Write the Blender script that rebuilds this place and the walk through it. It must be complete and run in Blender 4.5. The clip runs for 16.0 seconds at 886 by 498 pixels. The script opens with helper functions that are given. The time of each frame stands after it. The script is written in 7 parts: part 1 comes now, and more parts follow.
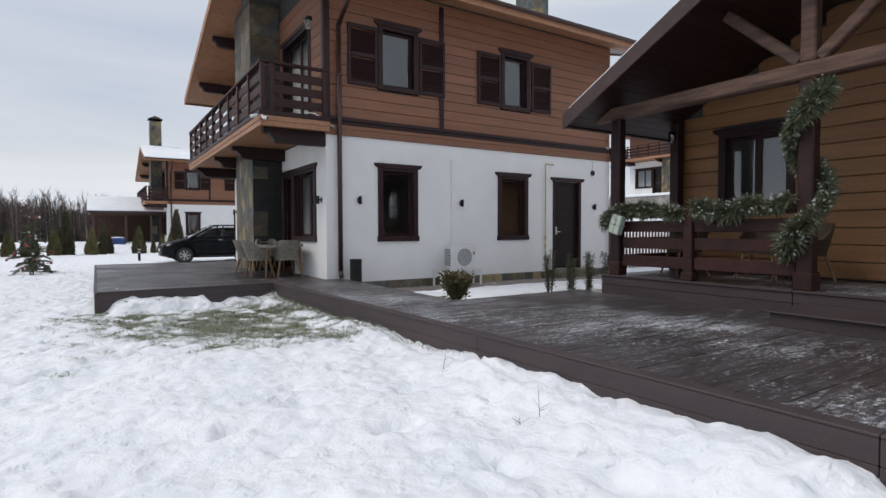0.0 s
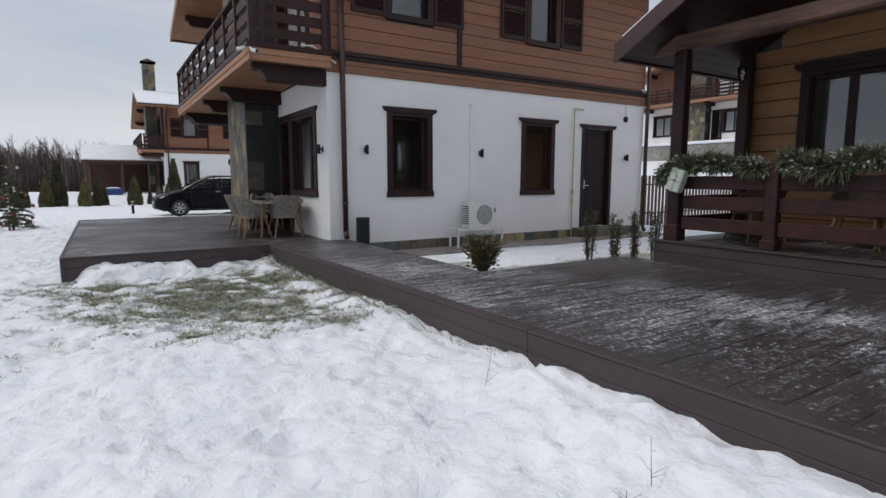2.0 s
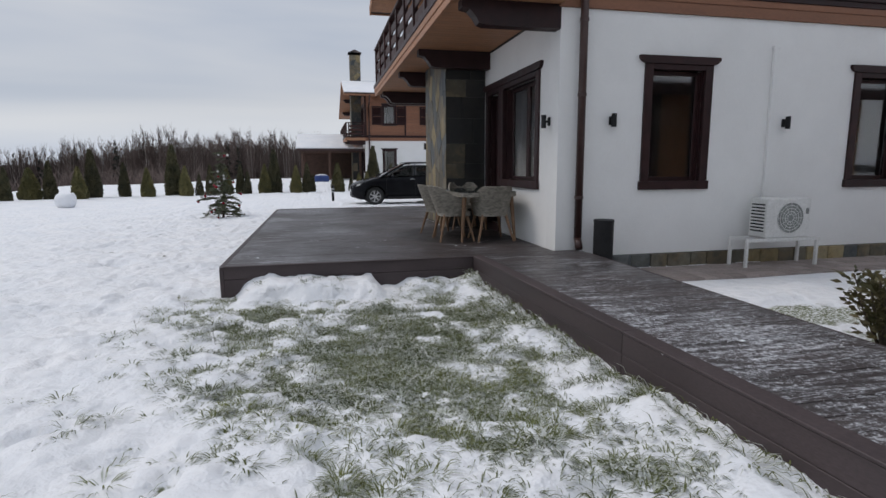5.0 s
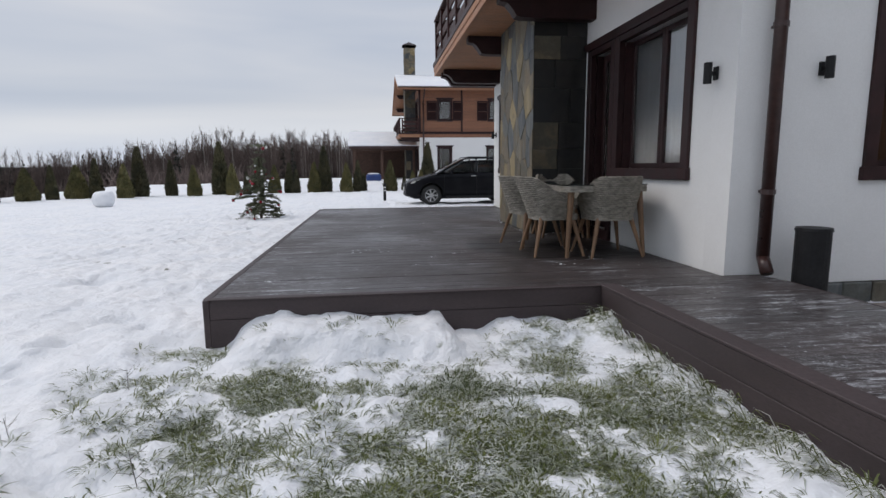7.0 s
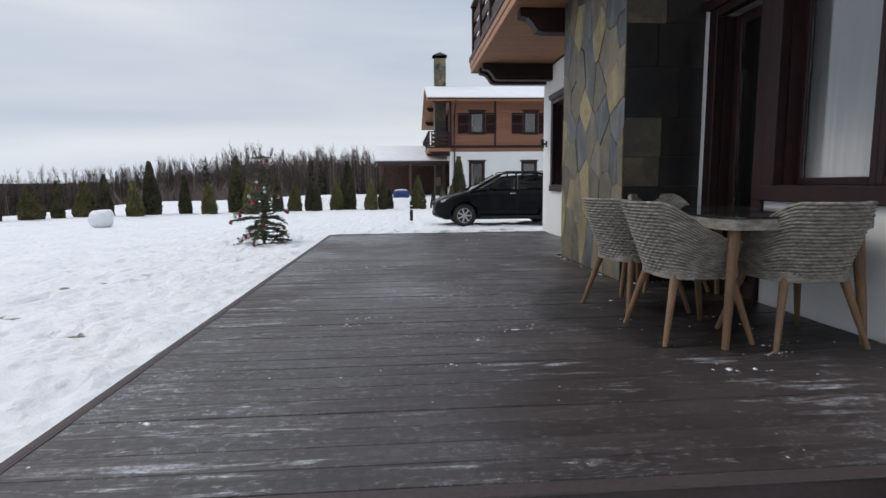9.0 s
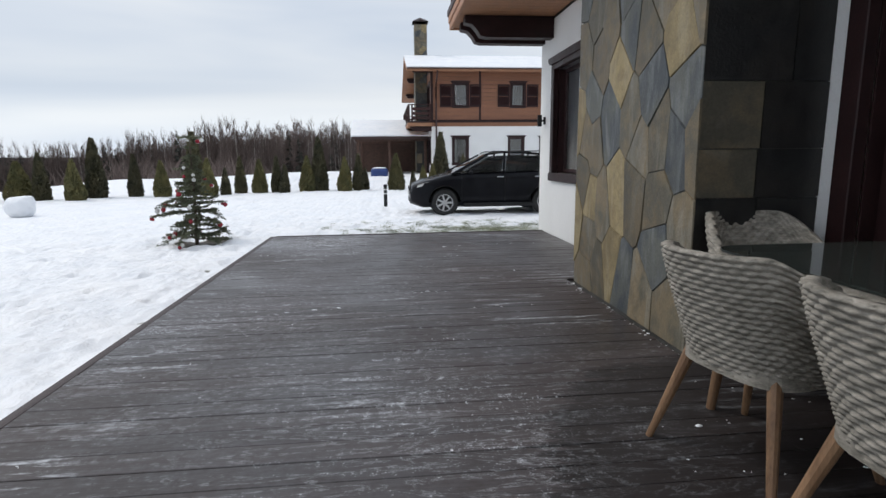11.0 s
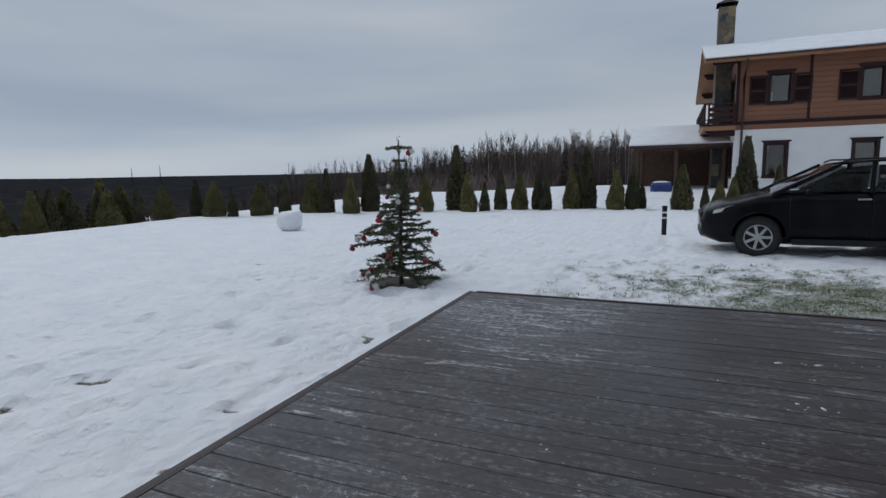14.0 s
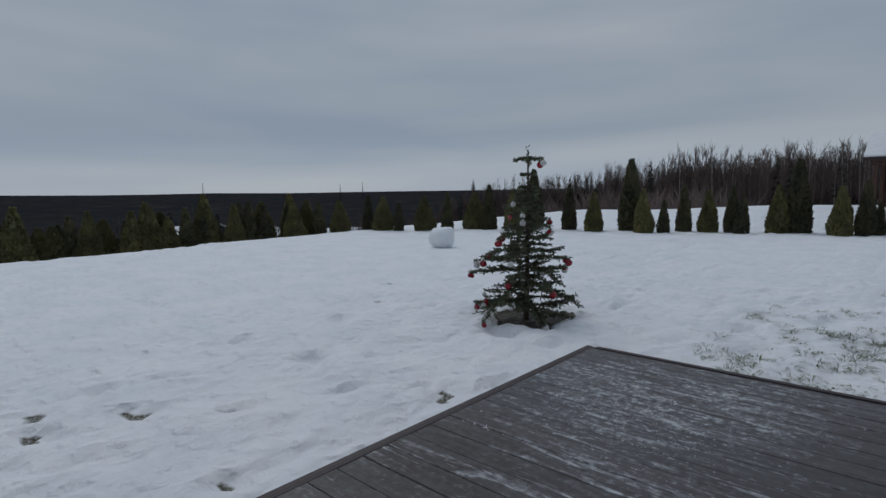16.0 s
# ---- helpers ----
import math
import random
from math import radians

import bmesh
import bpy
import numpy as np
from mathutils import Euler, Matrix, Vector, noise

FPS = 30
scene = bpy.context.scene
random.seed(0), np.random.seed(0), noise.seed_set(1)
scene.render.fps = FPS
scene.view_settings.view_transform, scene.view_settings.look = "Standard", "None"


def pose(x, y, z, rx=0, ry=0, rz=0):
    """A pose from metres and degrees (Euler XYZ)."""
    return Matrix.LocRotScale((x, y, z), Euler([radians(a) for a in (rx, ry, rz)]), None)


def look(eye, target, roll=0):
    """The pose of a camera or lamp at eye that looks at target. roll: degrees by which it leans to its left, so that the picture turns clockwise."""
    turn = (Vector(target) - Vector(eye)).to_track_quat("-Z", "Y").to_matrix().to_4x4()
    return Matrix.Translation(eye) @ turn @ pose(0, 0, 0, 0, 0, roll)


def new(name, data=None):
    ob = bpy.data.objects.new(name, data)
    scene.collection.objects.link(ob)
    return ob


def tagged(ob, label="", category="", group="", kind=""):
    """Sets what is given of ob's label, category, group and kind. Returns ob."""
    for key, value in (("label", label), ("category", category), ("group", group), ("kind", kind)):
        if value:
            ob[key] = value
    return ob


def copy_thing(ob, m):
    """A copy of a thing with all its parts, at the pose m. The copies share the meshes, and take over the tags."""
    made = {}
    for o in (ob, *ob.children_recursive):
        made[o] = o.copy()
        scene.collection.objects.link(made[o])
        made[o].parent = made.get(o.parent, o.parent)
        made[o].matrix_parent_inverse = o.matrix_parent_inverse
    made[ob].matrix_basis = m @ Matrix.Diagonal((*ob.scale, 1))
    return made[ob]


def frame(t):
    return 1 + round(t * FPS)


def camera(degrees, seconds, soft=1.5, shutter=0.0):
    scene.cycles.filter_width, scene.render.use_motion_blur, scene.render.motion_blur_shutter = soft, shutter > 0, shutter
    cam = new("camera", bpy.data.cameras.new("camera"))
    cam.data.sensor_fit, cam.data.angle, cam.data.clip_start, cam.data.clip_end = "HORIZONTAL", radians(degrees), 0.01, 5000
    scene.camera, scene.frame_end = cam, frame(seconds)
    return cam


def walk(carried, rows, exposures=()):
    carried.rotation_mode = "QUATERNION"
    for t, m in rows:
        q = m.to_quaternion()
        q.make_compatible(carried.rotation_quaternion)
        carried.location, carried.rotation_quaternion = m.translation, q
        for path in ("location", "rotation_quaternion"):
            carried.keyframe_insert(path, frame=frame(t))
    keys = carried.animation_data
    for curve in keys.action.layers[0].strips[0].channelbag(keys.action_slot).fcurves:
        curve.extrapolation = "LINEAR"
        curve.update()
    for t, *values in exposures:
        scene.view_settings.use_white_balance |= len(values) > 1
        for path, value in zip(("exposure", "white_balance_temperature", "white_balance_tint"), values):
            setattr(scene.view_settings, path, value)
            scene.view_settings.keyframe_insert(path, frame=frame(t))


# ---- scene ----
import collections

cam = camera(78.9, 16.0)
METRES, EYE, TILT, LEAN, TURN = 16.0, 1.34, 0.0, 0.0, -32.8
ROWS = [
    (0.0, 0.0, 0.0, 0.0, -0.01, -2.04, 0.16),
    (0.5, -0.0043, 0.0171, 0.001, -0.07, -4.38, 0.01),
    (1.0, -0.0083, 0.0349, 0.0017, -0.33, -5.21, -0.0),
    (1.5, -0.0101, 0.0591, 0.0041, -0.11, -6.1, 0.04),
    (2.0, -0.0163, 0.0859, 0.0054, 0.52, -7.35, -0.01),
    (2.5, -0.0228, 0.1151, 0.0037, 1.52, -7.51, 0.03),
    (3.0, -0.0349, 0.1436, 0.0047, 5.45, -7.6, 0.07),
    (3.5, -0.0485, 0.1715, 0.0063, 9.52, -7.89, 0.13),
    (4.0, -0.0619, 0.2024, 0.0065, 13.56, -7.97, 0.23),
    (6.5, -0.1437, 0.3612, -0.0049, 24.74, -9.3, 0.45),
    (7.0, -0.1674, 0.3949, -0.0077, 25.4, -8.57, 0.51),
    (7.5, -0.1896, 0.4276, -0.0084, 26.52, -7.99, 0.44),
    (8.0, -0.2081, 0.4617, -0.0094, 26.91, -7.38, 0.51),
    (8.5, -0.2258, 0.4941, -0.0087, 28.69, -6.67, 0.53),
    (11.0, -0.2925, 0.647, 0.0055, 26.87, -9.62, 0.57),
    (11.5, -0.3127, 0.675, 0.0075, 28.53, -9.93, 0.59),
    (12.0, -0.3361, 0.7029, 0.0074, 32.57, -9.62, 0.73),
    (12.5, -0.3544, 0.7327, 0.0079, 41.98, -8.93, 0.89),
    (13.0, -0.3682, 0.7602, 0.0072, 48.38, -8.27, 1.09),
    (13.5, -0.3834, 0.787, 0.007, 53.68, -8.09, 1.03),
    (14.0, -0.3959, 0.8176, 0.0069, 55.72, -7.88, 1.09),
    (14.5, -0.4107, 0.8436, 0.0055, 56.57, -7.72, 1.08),
    (15.0, -0.4234, 0.865, 0.0054, 59.24, -7.36, 1.01),
    (15.5, -0.4336, 0.8778, 0.0059, 66.65, -6.53, 0.91),
    (16.0, -0.4393, 0.8864, 0.006, 74.81, -5.86, 0.79),
]
walk(cam, [(t, pose(0, 0, EYE, TILT, LEAN, TURN) @ pose(METRES * x, METRES * y, METRES * z, 90 + pitch, roll, yaw)) for t, x, y, z, yaw, pitch, roll in ROWS],
     exposures=[(0, 0.18, 6800, 13), (3.5, -0.13, 6750, 13), (7, 0.02, 6750, 14), (8.5, 0.08, 6700, 13), (11, 0.34, 6750, 11), (12.0, 0.15, 6520, 11), (12.6, -0.10, 6380, 10), (13.5, -0.46, 6300, 10), (14.5, -0.58, 6250, 10), (16, -0.90, 6220, 9)])

# ---- light ----
world = bpy.data.worlds.new("overcast_sky")
scene.world = world
world.use_nodes = True
wn, wl = world.node_tree.nodes, world.node_tree.links
wn.clear()
w_out, w_bg = wn.new("ShaderNodeOutputWorld"), wn.new("ShaderNodeBackground")
w_sky, w_mix, w_mul = wn.new("ShaderNodeTexSky"), wn.new("ShaderNodeMix"), wn.new("ShaderNodeMix")
w_sky.sky_type, w_sky.sun_disc = "NISHITA", False
w_sky.sun_elevation, w_sky.sun_rotation = radians(51), radians(294)
w_co, w_map, w_noise, w_ramp = wn.new("ShaderNodeTexCoord"), wn.new("ShaderNodeMapping"), wn.new("ShaderNodeTexNoise"), wn.new("ShaderNodeValToRGB")
w_map.inputs["Scale"].default_value = (1.0, 1.0, 7.0)
w_noise.inputs["Scale"].default_value, w_noise.inputs["Detail"].default_value, w_noise.inputs["Roughness"].default_value = 1.1, 4.0, 0.45
w_noise.inputs["Distortion"].default_value = 0.4
w_ramp.color_ramp.elements[0].position, w_ramp.color_ramp.elements[0].color = 0.34, (6.2, 7.3, 8.9, 1)
w_ramp.color_ramp.elements[1].position, w_ramp.color_ramp.elements[1].color = 0.74, (9.4, 10.0, 10.6, 1)
w_mix.data_type = w_mul.data_type = "RGBA"
w_mix.inputs[0].default_value = 0.9
wl.new(w_co.outputs["Generated"], w_map.inputs["Vector"])
wl.new(w_map.outputs[0], w_noise.inputs["Vector"])
wl.new(w_noise.outputs["Fac"], w_ramp.inputs["Fac"])
wl.new(w_sky.outputs[0], w_mix.inputs[6])
# an overcast sky: brighter overhead and in a thin strip along the horizon
w_sep, w_elev = wn.new("ShaderNodeSeparateXYZ"), wn.new("ShaderNodeValToRGB")
wl.new(w_co.outputs["Generated"], w_sep.inputs[0])
wl.new(w_sep.outputs["Z"], w_elev.inputs["Fac"])
for k, (at, v) in enumerate(((0.0, 1.06), (0.045, 1.02), (0.11, 0.88), (0.35, 0.90), (0.95, 1.18))):
    e = w_elev.color_ramp.elements[k] if k < 2 else w_elev.color_ramp.elements.new(at)
    e.position, e.color = at, (v, v, v, 1)
w_mul.blend_type = "MULTIPLY"
w_mul.inputs[0].default_value = 1.0
wl.new(w_ramp.outputs[0], w_mul.inputs[6])
wl.new(w_elev.outputs[0], w_mul.inputs[7])
wl.new(w_mul.outputs[2], w_mix.inputs[7])
wl.new(w_mix.outputs[2], w_bg.inputs["Color"])
w_bg.inputs["Strength"].default_value = 0.082
wl.new(w_bg.outputs[0], w_out.inputs["Surface"])
sun = new("sun", bpy.data.lights.new("sun", "SUN"))
sun.data.energy, sun.data.angle, sun.data.color = 1.0, radians(24), (1.0, 0.97, 0.93)
sun.matrix_world = look((-22, 10, 30), (0, 0, 0))


# ---- materials ----
def material(name, build):
    m = bpy.data.materials.new(name)
    m.use_nodes = True
    n = m.node_tree.nodes
    build(m.node_tree, n["Principled BSDF"], n, m.node_tree.links)
    return m


def coords(n, l, scale=(1, 1, 1), turn=(0, 0, 0)):
    c, mp = n.new("ShaderNodeTexCoord"), n.new("ShaderNodeMapping")
    mp.inputs["Scale"].default_value, mp.inputs["Rotation"].default_value = scale, turn
    l.new(c.outputs["Object"], mp.inputs["Vector"])
    return mp.outputs[0]


def fbm(n, l, vec, scale, detail=4.0, rough=0.55, dist=0.0):
    t = n.new("ShaderNodeTexNoise")
    t.inputs["Scale"].default_value, t.inputs["Detail"].default_value, t.inputs["Roughness"].default_value = scale, detail, rough
    t.inputs["Distortion"].default_value = dist
    l.new(vec, t.inputs["Vector"])
    return t.outputs["Fac"]


def ramp(n, l, fac, *stops):
    r = n.new("ShaderNodeValToRGB")
    e = r.color_ramp.elements
    while len(e) < len(stops):
        e.new(0.5)
    for k, (p, c) in enumerate(stops):
        e[k].position, e[k].color = p, ((*c, 1) if len(c) == 3 else c)
    l.new(fac, r.inputs["Fac"])
    return r.outputs[0]


def mixed(n, l, fac, a, b, how="MIX"):
    x = n.new("ShaderNodeMix")
    x.data_type, x.blend_type = "RGBA", how
    for sock, v in ((x.inputs[0], fac), (x.inputs[6], a), (x.inputs[7], b)):
        if isinstance(v, bpy.types.NodeSocket):
            l.new(v, sock)
        else:
            sock.default_value = v if isinstance(v, (int, float)) else (*v, 1)
    return x.outputs[2]


def bump(n, l, p, height, strength, distance):
    b = n.new("ShaderNodeBump")
    b.inputs["Strength"].default_value, b.inputs["Distance"].default_value = strength, distance
    l.new(height, b.inputs["Height"])
    l.new(b.outputs[0], p.inputs["Normal"])


def G(v):
    return (v, v, v)


def surface(name, dark, light, rough=0.6, scale=6.0, stretch=(1, 1, 1), strength=0.3, distance=0.004, vary=0.25, fine=60.0, metal=0.0, spec=0.5):
    """A surface with stains at one scale and grain at another; each piece a little different."""
    def build(t, p, n, l):
        v = coords(n, l, stretch)
        info = n.new("ShaderNodeObjectInfo")
        sh = n.new("ShaderNodeVectorMath")
        cx = n.new("ShaderNodeCombineXYZ")
        for k in range(3):
            mu = n.new("ShaderNodeMath")
            mu.operation = "MULTIPLY"
            mu.inputs[1].default_value = 37.0 + 11 * k
            l.new(info.outputs["Random"], mu.inputs[0])
            l.new(mu.outputs[0], cx.inputs[k])
        l.new(v, sh.inputs[0])
        l.new(cx.outputs[0], sh.inputs[1])
        v = sh.outputs[0]
        a, b = fbm(n, l, v, scale), fbm(n, l, v, fine, 3.0, 0.6)
        col = ramp(n, l, a, (0.3, dark), (0.7, light))
        col = mixed(n, l, 0.45, col, ramp(n, l, b, (0.25, G(0.35)), (0.75, G(1.0))), "OVERLAY")
        one = ramp(n, l, info.outputs["Random"], (0.0, G(1 - vary)), (1.0, G(1.0)))
        col = mixed(n, l, 1.0, col, one, "MULTIPLY")
        l.new(col, p.inputs["Base Color"])
        l.new(ramp(n, l, a, (0.2, G(max(0.03, rough - 0.12))), (0.8, G(min(1, rough + 0.12)))), p.inputs["Roughness"])
        p.inputs["Metallic"].default_value = metal
        p.inputs["Specular IOR Level"].default_value = spec
        bump(n, l, p, b, strength, distance)
    return material(name, build)


def snow_build(grassy):
    def build(t, p, n, l):
        v = coords(n, l)
        a, b, c = fbm(n, l, v, 1.4, 5.0), fbm(n, l, v, 8.0, 3.0, 0.5), fbm(n, l, v, 45.0, 2.0, 0.5)
        col = ramp(n, l, a, (0.3, (0.80, 0.825, 0.86)), (0.7, (0.90, 0.905, 0.915)))
        col = mixed(n, l, 0.28, col, ramp(n, l, b, (0.30, (0.72, 0.74, 0.77)), (0.50, (0.93, 0.93, 0.94))), "MULTIPLY")
        if grassy:
            att = n.new("ShaderNodeAttribute")
            att.attribute_name = "thaw"
            soil = ramp(n, l, c, (0.30, (0.07, 0.08, 0.04)), (0.47, (0.22, 0.24, 0.15)), (0.60, (0.72, 0.74, 0.75)))
            edge = mixed(n, l, 1.0, mixed(n, l, 0.55, ramp(n, l, a, (0.0, G(0)), (1.0, G(1))), ramp(n, l, b, (0.0, G(0)), (1.0, G(1)))), att.outputs["Color"], "ADD")
            wide = n.new("ShaderNodeSeparateColor")
            l.new(edge, wide.inputs[0])
            lim = n.new("ShaderNodeMapRange")
            lim.inputs["From Min"].default_value, lim.inputs["From Max"].default_value = 1.0, 1.16
            l.new(wide.outputs[0], lim.inputs["Value"])
            part_of = n.new("ShaderNodeSeparateColor")
            l.new(att.outputs["Color"], part_of.inputs[0])
            mulch = ramp(n, l, c, (0.3, (0.022, 0.017, 0.012)), (0.6, (0.075, 0.058, 0.040)), (0.75, (0.30, 0.29, 0.27)))
            soil = mixed(n, l, part_of.outputs[2], soil, mulch)
            col = mixed(n, l, lim.outputs[0], col, soil)
            # far woodland tone; its darkest stop is blued to paint in distance haze
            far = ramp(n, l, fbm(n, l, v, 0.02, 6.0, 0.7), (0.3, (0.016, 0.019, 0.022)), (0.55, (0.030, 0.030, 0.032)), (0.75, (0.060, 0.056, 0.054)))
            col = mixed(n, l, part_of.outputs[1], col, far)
            gloss = n.new("ShaderNodeMapRange")
            gloss.inputs["To Min"].default_value, gloss.inputs["To Max"].default_value = 0.3, 0.0
            l.new(part_of.outputs[1], gloss.inputs["Value"])
            l.new(gloss.outputs[0], p.inputs["Specular IOR Level"])
        l.new(col, p.inputs["Base Color"])
        p.inputs["Roughness"].default_value = 0.62
        if not grassy:
            p.inputs["Specular IOR Level"].default_value = 0.3
        vor = n.new("ShaderNodeTexVoronoi")
        vor.feature = "SMOOTH_F1"
        vor.inputs["Scale"].default_value, vor.inputs["Smoothness"].default_value = 6.5, 0.6
        wob = n.new("ShaderNodeVectorMath")
        l.new(v, wob.inputs[0])
        l.new(mixed(n, l, 0.12, (0, 0, 0), ramp(n, l, b, (0, G(0)), (1, G(1)))), wob.inputs[1])
        l.new(wob.outputs[0], vor.inputs["Vector"])
        h = mixed(n, l, 0.13, ramp(n, l, b, (0, G(0)), (1, G(1))), ramp(n, l, c, (0, G(0)), (1, G(1))))
        h = mixed(n, l, 0.4, h, ramp(n, l, vor.outputs["Distance"], (0.05, G(0.85)), (0.6, G(0))))
        bump(n, l, p, h, 1.0, 0.06 if grassy else 0.02)
    return build


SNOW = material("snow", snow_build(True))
SNOW_PLAIN = material("roof_snow", snow_build(False))
STUCCO = surface("white_stucco", (0.74, 0.74, 0.725), (0.82, 0.82, 0.805), 0.85, 1.2, (1, 1, 1), 0.25, 0.003, 0.03, 150.0)
PLANK = surface("ochre_siding", (0.190, 0.081, 0.044), (0.250, 0.111, 0.061), 0.6, 2.0, (0.4, 0.4, 5), 0.2, 0.002, 0.16, 40.0)
PLANK_Y = surface("cabin_siding", (0.24, 0.115, 0.05), (0.32, 0.16, 0.07), 0.6, 2.0, (0.4, 0.4, 5), 0.2, 0.002, 0.14, 40.0)
SOFFIT = surface("soffit_boards", (0.29, 0.14, 0.075), (0.38, 0.19, 0.105), 0.6, 2.0, (3, 0.5, 1), 0.2, 0.002, 0.12, 40.0)
DARK = surface("dark_stained_wood", (0.018, 0.007, 0.0075), (0.038, 0.015, 0.015), 0.5, 3.0, (2, 2, 2), 0.25, 0.002, 0.3, 45.0, 0.0, 0.3)
RAIL = surface("brown_stained_rail", (0.024, 0.0085, 0.0075), (0.055, 0.020, 0.017), 0.55, 3.0, (2, 2, 2), 0.3, 0.003, 0.3, 45.0, 0.0, 0.3)
OLD_BEAM = surface("weathered_beam", (0.045, 0.023, 0.017), (0.15, 0.085, 0.062), 0.75, 2.5, (6, 0.8, 6), 0.6, 0.006, 0.25, 30.0)
FASCIA = surface("deck_fascia", (0.036, 0.025, 0.026), (0.058, 0.042, 0.043), 0.6, 2.0, (0.6, 0.6, 3), 0.3, 0.002, 0.15, 70.0)
SHEET = surface("brown_metal_roof", (0.035, 0.018, 0.016), (0.06, 0.03, 0.027), 0.35, 1.5, (1, 1, 1), 0.05, 0.002, 0.05, 20.0)
PIPE = surface("brown_downspout", (0.035, 0.016, 0.014), (0.055, 0.026, 0.022), 0.35, 2.0, (1, 1, 1), 0.05, 0.001, 0.05, 30.0)
BLACK = surface("black_metal", (0.008, 0.008, 0.009), (0.018, 0.018, 0.019), 0.55, 4.0, (1, 1, 1), 0.05, 0.001, 0.1, 40.0, 0.0, 0.25)
WHITE = surface("white_metal", (0.62, 0.62, 0.60), (0.72, 0.72, 0.70), 0.4, 3.0, (1, 1, 1), 0.05, 0.001, 0.03, 40.0)


def stone_mat(name, cool, warm, pale, rough=0.62, vary=0.35):
    """Split slate: cool and rusty areas run into one another, with pale lime streaks and a rough face."""
    def build(t, p, n, l):
        v = coords(n, l)
        info = n.new("ShaderNodeObjectInfo")
        move = n.new("ShaderNodeVectorMath")
        move.operation = "MULTIPLY_ADD"
        l.new(info.outputs["Random"], move.inputs[0])
        move.inputs[1].default_value = (31.0, 47.0, 19.0)
        l.new(v, move.inputs[2])
        v = move.outputs[0]
        tall = n.new("ShaderNodeMapping")
        tall.inputs["Scale"].default_value = (1.0, 3.0, 0.6)
        l.new(v, tall.inputs["Vector"])
        a, b, c, d = fbm(n, l, v, 2.6, 5.0, 0.55, 0.6), fbm(n, l, v, 11.0, 5.0, 0.6), fbm(n, l, v, 70.0, 3.0, 0.6), fbm(n, l, tall.outputs[0], 3.0, 4.0, 0.6, 0.5)
        col = ramp(n, l, mixed(n, l, 0.25, a, b), (0.43, cool), (0.57, warm))
        col = mixed(n, l, ramp(n, l, d, (0.51, G(0)), (0.68, G(0.8))), col, pale)
        col = mixed(n, l, 0.5, col, ramp(n, l, b, (0.3, G(0.30)), (0.7, G(0.68))), "OVERLAY")
        col = mixed(n, l, 0.35, col, ramp(n, l, c, (0.3, G(0.30)), (0.7, G(0.70))), "OVERLAY")
        col = mixed(n, l, 1.0, col, ramp(n, l, info.outputs["Random"], (0.0, G(0.9 - vary)), (1.0, G(0.92))), "MULTIPLY")
        l.new(col, p.inputs["Base Color"])
        l.new(ramp(n, l, b, (0.3, G(rough - 0.14)), (0.7, G(rough + 0.12))), p.inputs["Roughness"])
        bump(n, l, p, mixed(n, l, 0.35, b, c), 0.5, 0.012)
    return material(name, build)


STONE = stone_mat("blue_grey_slate", (0.070, 0.082, 0.092), (0.125, 0.130, 0.115), (0.22, 0.235, 0.235))
STONE_TAN = stone_mat("tan_sandstone", (0.27, 0.205, 0.105), (0.36, 0.285, 0.15), (0.42, 0.35, 0.22), 0.7, 0.25)
STONE_BROWN = stone_mat("olive_slate", (0.125, 0.112, 0.080), (0.205, 0.160, 0.098), (0.24, 0.225, 0.18))
JOINT = surface("grey_joint", (0.045, 0.045, 0.042), (0.08, 0.078, 0.072), 0.9, 6.0)
DOOR = surface("dark_door", (0.010, 0.0065, 0.0065), (0.022, 0.014, 0.014), 0.5, 3.0, (2, 2, 0.5), 0.2, 0.002, 0.1, 45.0, 0.0, 0.2)
MORTAR = surface("dark_mortar", (0.05, 0.05, 0.048), (0.09, 0.088, 0.082), 0.9, 6.0)
# dark slate, taken darker still to hold the shade of the pier's side
STONE_DARK_SHADED = stone_mat("dark_slate_shaded", (0.016, 0.0165, 0.0165), (0.028, 0.025, 0.022), (0.036, 0.036, 0.034), 0.42, 0.4)
STONES = [STONE, STONE_BROWN, STONE, STONE_BROWN, STONE_BROWN]
WICKER = surface("grey_wicker", (0.12, 0.11, 0.09), (0.31, 0.285, 0.245), 0.7, 16.0, (1, 1, 2.5), 0.5, 0.003, 0.08, 90.0)
WICKER_BROWN = surface("brown_wicker", (0.035, 0.022, 0.014), (0.085, 0.055, 0.035), 0.7, 16.0, (1, 1, 2.5), 0.5, 0.003, 0.08, 90.0)
TEAK = surface("teak_leg", (0.13, 0.070, 0.036), (0.24, 0.14, 0.075), 0.55, 4.0, (4, 4, 0.6), 0.3, 0.002, 0.25, 40.0)
CURTAIN = surface("pale_curtain", (0.76, 0.77, 0.79), (0.86, 0.87, 0.89), 0.9, 3.0, (8, 8, 0.3), 0.3, 0.01, 0.05, 60.0)
# room surfaces coloured near black, standing in for unlit rooms
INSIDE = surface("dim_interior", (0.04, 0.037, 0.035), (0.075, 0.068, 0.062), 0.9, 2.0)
PAVER = surface("pinkish_pavers", (0.22, 0.18, 0.165), (0.33, 0.28, 0.26), 0.8, 3.0, (1, 1, 1), 0.4, 0.004, 0.25, 60.0)
YELLOW = surface("yellow_gas_pipe", (0.42, 0.33, 0.12), (0.52, 0.42, 0.17), 0.45, 4.0)


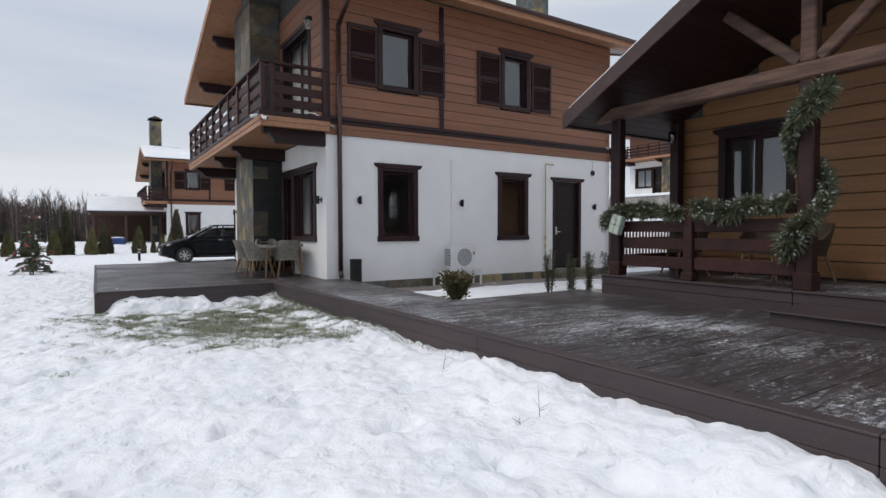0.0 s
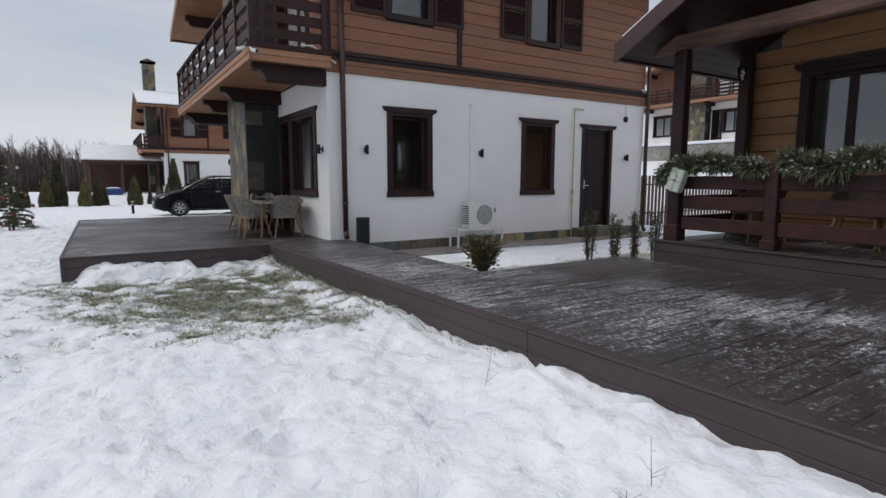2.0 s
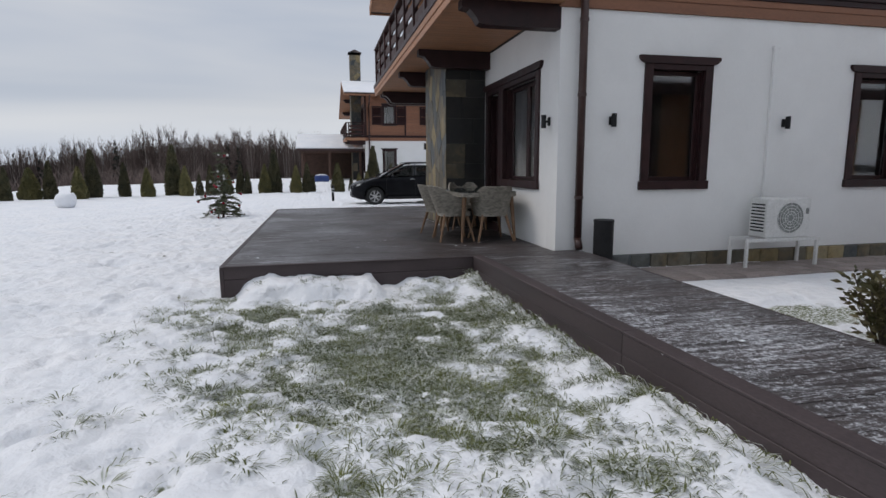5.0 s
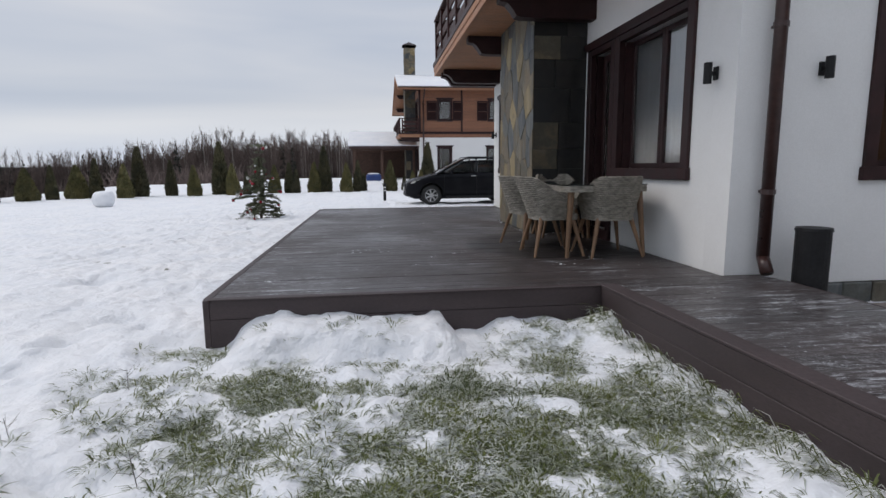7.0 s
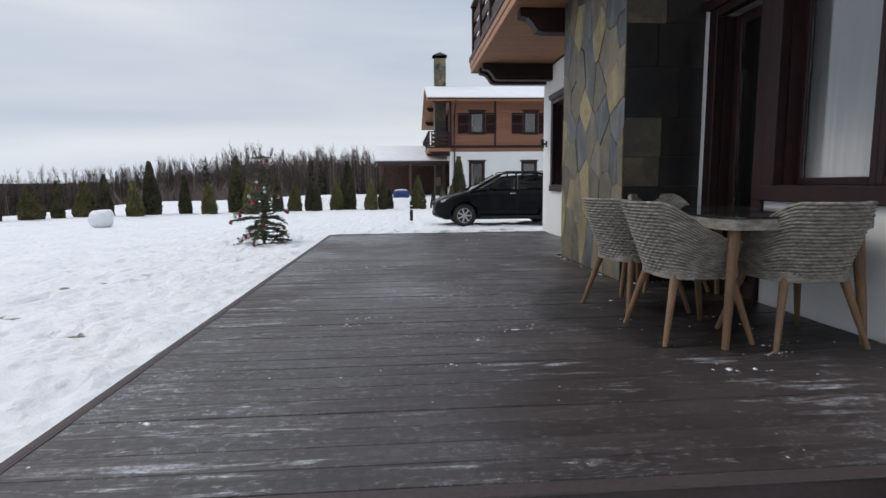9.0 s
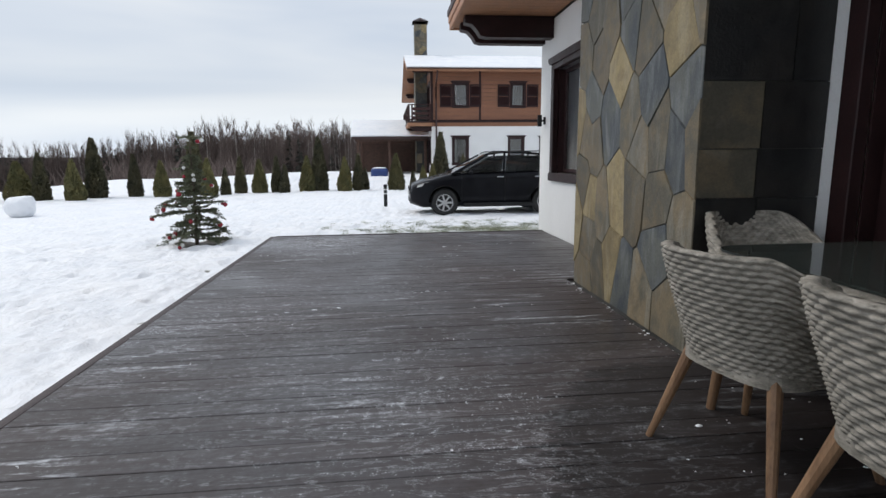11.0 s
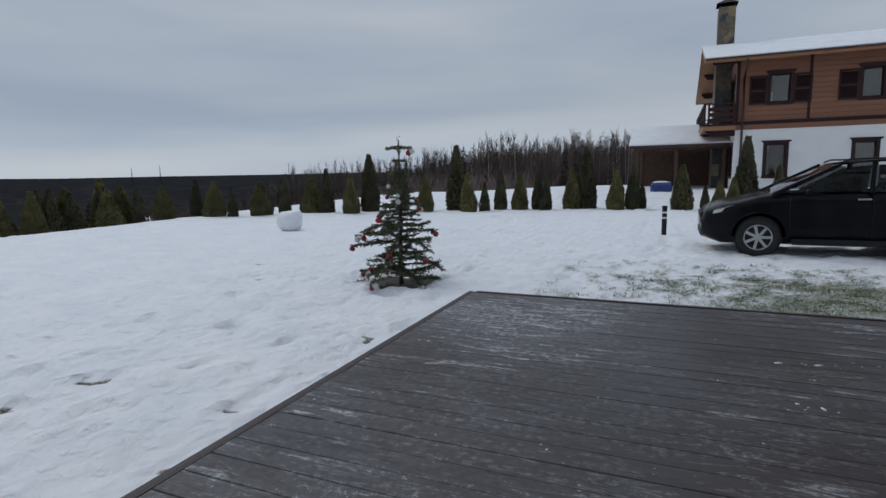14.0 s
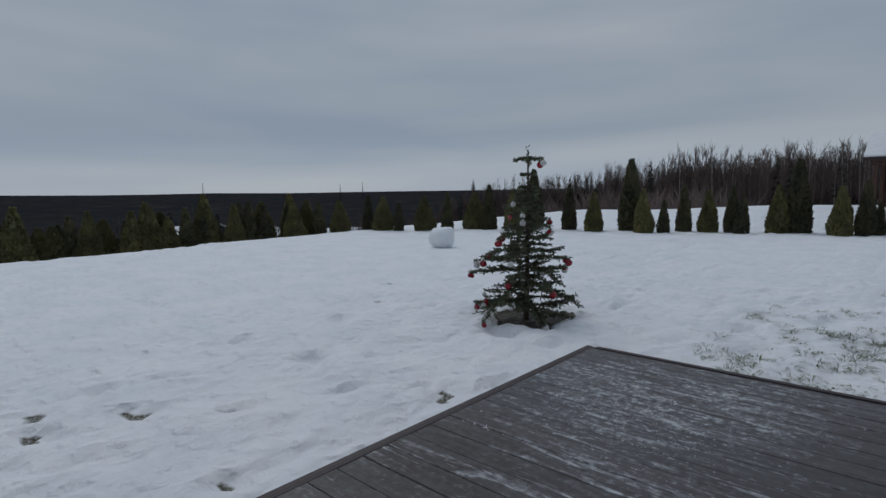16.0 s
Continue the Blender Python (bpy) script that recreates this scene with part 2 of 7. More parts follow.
def glass_build(t, p, n, l):
    p.inputs["Base Color"].default_value = (0.95, 0.97, 0.97, 1)
    p.inputs["Roughness"].default_value = 0.03
    p.inputs["IOR"].default_value = 1.7
    p.inputs["Transmission Weight"].default_value = 1.0
    v = coords(n, l)
    bump(n, l, p, fbm(n, l, v, 1.5, 1.0), 0.03, 0.01)


GLASS = material("window_glass", glass_build)


def deck_build(t, p, n, l):
    """Brown composite boards with a thin, uneven glaze of trodden snow, glossier spots and one darker patch."""
    c = n.new("ShaderNodeNewGeometry")
    mp = n.new("ShaderNodeMapping")
    mp.inputs["Scale"].default_value = (1.0, 1.0, 1.0)
    l.new(c.outputs["Position"], mp.inputs["Vector"])
    v = mp.outputs[0]
    st = n.new("ShaderNodeMapping")
    st.inputs["Scale"].default_value = (0.55, 3.2, 1)
    l.new(v, st.inputs["Vector"])
    gr = n.new("ShaderNodeMapping")
    gr.inputs["Scale"].default_value = (2.0, 160.0, 1)
    l.new(v, gr.inputs["Vector"])
    info = n.new("ShaderNodeObjectInfo")
    a, grain = fbm(n, l, v, 0.9, 4.0), fbm(n, l, gr.outputs[0], 1.0, 3.0)
    col = ramp(n, l, a, (0.3, (0.030, 0.0225, 0.0215)), (0.7, (0.056, 0.0435, 0.0415)))
    col = mixed(n, l, 1.0, col, ramp(n, l, info.outputs["Random"], (0, G(0.78)), (1, G(1.1))), "MULTIPLY")
    col = mixed(n, l, 0.5, col, ramp(n, l, grain, (0.3, G(0.35)), (0.7, G(0.75))), "OVERLAY")
    big, mid, fine = fbm(n, l, v, 0.42, 3.0), fbm(n, l, st.outputs[0], 4.4, 8.0, 0.74, 0.8), fbm(n, l, v, 26.0, 4.0, 0.7)
    frost = mixed(n, l, 0.5, mid, big)
    frost = mixed(n, l, 0.24, frost, fine)
    sep = n.new("ShaderNodeSeparateXYZ")
    l.new(v, sep.inputs[0])
    mr = n.new("ShaderNodeMapRange")
    mr.inputs["From Min"].default_value, mr.inputs["From Max"].default_value = 9.5, 5.5
    mr.inputs["To Min"].default_value, mr.inputs["To Max"].default_value = -0.025, 0.035
    l.new(sep.outputs["Y"], mr.inputs["Value"])
    far_end = n.new("ShaderNodeMapRange")
    far_end.inputs["From Min"].default_value, far_end.inputs["From Max"].default_value = 14.5, 18.0
    far_end.inputs["To Min"].default_value, far_end.inputs["To Max"].default_value = 0.0, 0.022
    l.new(sep.outputs["Y"], far_end.inputs["Value"])
    both, more = n.new("ShaderNodeMath"), n.new("ShaderNodeMath")
    side = n.new("ShaderNodeMapRange")
    side.inputs["From Min"].default_value, side.inputs["From Max"].default_value = 0.9, 2.0
    side.inputs["To Min"].default_value, side.inputs["To Max"].default_value = 1.0, -0.6
    l.new(sep.outputs["X"], side.inputs["Value"])
    corner = n.new("ShaderNodeMath")
    corner.operation = "MULTIPLY"
    l.new(far_end.outputs[0], corner.inputs[0])
    l.new(side.outputs[0], corner.inputs[1])
    l.new(mr.outputs[0], both.inputs[0])
    l.new(corner.outputs[0], both.inputs[1])
    l.new(frost, more.inputs[0])
    l.new(both.outputs[0], more.inputs[1])
    thin = ramp(n, l, more.outputs[0], (0.42, G(0.025)), (0.63, G(0.24)))
    far_side = n.new("ShaderNodeMapRange")
    far_side.inputs["From Min"].default_value, far_side.inputs["From Max"].default_value = 0.8, 2.4
    far_side.inputs["To Min"].default_value, far_side.inputs["To Max"].default_value = 1.0, 0.3
    l.new(sep.outputs["X"], far_side.inputs["Value"])
    thin = mixed(n, l, 1.0, thin, far_side.outputs[0], "MULTIPLY")
    col = mixed(n, l, thin, col, (0.42, 0.45, 0.50))
    m1 = ramp(n, l, more.outputs[0], (0.555, G(0)), (0.60, G(0.40)), (0.66, G(0.95)))
    m1 = mixed(n, l, 1.0, m1, ramp(n, l, fine, (0.40, G(0.25)), (0.56, G(1))), "MULTIPLY")
    col = mixed(n, l, m1, col, (0.70, 0.73, 0.77))
    wisp = ramp(n, l, fbm(n, l, st.outputs[0], 2.6, 7.0, 0.66, 1.4), (0.475, G(0)), (0.495, G(1)), (0.515, G(0)))
    wisp = mixed(n, l, 1.0, wisp, ramp(n, l, mixed(n, l, 0.5, fine, big), (0.47, G(0)), (0.56, G(0.85))), "MULTIPLY")
    trod = n.new("ShaderNodeMapRange")
    trod.inputs["From Min"].default_value, trod.inputs["From Max"].default_value = 9.0, 6.0
    trod.inputs["To Min"].default_value, trod.inputs["To Max"].default_value = 0.30, 1.0
    l.new(sep.outputs["Y"], trod.inputs["Value"])
    wisp = mixed(n, l, 1.0, wisp, trod.outputs[0], "MULTIPLY")
    col = mixed(n, l, wisp, col, (0.68, 0.71, 0.75))
    # trodden snow smeared along the boards, in patches
    drag = n.new("ShaderNodeMapping")
    drag.inputs["Scale"].default_value, drag.inputs["Rotation"].default_value = (1.1, 8.0, 1), (0, 0, 0.12)
    l.new(v, drag.inputs["Vector"])
    smear = ramp(n, l, fbm(n, l, drag.outputs[0], 1.9, 7.0, 0.68, 0.7), (0.56, G(0)), (0.66, G(0.75)))
    smear = mixed(n, l, 1.0, smear, ramp(n, l, fbm(n, l, v, 0.75, 3.0), (0.46, G(0)), (0.58, G(1))), "MULTIPLY")
    smear = mixed(n, l, 1.0, smear, ramp(n, l, fine, (0.36, G(0.15)), (0.60, G(1))), "MULTIPLY")
    col = mixed(n, l, smear, col, (0.66, 0.69, 0.73))
    crumbs = n.new("ShaderNodeTexVoronoi")
    crumbs.inputs["Scale"].default_value = 24.0
    crumbs.inputs["Randomness"].default_value = 1.0
    l.new(v, crumbs.inputs["Vector"])
    dot = ramp(n, l, mixed(n, l, 0.5, crumbs.outputs["Distance"], fine), (0.26, G(1)), (0.33, G(0)))
    where = ramp(n, l, fbm(n, l, v, 2.3, 3.0), (0.52, G(0)), (0.60, G(1)))
    few = ramp(n, l, crumbs.outputs["Color"], (0.72, G(0)), (0.76, G(1)))
    dot = mixed(n, l, 1.0, mixed(n, l, 1.0, dot, where, "MULTIPLY"), few, "MULTIPLY")
    col = mixed(n, l, dot, col, (0.75, 0.77, 0.80))
    grit = n.new("ShaderNodeTexVoronoi")
    grit.inputs["Scale"].default_value = 85.0
    l.new(v, grit.inputs["Vector"])
    speck = ramp(n, l, grit.outputs["Distance"], (0.28, G(1)), (0.42, G(0)))
    speck = mixed(n, l, 1.0, speck, ramp(n, l, grit.outputs["Color"], (0.50, G(0)), (0.58, G(1))), "MULTIPLY")
    speck = mixed(n, l, 1.0, speck, ramp(n, l, more.outputs[0], (0.52, G(0)), (0.60, G(0.9))), "MULTIPLY")
    col = mixed(n, l, speck, col, (0.72, 0.75, 0.79))
    # darkens the colour in a ragged patch round (3.35, 12.95)
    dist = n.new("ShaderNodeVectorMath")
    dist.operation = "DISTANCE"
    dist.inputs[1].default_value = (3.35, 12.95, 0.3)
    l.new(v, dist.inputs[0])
    patch_edge = n.new("ShaderNodeMath")
    patch_edge.operation = "SUBTRACT"
    l.new(dist.outputs["Value"], patch_edge.inputs[0])
    l.new(mid, patch_edge.inputs[1])
    dark_patch = ramp(n, l, patch_edge.outputs[0], (0.54, G(1)), (0.62, G(0)))
    col = mixed(n, l, dark_patch, col, mixed(n, l, 1.0, col, G(0.38), "MULTIPLY"))
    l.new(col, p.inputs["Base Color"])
    p.inputs["Specular IOR Level"].default_value = 0.34
    l.new(ramp(n, l, a, (0.35, G(0.30)), (0.62, G(0.58))), p.inputs["Roughness"])
    bump(n, l, p, mixed(n, l, 0.5, grain, m1), 0.3, 0.003)


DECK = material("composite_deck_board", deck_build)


# ---- mesh helpers ----
def box(bm, x0, x1, y0, y1, z0, z1, bevel=0.0, m=None):
    """A box added to bm, with chamfered edges where bevel is given."""
    r = bmesh.ops.create_cube(bm, size=1.0, matrix=Matrix.Translation(((x0 + x1) / 2, (y0 + y1) / 2, (z0 + z1) / 2)) @ Matrix.Diagonal((abs(x1 - x0), abs(y1 - y0), abs(z1 - z0), 1)))
    vs = r["verts"]
    if bevel:
        es = list({e for v in vs for e in v.link_edges})
        vs = [v for f in bmesh.ops.bevel(bm, geom=es, offset=bevel, segments=1, affect="EDGES", profile=0.5)["faces"] for v in f.verts] + [v for v in vs if v.is_valid]
        vs = list({v for v in vs if v.is_valid})
    if m is not None:
        bmesh.ops.transform(bm, matrix=m, verts=vs)
    return vs


def cyl(bm, a, b, r0, r1=None, seg=10, caps=True):
    """A tapered round bar from a to b."""
    a, b = Vector(a), Vector(b)
    d = b - a
    m = Matrix.Translation((a + b) / 2) @ d.to_track_quat("Z", "Y").to_matrix().to_4x4()
    return bmesh.ops.create_cone(bm, cap_ends=caps, segments=seg, radius1=r0, radius2=r0 if r1 is None else r1, depth=d.length, matrix=m)["verts"]


def ball(bm, c, r, u=10, v=7, scale=(1, 1, 1)):
    return bmesh.ops.create_uvsphere(bm, u_segments=u, v_segments=v, radius=r, matrix=Matrix.Translation(c) @ Matrix.Diagonal((*scale, 1)))["verts"]


def prism(bm, pts, axis, a, b):
    """A polygon of (u, v) points drawn out along an axis from a to b."""
    def at(u, v, w):
        return {"x": (w, u, v), "y": (u, w, v), "z": (u, v, w)}[axis]
    lo = [bm.verts.new(at(u, v, a)) for u, v in pts]
    hi = [bm.verts.new(at(u, v, b)) for u, v in pts]
    fs = [bm.faces.new(lo), bm.faces.new(hi[::-1])]
    k = len(pts)
    for i in range(k):
        fs.append(bm.faces.new((lo[(i + 1) % k], lo[i], hi[i], hi[(i + 1) % k])))
    bmesh.ops.recalc_face_normals(bm, faces=fs)
    return lo + hi


def tube(bm, pts, r, seg=8):
    for a, b in zip(pts, pts[1:]):
        cyl(bm, a, b, r, r, seg)
    for q in pts[1:-1]:
        ball(bm, q, r, seg, 5)


def thing(name, label="", category="", group="", kind="", at=(0, 0, 0)):
    ob = new(name)
    ob.empty_display_size = 0.2
    ob.location = at
    return tagged(ob, label, category, group, kind)


def part(name, bm, mat, parent=None, label="", smooth=False):
    """Links a bmesh as one mesh object under a thing or a part. The mesh is in the world's own coordinates, less the thing's place."""
    me = bpy.data.meshes.new(name)
    if parent is not None:
        root = parent
        off = Vector((0, 0, 0))
        while root is not None:
            off += root.location
            root = root.parent
        bmesh.ops.translate(bm, verts=bm.verts, vec=-off)
    bm.to_mesh(me)
    bm.free()
    me.materials.append(mat)
    if smooth:
        me.shade_smooth()
    ob = new(name, me)
    ob.parent = parent
    return tagged(ob, label)


def slab(name, mat, parent, x0, x1, y0, y1, z0, z1, bevel=0.004, label=""):
    bm = bmesh.new()
    box(bm, x0, x1, y0, y1, z0, z1, bevel)
    return part(name, bm, mat, parent, label)


def shared(name, me, parent, loc, rot=(0, 0, 0), scale=(1, 1, 1), label=""):
    ob = new(name, me)
    ob.parent = parent
    ob.location, ob.rotation_euler, ob.scale = loc, rot, scale
    return tagged(ob, label)


def mesh_of(bm, name, mat, smooth=False):
    me = bpy.data.meshes.new(name)
    bm.to_mesh(me)
    bm.free()
    me.materials.append(mat)
    if smooth:
        me.shade_smooth()
    return me


def holed(bm, axis, c0, c1, u0, u1, z0, z1, holes):
    """A wall as boxes round its openings. axis: 'y' for a wall along x (c0..c1 its thickness in y), 'x' for one along y."""
    cuts = sorted({u0, u1, *(h[0] for h in holes), *(h[1] for h in holes)})
    for a, b in zip(cuts, cuts[1:]):
        gaps = sorted((h[2], h[3]) for h in holes if h[0] <= a + 1e-6 and h[1] >= b - 1e-6)
        z = z0
        for g0, g1 in gaps + [(z1, z1)]:
            if g0 - z > 1e-4:
                if axis == "y":
                    box(bm, a, b, c0, c1, z, g0)
                else:
                    box(bm, c0, c1, a, b, z, g0)
            z = g1
    bmesh.ops.remove_doubles(bm, verts=bm.verts, dist=1e-4)


def cells(w, h, n, rng, stretch=1.0):
    """Irregular flat stones that fill a w by h field: convex cells round random seeds."""
    seeds = []
    for _ in range(n * 30):
        q = (rng.uniform(0, w), rng.uniform(0, h))
        if all((q[0] - s[0]) ** 2 + ((q[1] - s[1]) / stretch) ** 2 > 0.42 * w * h / stretch / n for s in seeds):
            seeds.append(q)
        if len(seeds) == n:
            break
    out = []
    for s in seeds:
        poly = [(0, 0), (w, 0), (w, h), (0, h)]
        for o in seeds:
            if o is s:
                continue
            mx, my = (s[0] + o[0]) / 2, (s[1] + o[1]) / 2
            nx, ny = o[0] - s[0], (o[1] - s[1]) / stretch ** 2
            nxt = []
            for (ax, ay), (bx, by) in zip(poly, poly[1:] + poly[:1]):
                da, db = (ax - mx) * nx + (ay - my) * ny, (bx - mx) * nx + (by - my) * ny
                if da <= 0:
                    nxt.append((ax, ay))
                if da * db < 0:
                    k = da / (da - db)
                    nxt.append((ax + k * (bx - ax), ay + k * (by - ay)))
            poly = nxt
            if len(poly) < 3:
                break
        if len(poly) >= 3:
            out.append(poly)
    return out


def cladding(parent, origin, u, v, w, h, n, seed, stretch=1.6, mats=None, name="stone", proud=0.010, pale=()):
    """Stones laid on a face: origin, and the directions along it and up it. Each stone is a piece of its own."""
    rng = random.Random(seed)
    u, v = Vector(u), Vector(v)
    out = u.cross(v).normalized()
    for poly in cells(w, h, n, rng, stretch):
        cx, cy = sum(p[0] for p in poly) / len(poly), sum(p[1] for p in poly) / len(poly)
        size = max(max(abs(p[0] - cx), abs(p[1] - cy)) for p in poly)
        k = max(0.6, 1 - 0.0022 / max(size * 0.6, 0.01))
        d = proud + rng.uniform(-0.004, 0.004)
        bm = bmesh.new()
        base = [bm.verts.new(Vector(origin) + u * (cx + (p[0] - cx) * k) + v * (cy + (p[1] - cy) * k)) for p in poly]
        k2 = k * 0.985
        tilt = rng.uniform(-0.012, 0.012), rng.uniform(-0.012, 0.012)
        top = [bm.verts.new(Vector(origin) + u * (cx + (p[0] - cx) * k2) + v * (cy + (p[1] - cy) * k2) + out * (d + tilt[0] * (p[0] - cx) + tilt[1] * (p[1] - cy))) for p in poly]
        bm.faces.new(top)
        for i in range(len(poly)):
            j = (i + 1) % len(poly)
            bm.faces.new((base[i], base[j], top[j], top[i]))
        bmesh.ops.recalc_face_normals(bm, faces=bm.faces)
        mat = rng.choice(mats or STONES)
        if any(math.hypot(cx - q[0], cy - q[1]) < 0.22 for q in pale):
            mat = STONE_TAN
        part(name, bm, mat, parent)


# ---- ground ----
def lump(x, y, s, seed=0.0):
    return noise.noise(Vector((x * s + seed, y * s - seed, seed * 0.37)))


def smooth01(a, b, v):
    k = min(1.0, max(0.0, (v - a) / (b - a)))
    return k * k * (3 - 2 * k)


def ground_z(x, y):
    z = 0.0
    crest = -12.6 - 0.16 * max(0.0, y - 19)
    d = crest - x
    if d > 0:
        z -= 0.055 * d * smooth01(0, 6, d) * 3.0 if d < 14 else 0.165 * 14 + 0.075 * (d - 14)
    z = max(z, -24.0)
    if x > 12:
        z += max(2.4 * smooth01(16, 33, x) * smooth01(12, 18, y), 2.4 * smooth01(31.5, 34, x) * smooth01(-2, 3, y)) + 1.5 * smooth01(34.2, 35.5, x) * smooth01(-2, 3, y)
    if y > 38:
        z += 0.45 * smooth01(38, 44, y) * smooth01(-16, -4, x) * (1 - smooth01(55, 70, y)) - 4.6 * smooth01(55, 110, y)
    return z


def thaw_at(x, y):
    """How far the snow has gone: grass by the terrace, a ring under the small tree, the strip by the drive."""
    a = smooth01(-0.45, 0.5, x - 0.85 + 0.38 * (y - 6.8)) * smooth01(5.6, 7.7, y) * (1 - smooth01(3.0, 3.2, x)) * (1 - 0.6 * smooth01(10.0, 10.4, y) * smooth01(0.0, 0.5, x) * (1 - smooth01(1.7, 2.1, x)))
    a *= (1 - smooth01(10.66, 10.8, y)) * (1 + 0.2 * lump(x, y, 1.3, 3.3) + 0.45 * lump(x, y, 4.2, 7.0) + 0.25 * lump(x, y, 9.0, 2.0))
    b = (0.55 * smooth01(0.2, 1.5, x) + 0.45 * smooth01(1.5, 3.6, x)) * (1 - smooth01(8.5, 10.5, x)) * smooth01(19.2, 19.5, y) * (1 - smooth01(22.0, 24.4, y)) * (1 + 0.35 * lump(x, y, 2.2, 5.0))
    r = math.hypot(x + 1.62, y - 21.0)
    c = 1 - smooth01(0.40, 0.66, r + 0.30 * lump(x, y, 4.5, 2.0))
    for hx, hy, hr in ((-2.6, 16.45, 0.17), (-2.13, 16.92, 0.12), (-2.2, 16.35, 0.13), (-0.81, 18.5, 0.12), (-2.9, 16.1, 0.19), (-0.83, 16.86, 0.09), (-0.6, 16.2, 0.12), (-1.5, 13.85, 0.15), (-2.6, 14.6, 0.14)):
        if abs(x - hx) < 0.6 and abs(y - hy) < 0.6:
            c = max(c, 0.92 * (1 - smooth01(0.7 * hr, 1.3 * hr, math.hypot(x - hx, 1.6 * (y - hy)) + 0.14 * lump(x, y, 9.0, 1.0))))
    e = smooth01(4.3, 4.6, x) * (1 - smooth01(8.8, 9.2, x)) * smooth01(6.2, 6.5, y) * (1 - smooth01(7.2, 8.2, y))
    holes = (0.55 * smooth01(0.44, 0.56, lump(x, y, 1.15, 14.0)) * smooth01(0.0, 0.3, lump(x, y, 0.25, 5.0)) * smooth01(-0.1, -0.6, x)) if -6 < x < 0 and 9 < y < 22 else 0.0
    if -4 < x < 2.6 and 2 < y < 10.2:
        holes = max(holes, 0.62 * smooth01(0.46, 0.58, lump(x, y * 1.4, 1.6, 8.0)) * smooth01(-0.1, 0.25, lump(x, y, 7.0, 3.0)))
    litter = 0.75 * (1 - smooth01(0.35, 0.75, math.hypot(x - 5.2, 1.5 * (y - 8.1)) + 0.3 * lump(x, y, 3.0, 4.0)))
    k = max(litter, 0.51 * a, 0.72 * b, 0.85 * c, 0.78 * e, holes)
    edge = 0.5 * (1 - smooth01(0.0, 0.14, abs(x - (3.0)))) if y < 10.6 and x < 3.0 and y > 3 else 0
    return max(k, edge)


def graded(dense0, dense1, step, far0, far1):
    out = [dense0]
    while out[-1] < dense1:
        out.append(out[-1] + step)
    s = step
    while out[-1] < far1:
        s *= 1.12
        out.append(out[-1] + s)
    s = step
    while out[0] > far0:
        s *= 1.12
        out.insert(0, out[0] - s)
    return out


prints = collections.defaultdict(list)
rng = random.Random(41)
for i in range(150):
    # lines of footprints and single hollows, sunk into the old snow
    if i % 5 == 0:
        px, py, pa = rng.uniform(-6.0, 2.4), rng.uniform(1.2, 23.0), rng.uniform(0, 6.28)
    else:
        px, py = px + 0.62 * math.cos(pa) + rng.uniform(-0.14, 0.14), py + 0.62 * math.sin(pa) + rng.uniform(-0.14, 0.14)
    one = (px, py, math.cos(pa + rng.uniform(-0.3, 0.3)), math.sin(pa), rng.uniform(0.10, 0.16), rng.uniform(0.05, 0.08), rng.uniform(0.02, 0.06))
    for cx in (-1, 0, 1):
        for cy in (-1, 0, 1):
            prints[int(px) + cx, int(py) + cy].append(one)


def snow_z(x, y, k):
    """Height of the trodden snow near the house, k being how far it has thawed."""
    z = ground_z(x, y)
    soft = 1 - 0.85 * smooth01(0.25, 0.5, k)
    z += soft * (0.035 * lump(x, y, 0.7, 3.1) + 0.03 * lump(x, y, 1.9, 9.0) + 0.045 * abs(lump(x, y, 3.1, 1.3)) - 0.012 + 0.036 * abs(lump(x, y, 6.5, 4.0)) + 0.013 * lump(x, y, 13.0, 4.0) + 0.006 * lump(x, y, 24.0, 7.0))
    z -= 0.05 * smooth01(0.25, 0.5, k)
    z -= soft * (0.30 * max(0.0, lump(x, y, 2.3, 21.0) - 0.38) + 0.16 * max(0.0, lump(x * 0.7, y, 4.6, 33.0) - 0.34))
    for px, py, c, d, la, lb, deep in prints.get((int(x), int(y)), ()):
        u, v = (x - px) * c + (y - py) * d, (y - py) * c - (x - px) * d
        q = math.hypot(u / la, v / lb)
        if q < 2.2:
            z += soft * deep * (0.35 * math.exp(-((q - 1.35) * 3.2) ** 2) - (1 - smooth01(0.6, 1.15, q)))
    if x > 4.46 and y > 6.4:
        z += 0.17 * (1 - smooth01(8.6, 9.8, y)) * (1 - smooth01(9.0, 12.0, x))
    if x > 4.46 and 9.9 < y < 10.9:
        z = min(z, 0.0)
    if y < 10.7 and -0.5 < x < 3.1:
        # the bank shovelled up against the terrace's edge, broken into slabs
        wob = 0.16 * lump(x, y, 2.5, 4.0)
        heap = smooth01(10.12 + wob, 10.30 + wob, y) * smooth01(0.05, 0.45, x) * (1 - smooth01(1.62, 1.78, x))
        z += heap * (0.130 + 0.03 * lump(x, y, 3.0, 6.0) + 0.04 * abs(lump(x, y, 5.5, 2.0)) + 0.015 * lump(x, y, 13.0, 5.0))
        z += smooth01(10.15, 10.5, y) * smooth01(1.85, 2.1, x) * (0.12 + 0.05 * lump(x, y, 5.0, 9.0))
    if y < 10.5 and 1.8 < x < 3.4:
        bank = smooth01(2.2, 3.0, x)
        z += bank * (1 - smooth01(3.8, 5.3, y)) * (0.13 + 0.035 * lump(x * 0.4, y, 2.0, 8.0) + 0.035 * lump(x, y, 5.0, 3.0))
        z += smooth01(2.45, 2.95, x) * smooth01(4.6, 6.0, y) * (0.085 + 0.045 * lump(x, y, 3.0, 1.0) + 0.03 * lump(x, y, 7.0, 5.0))
    return z


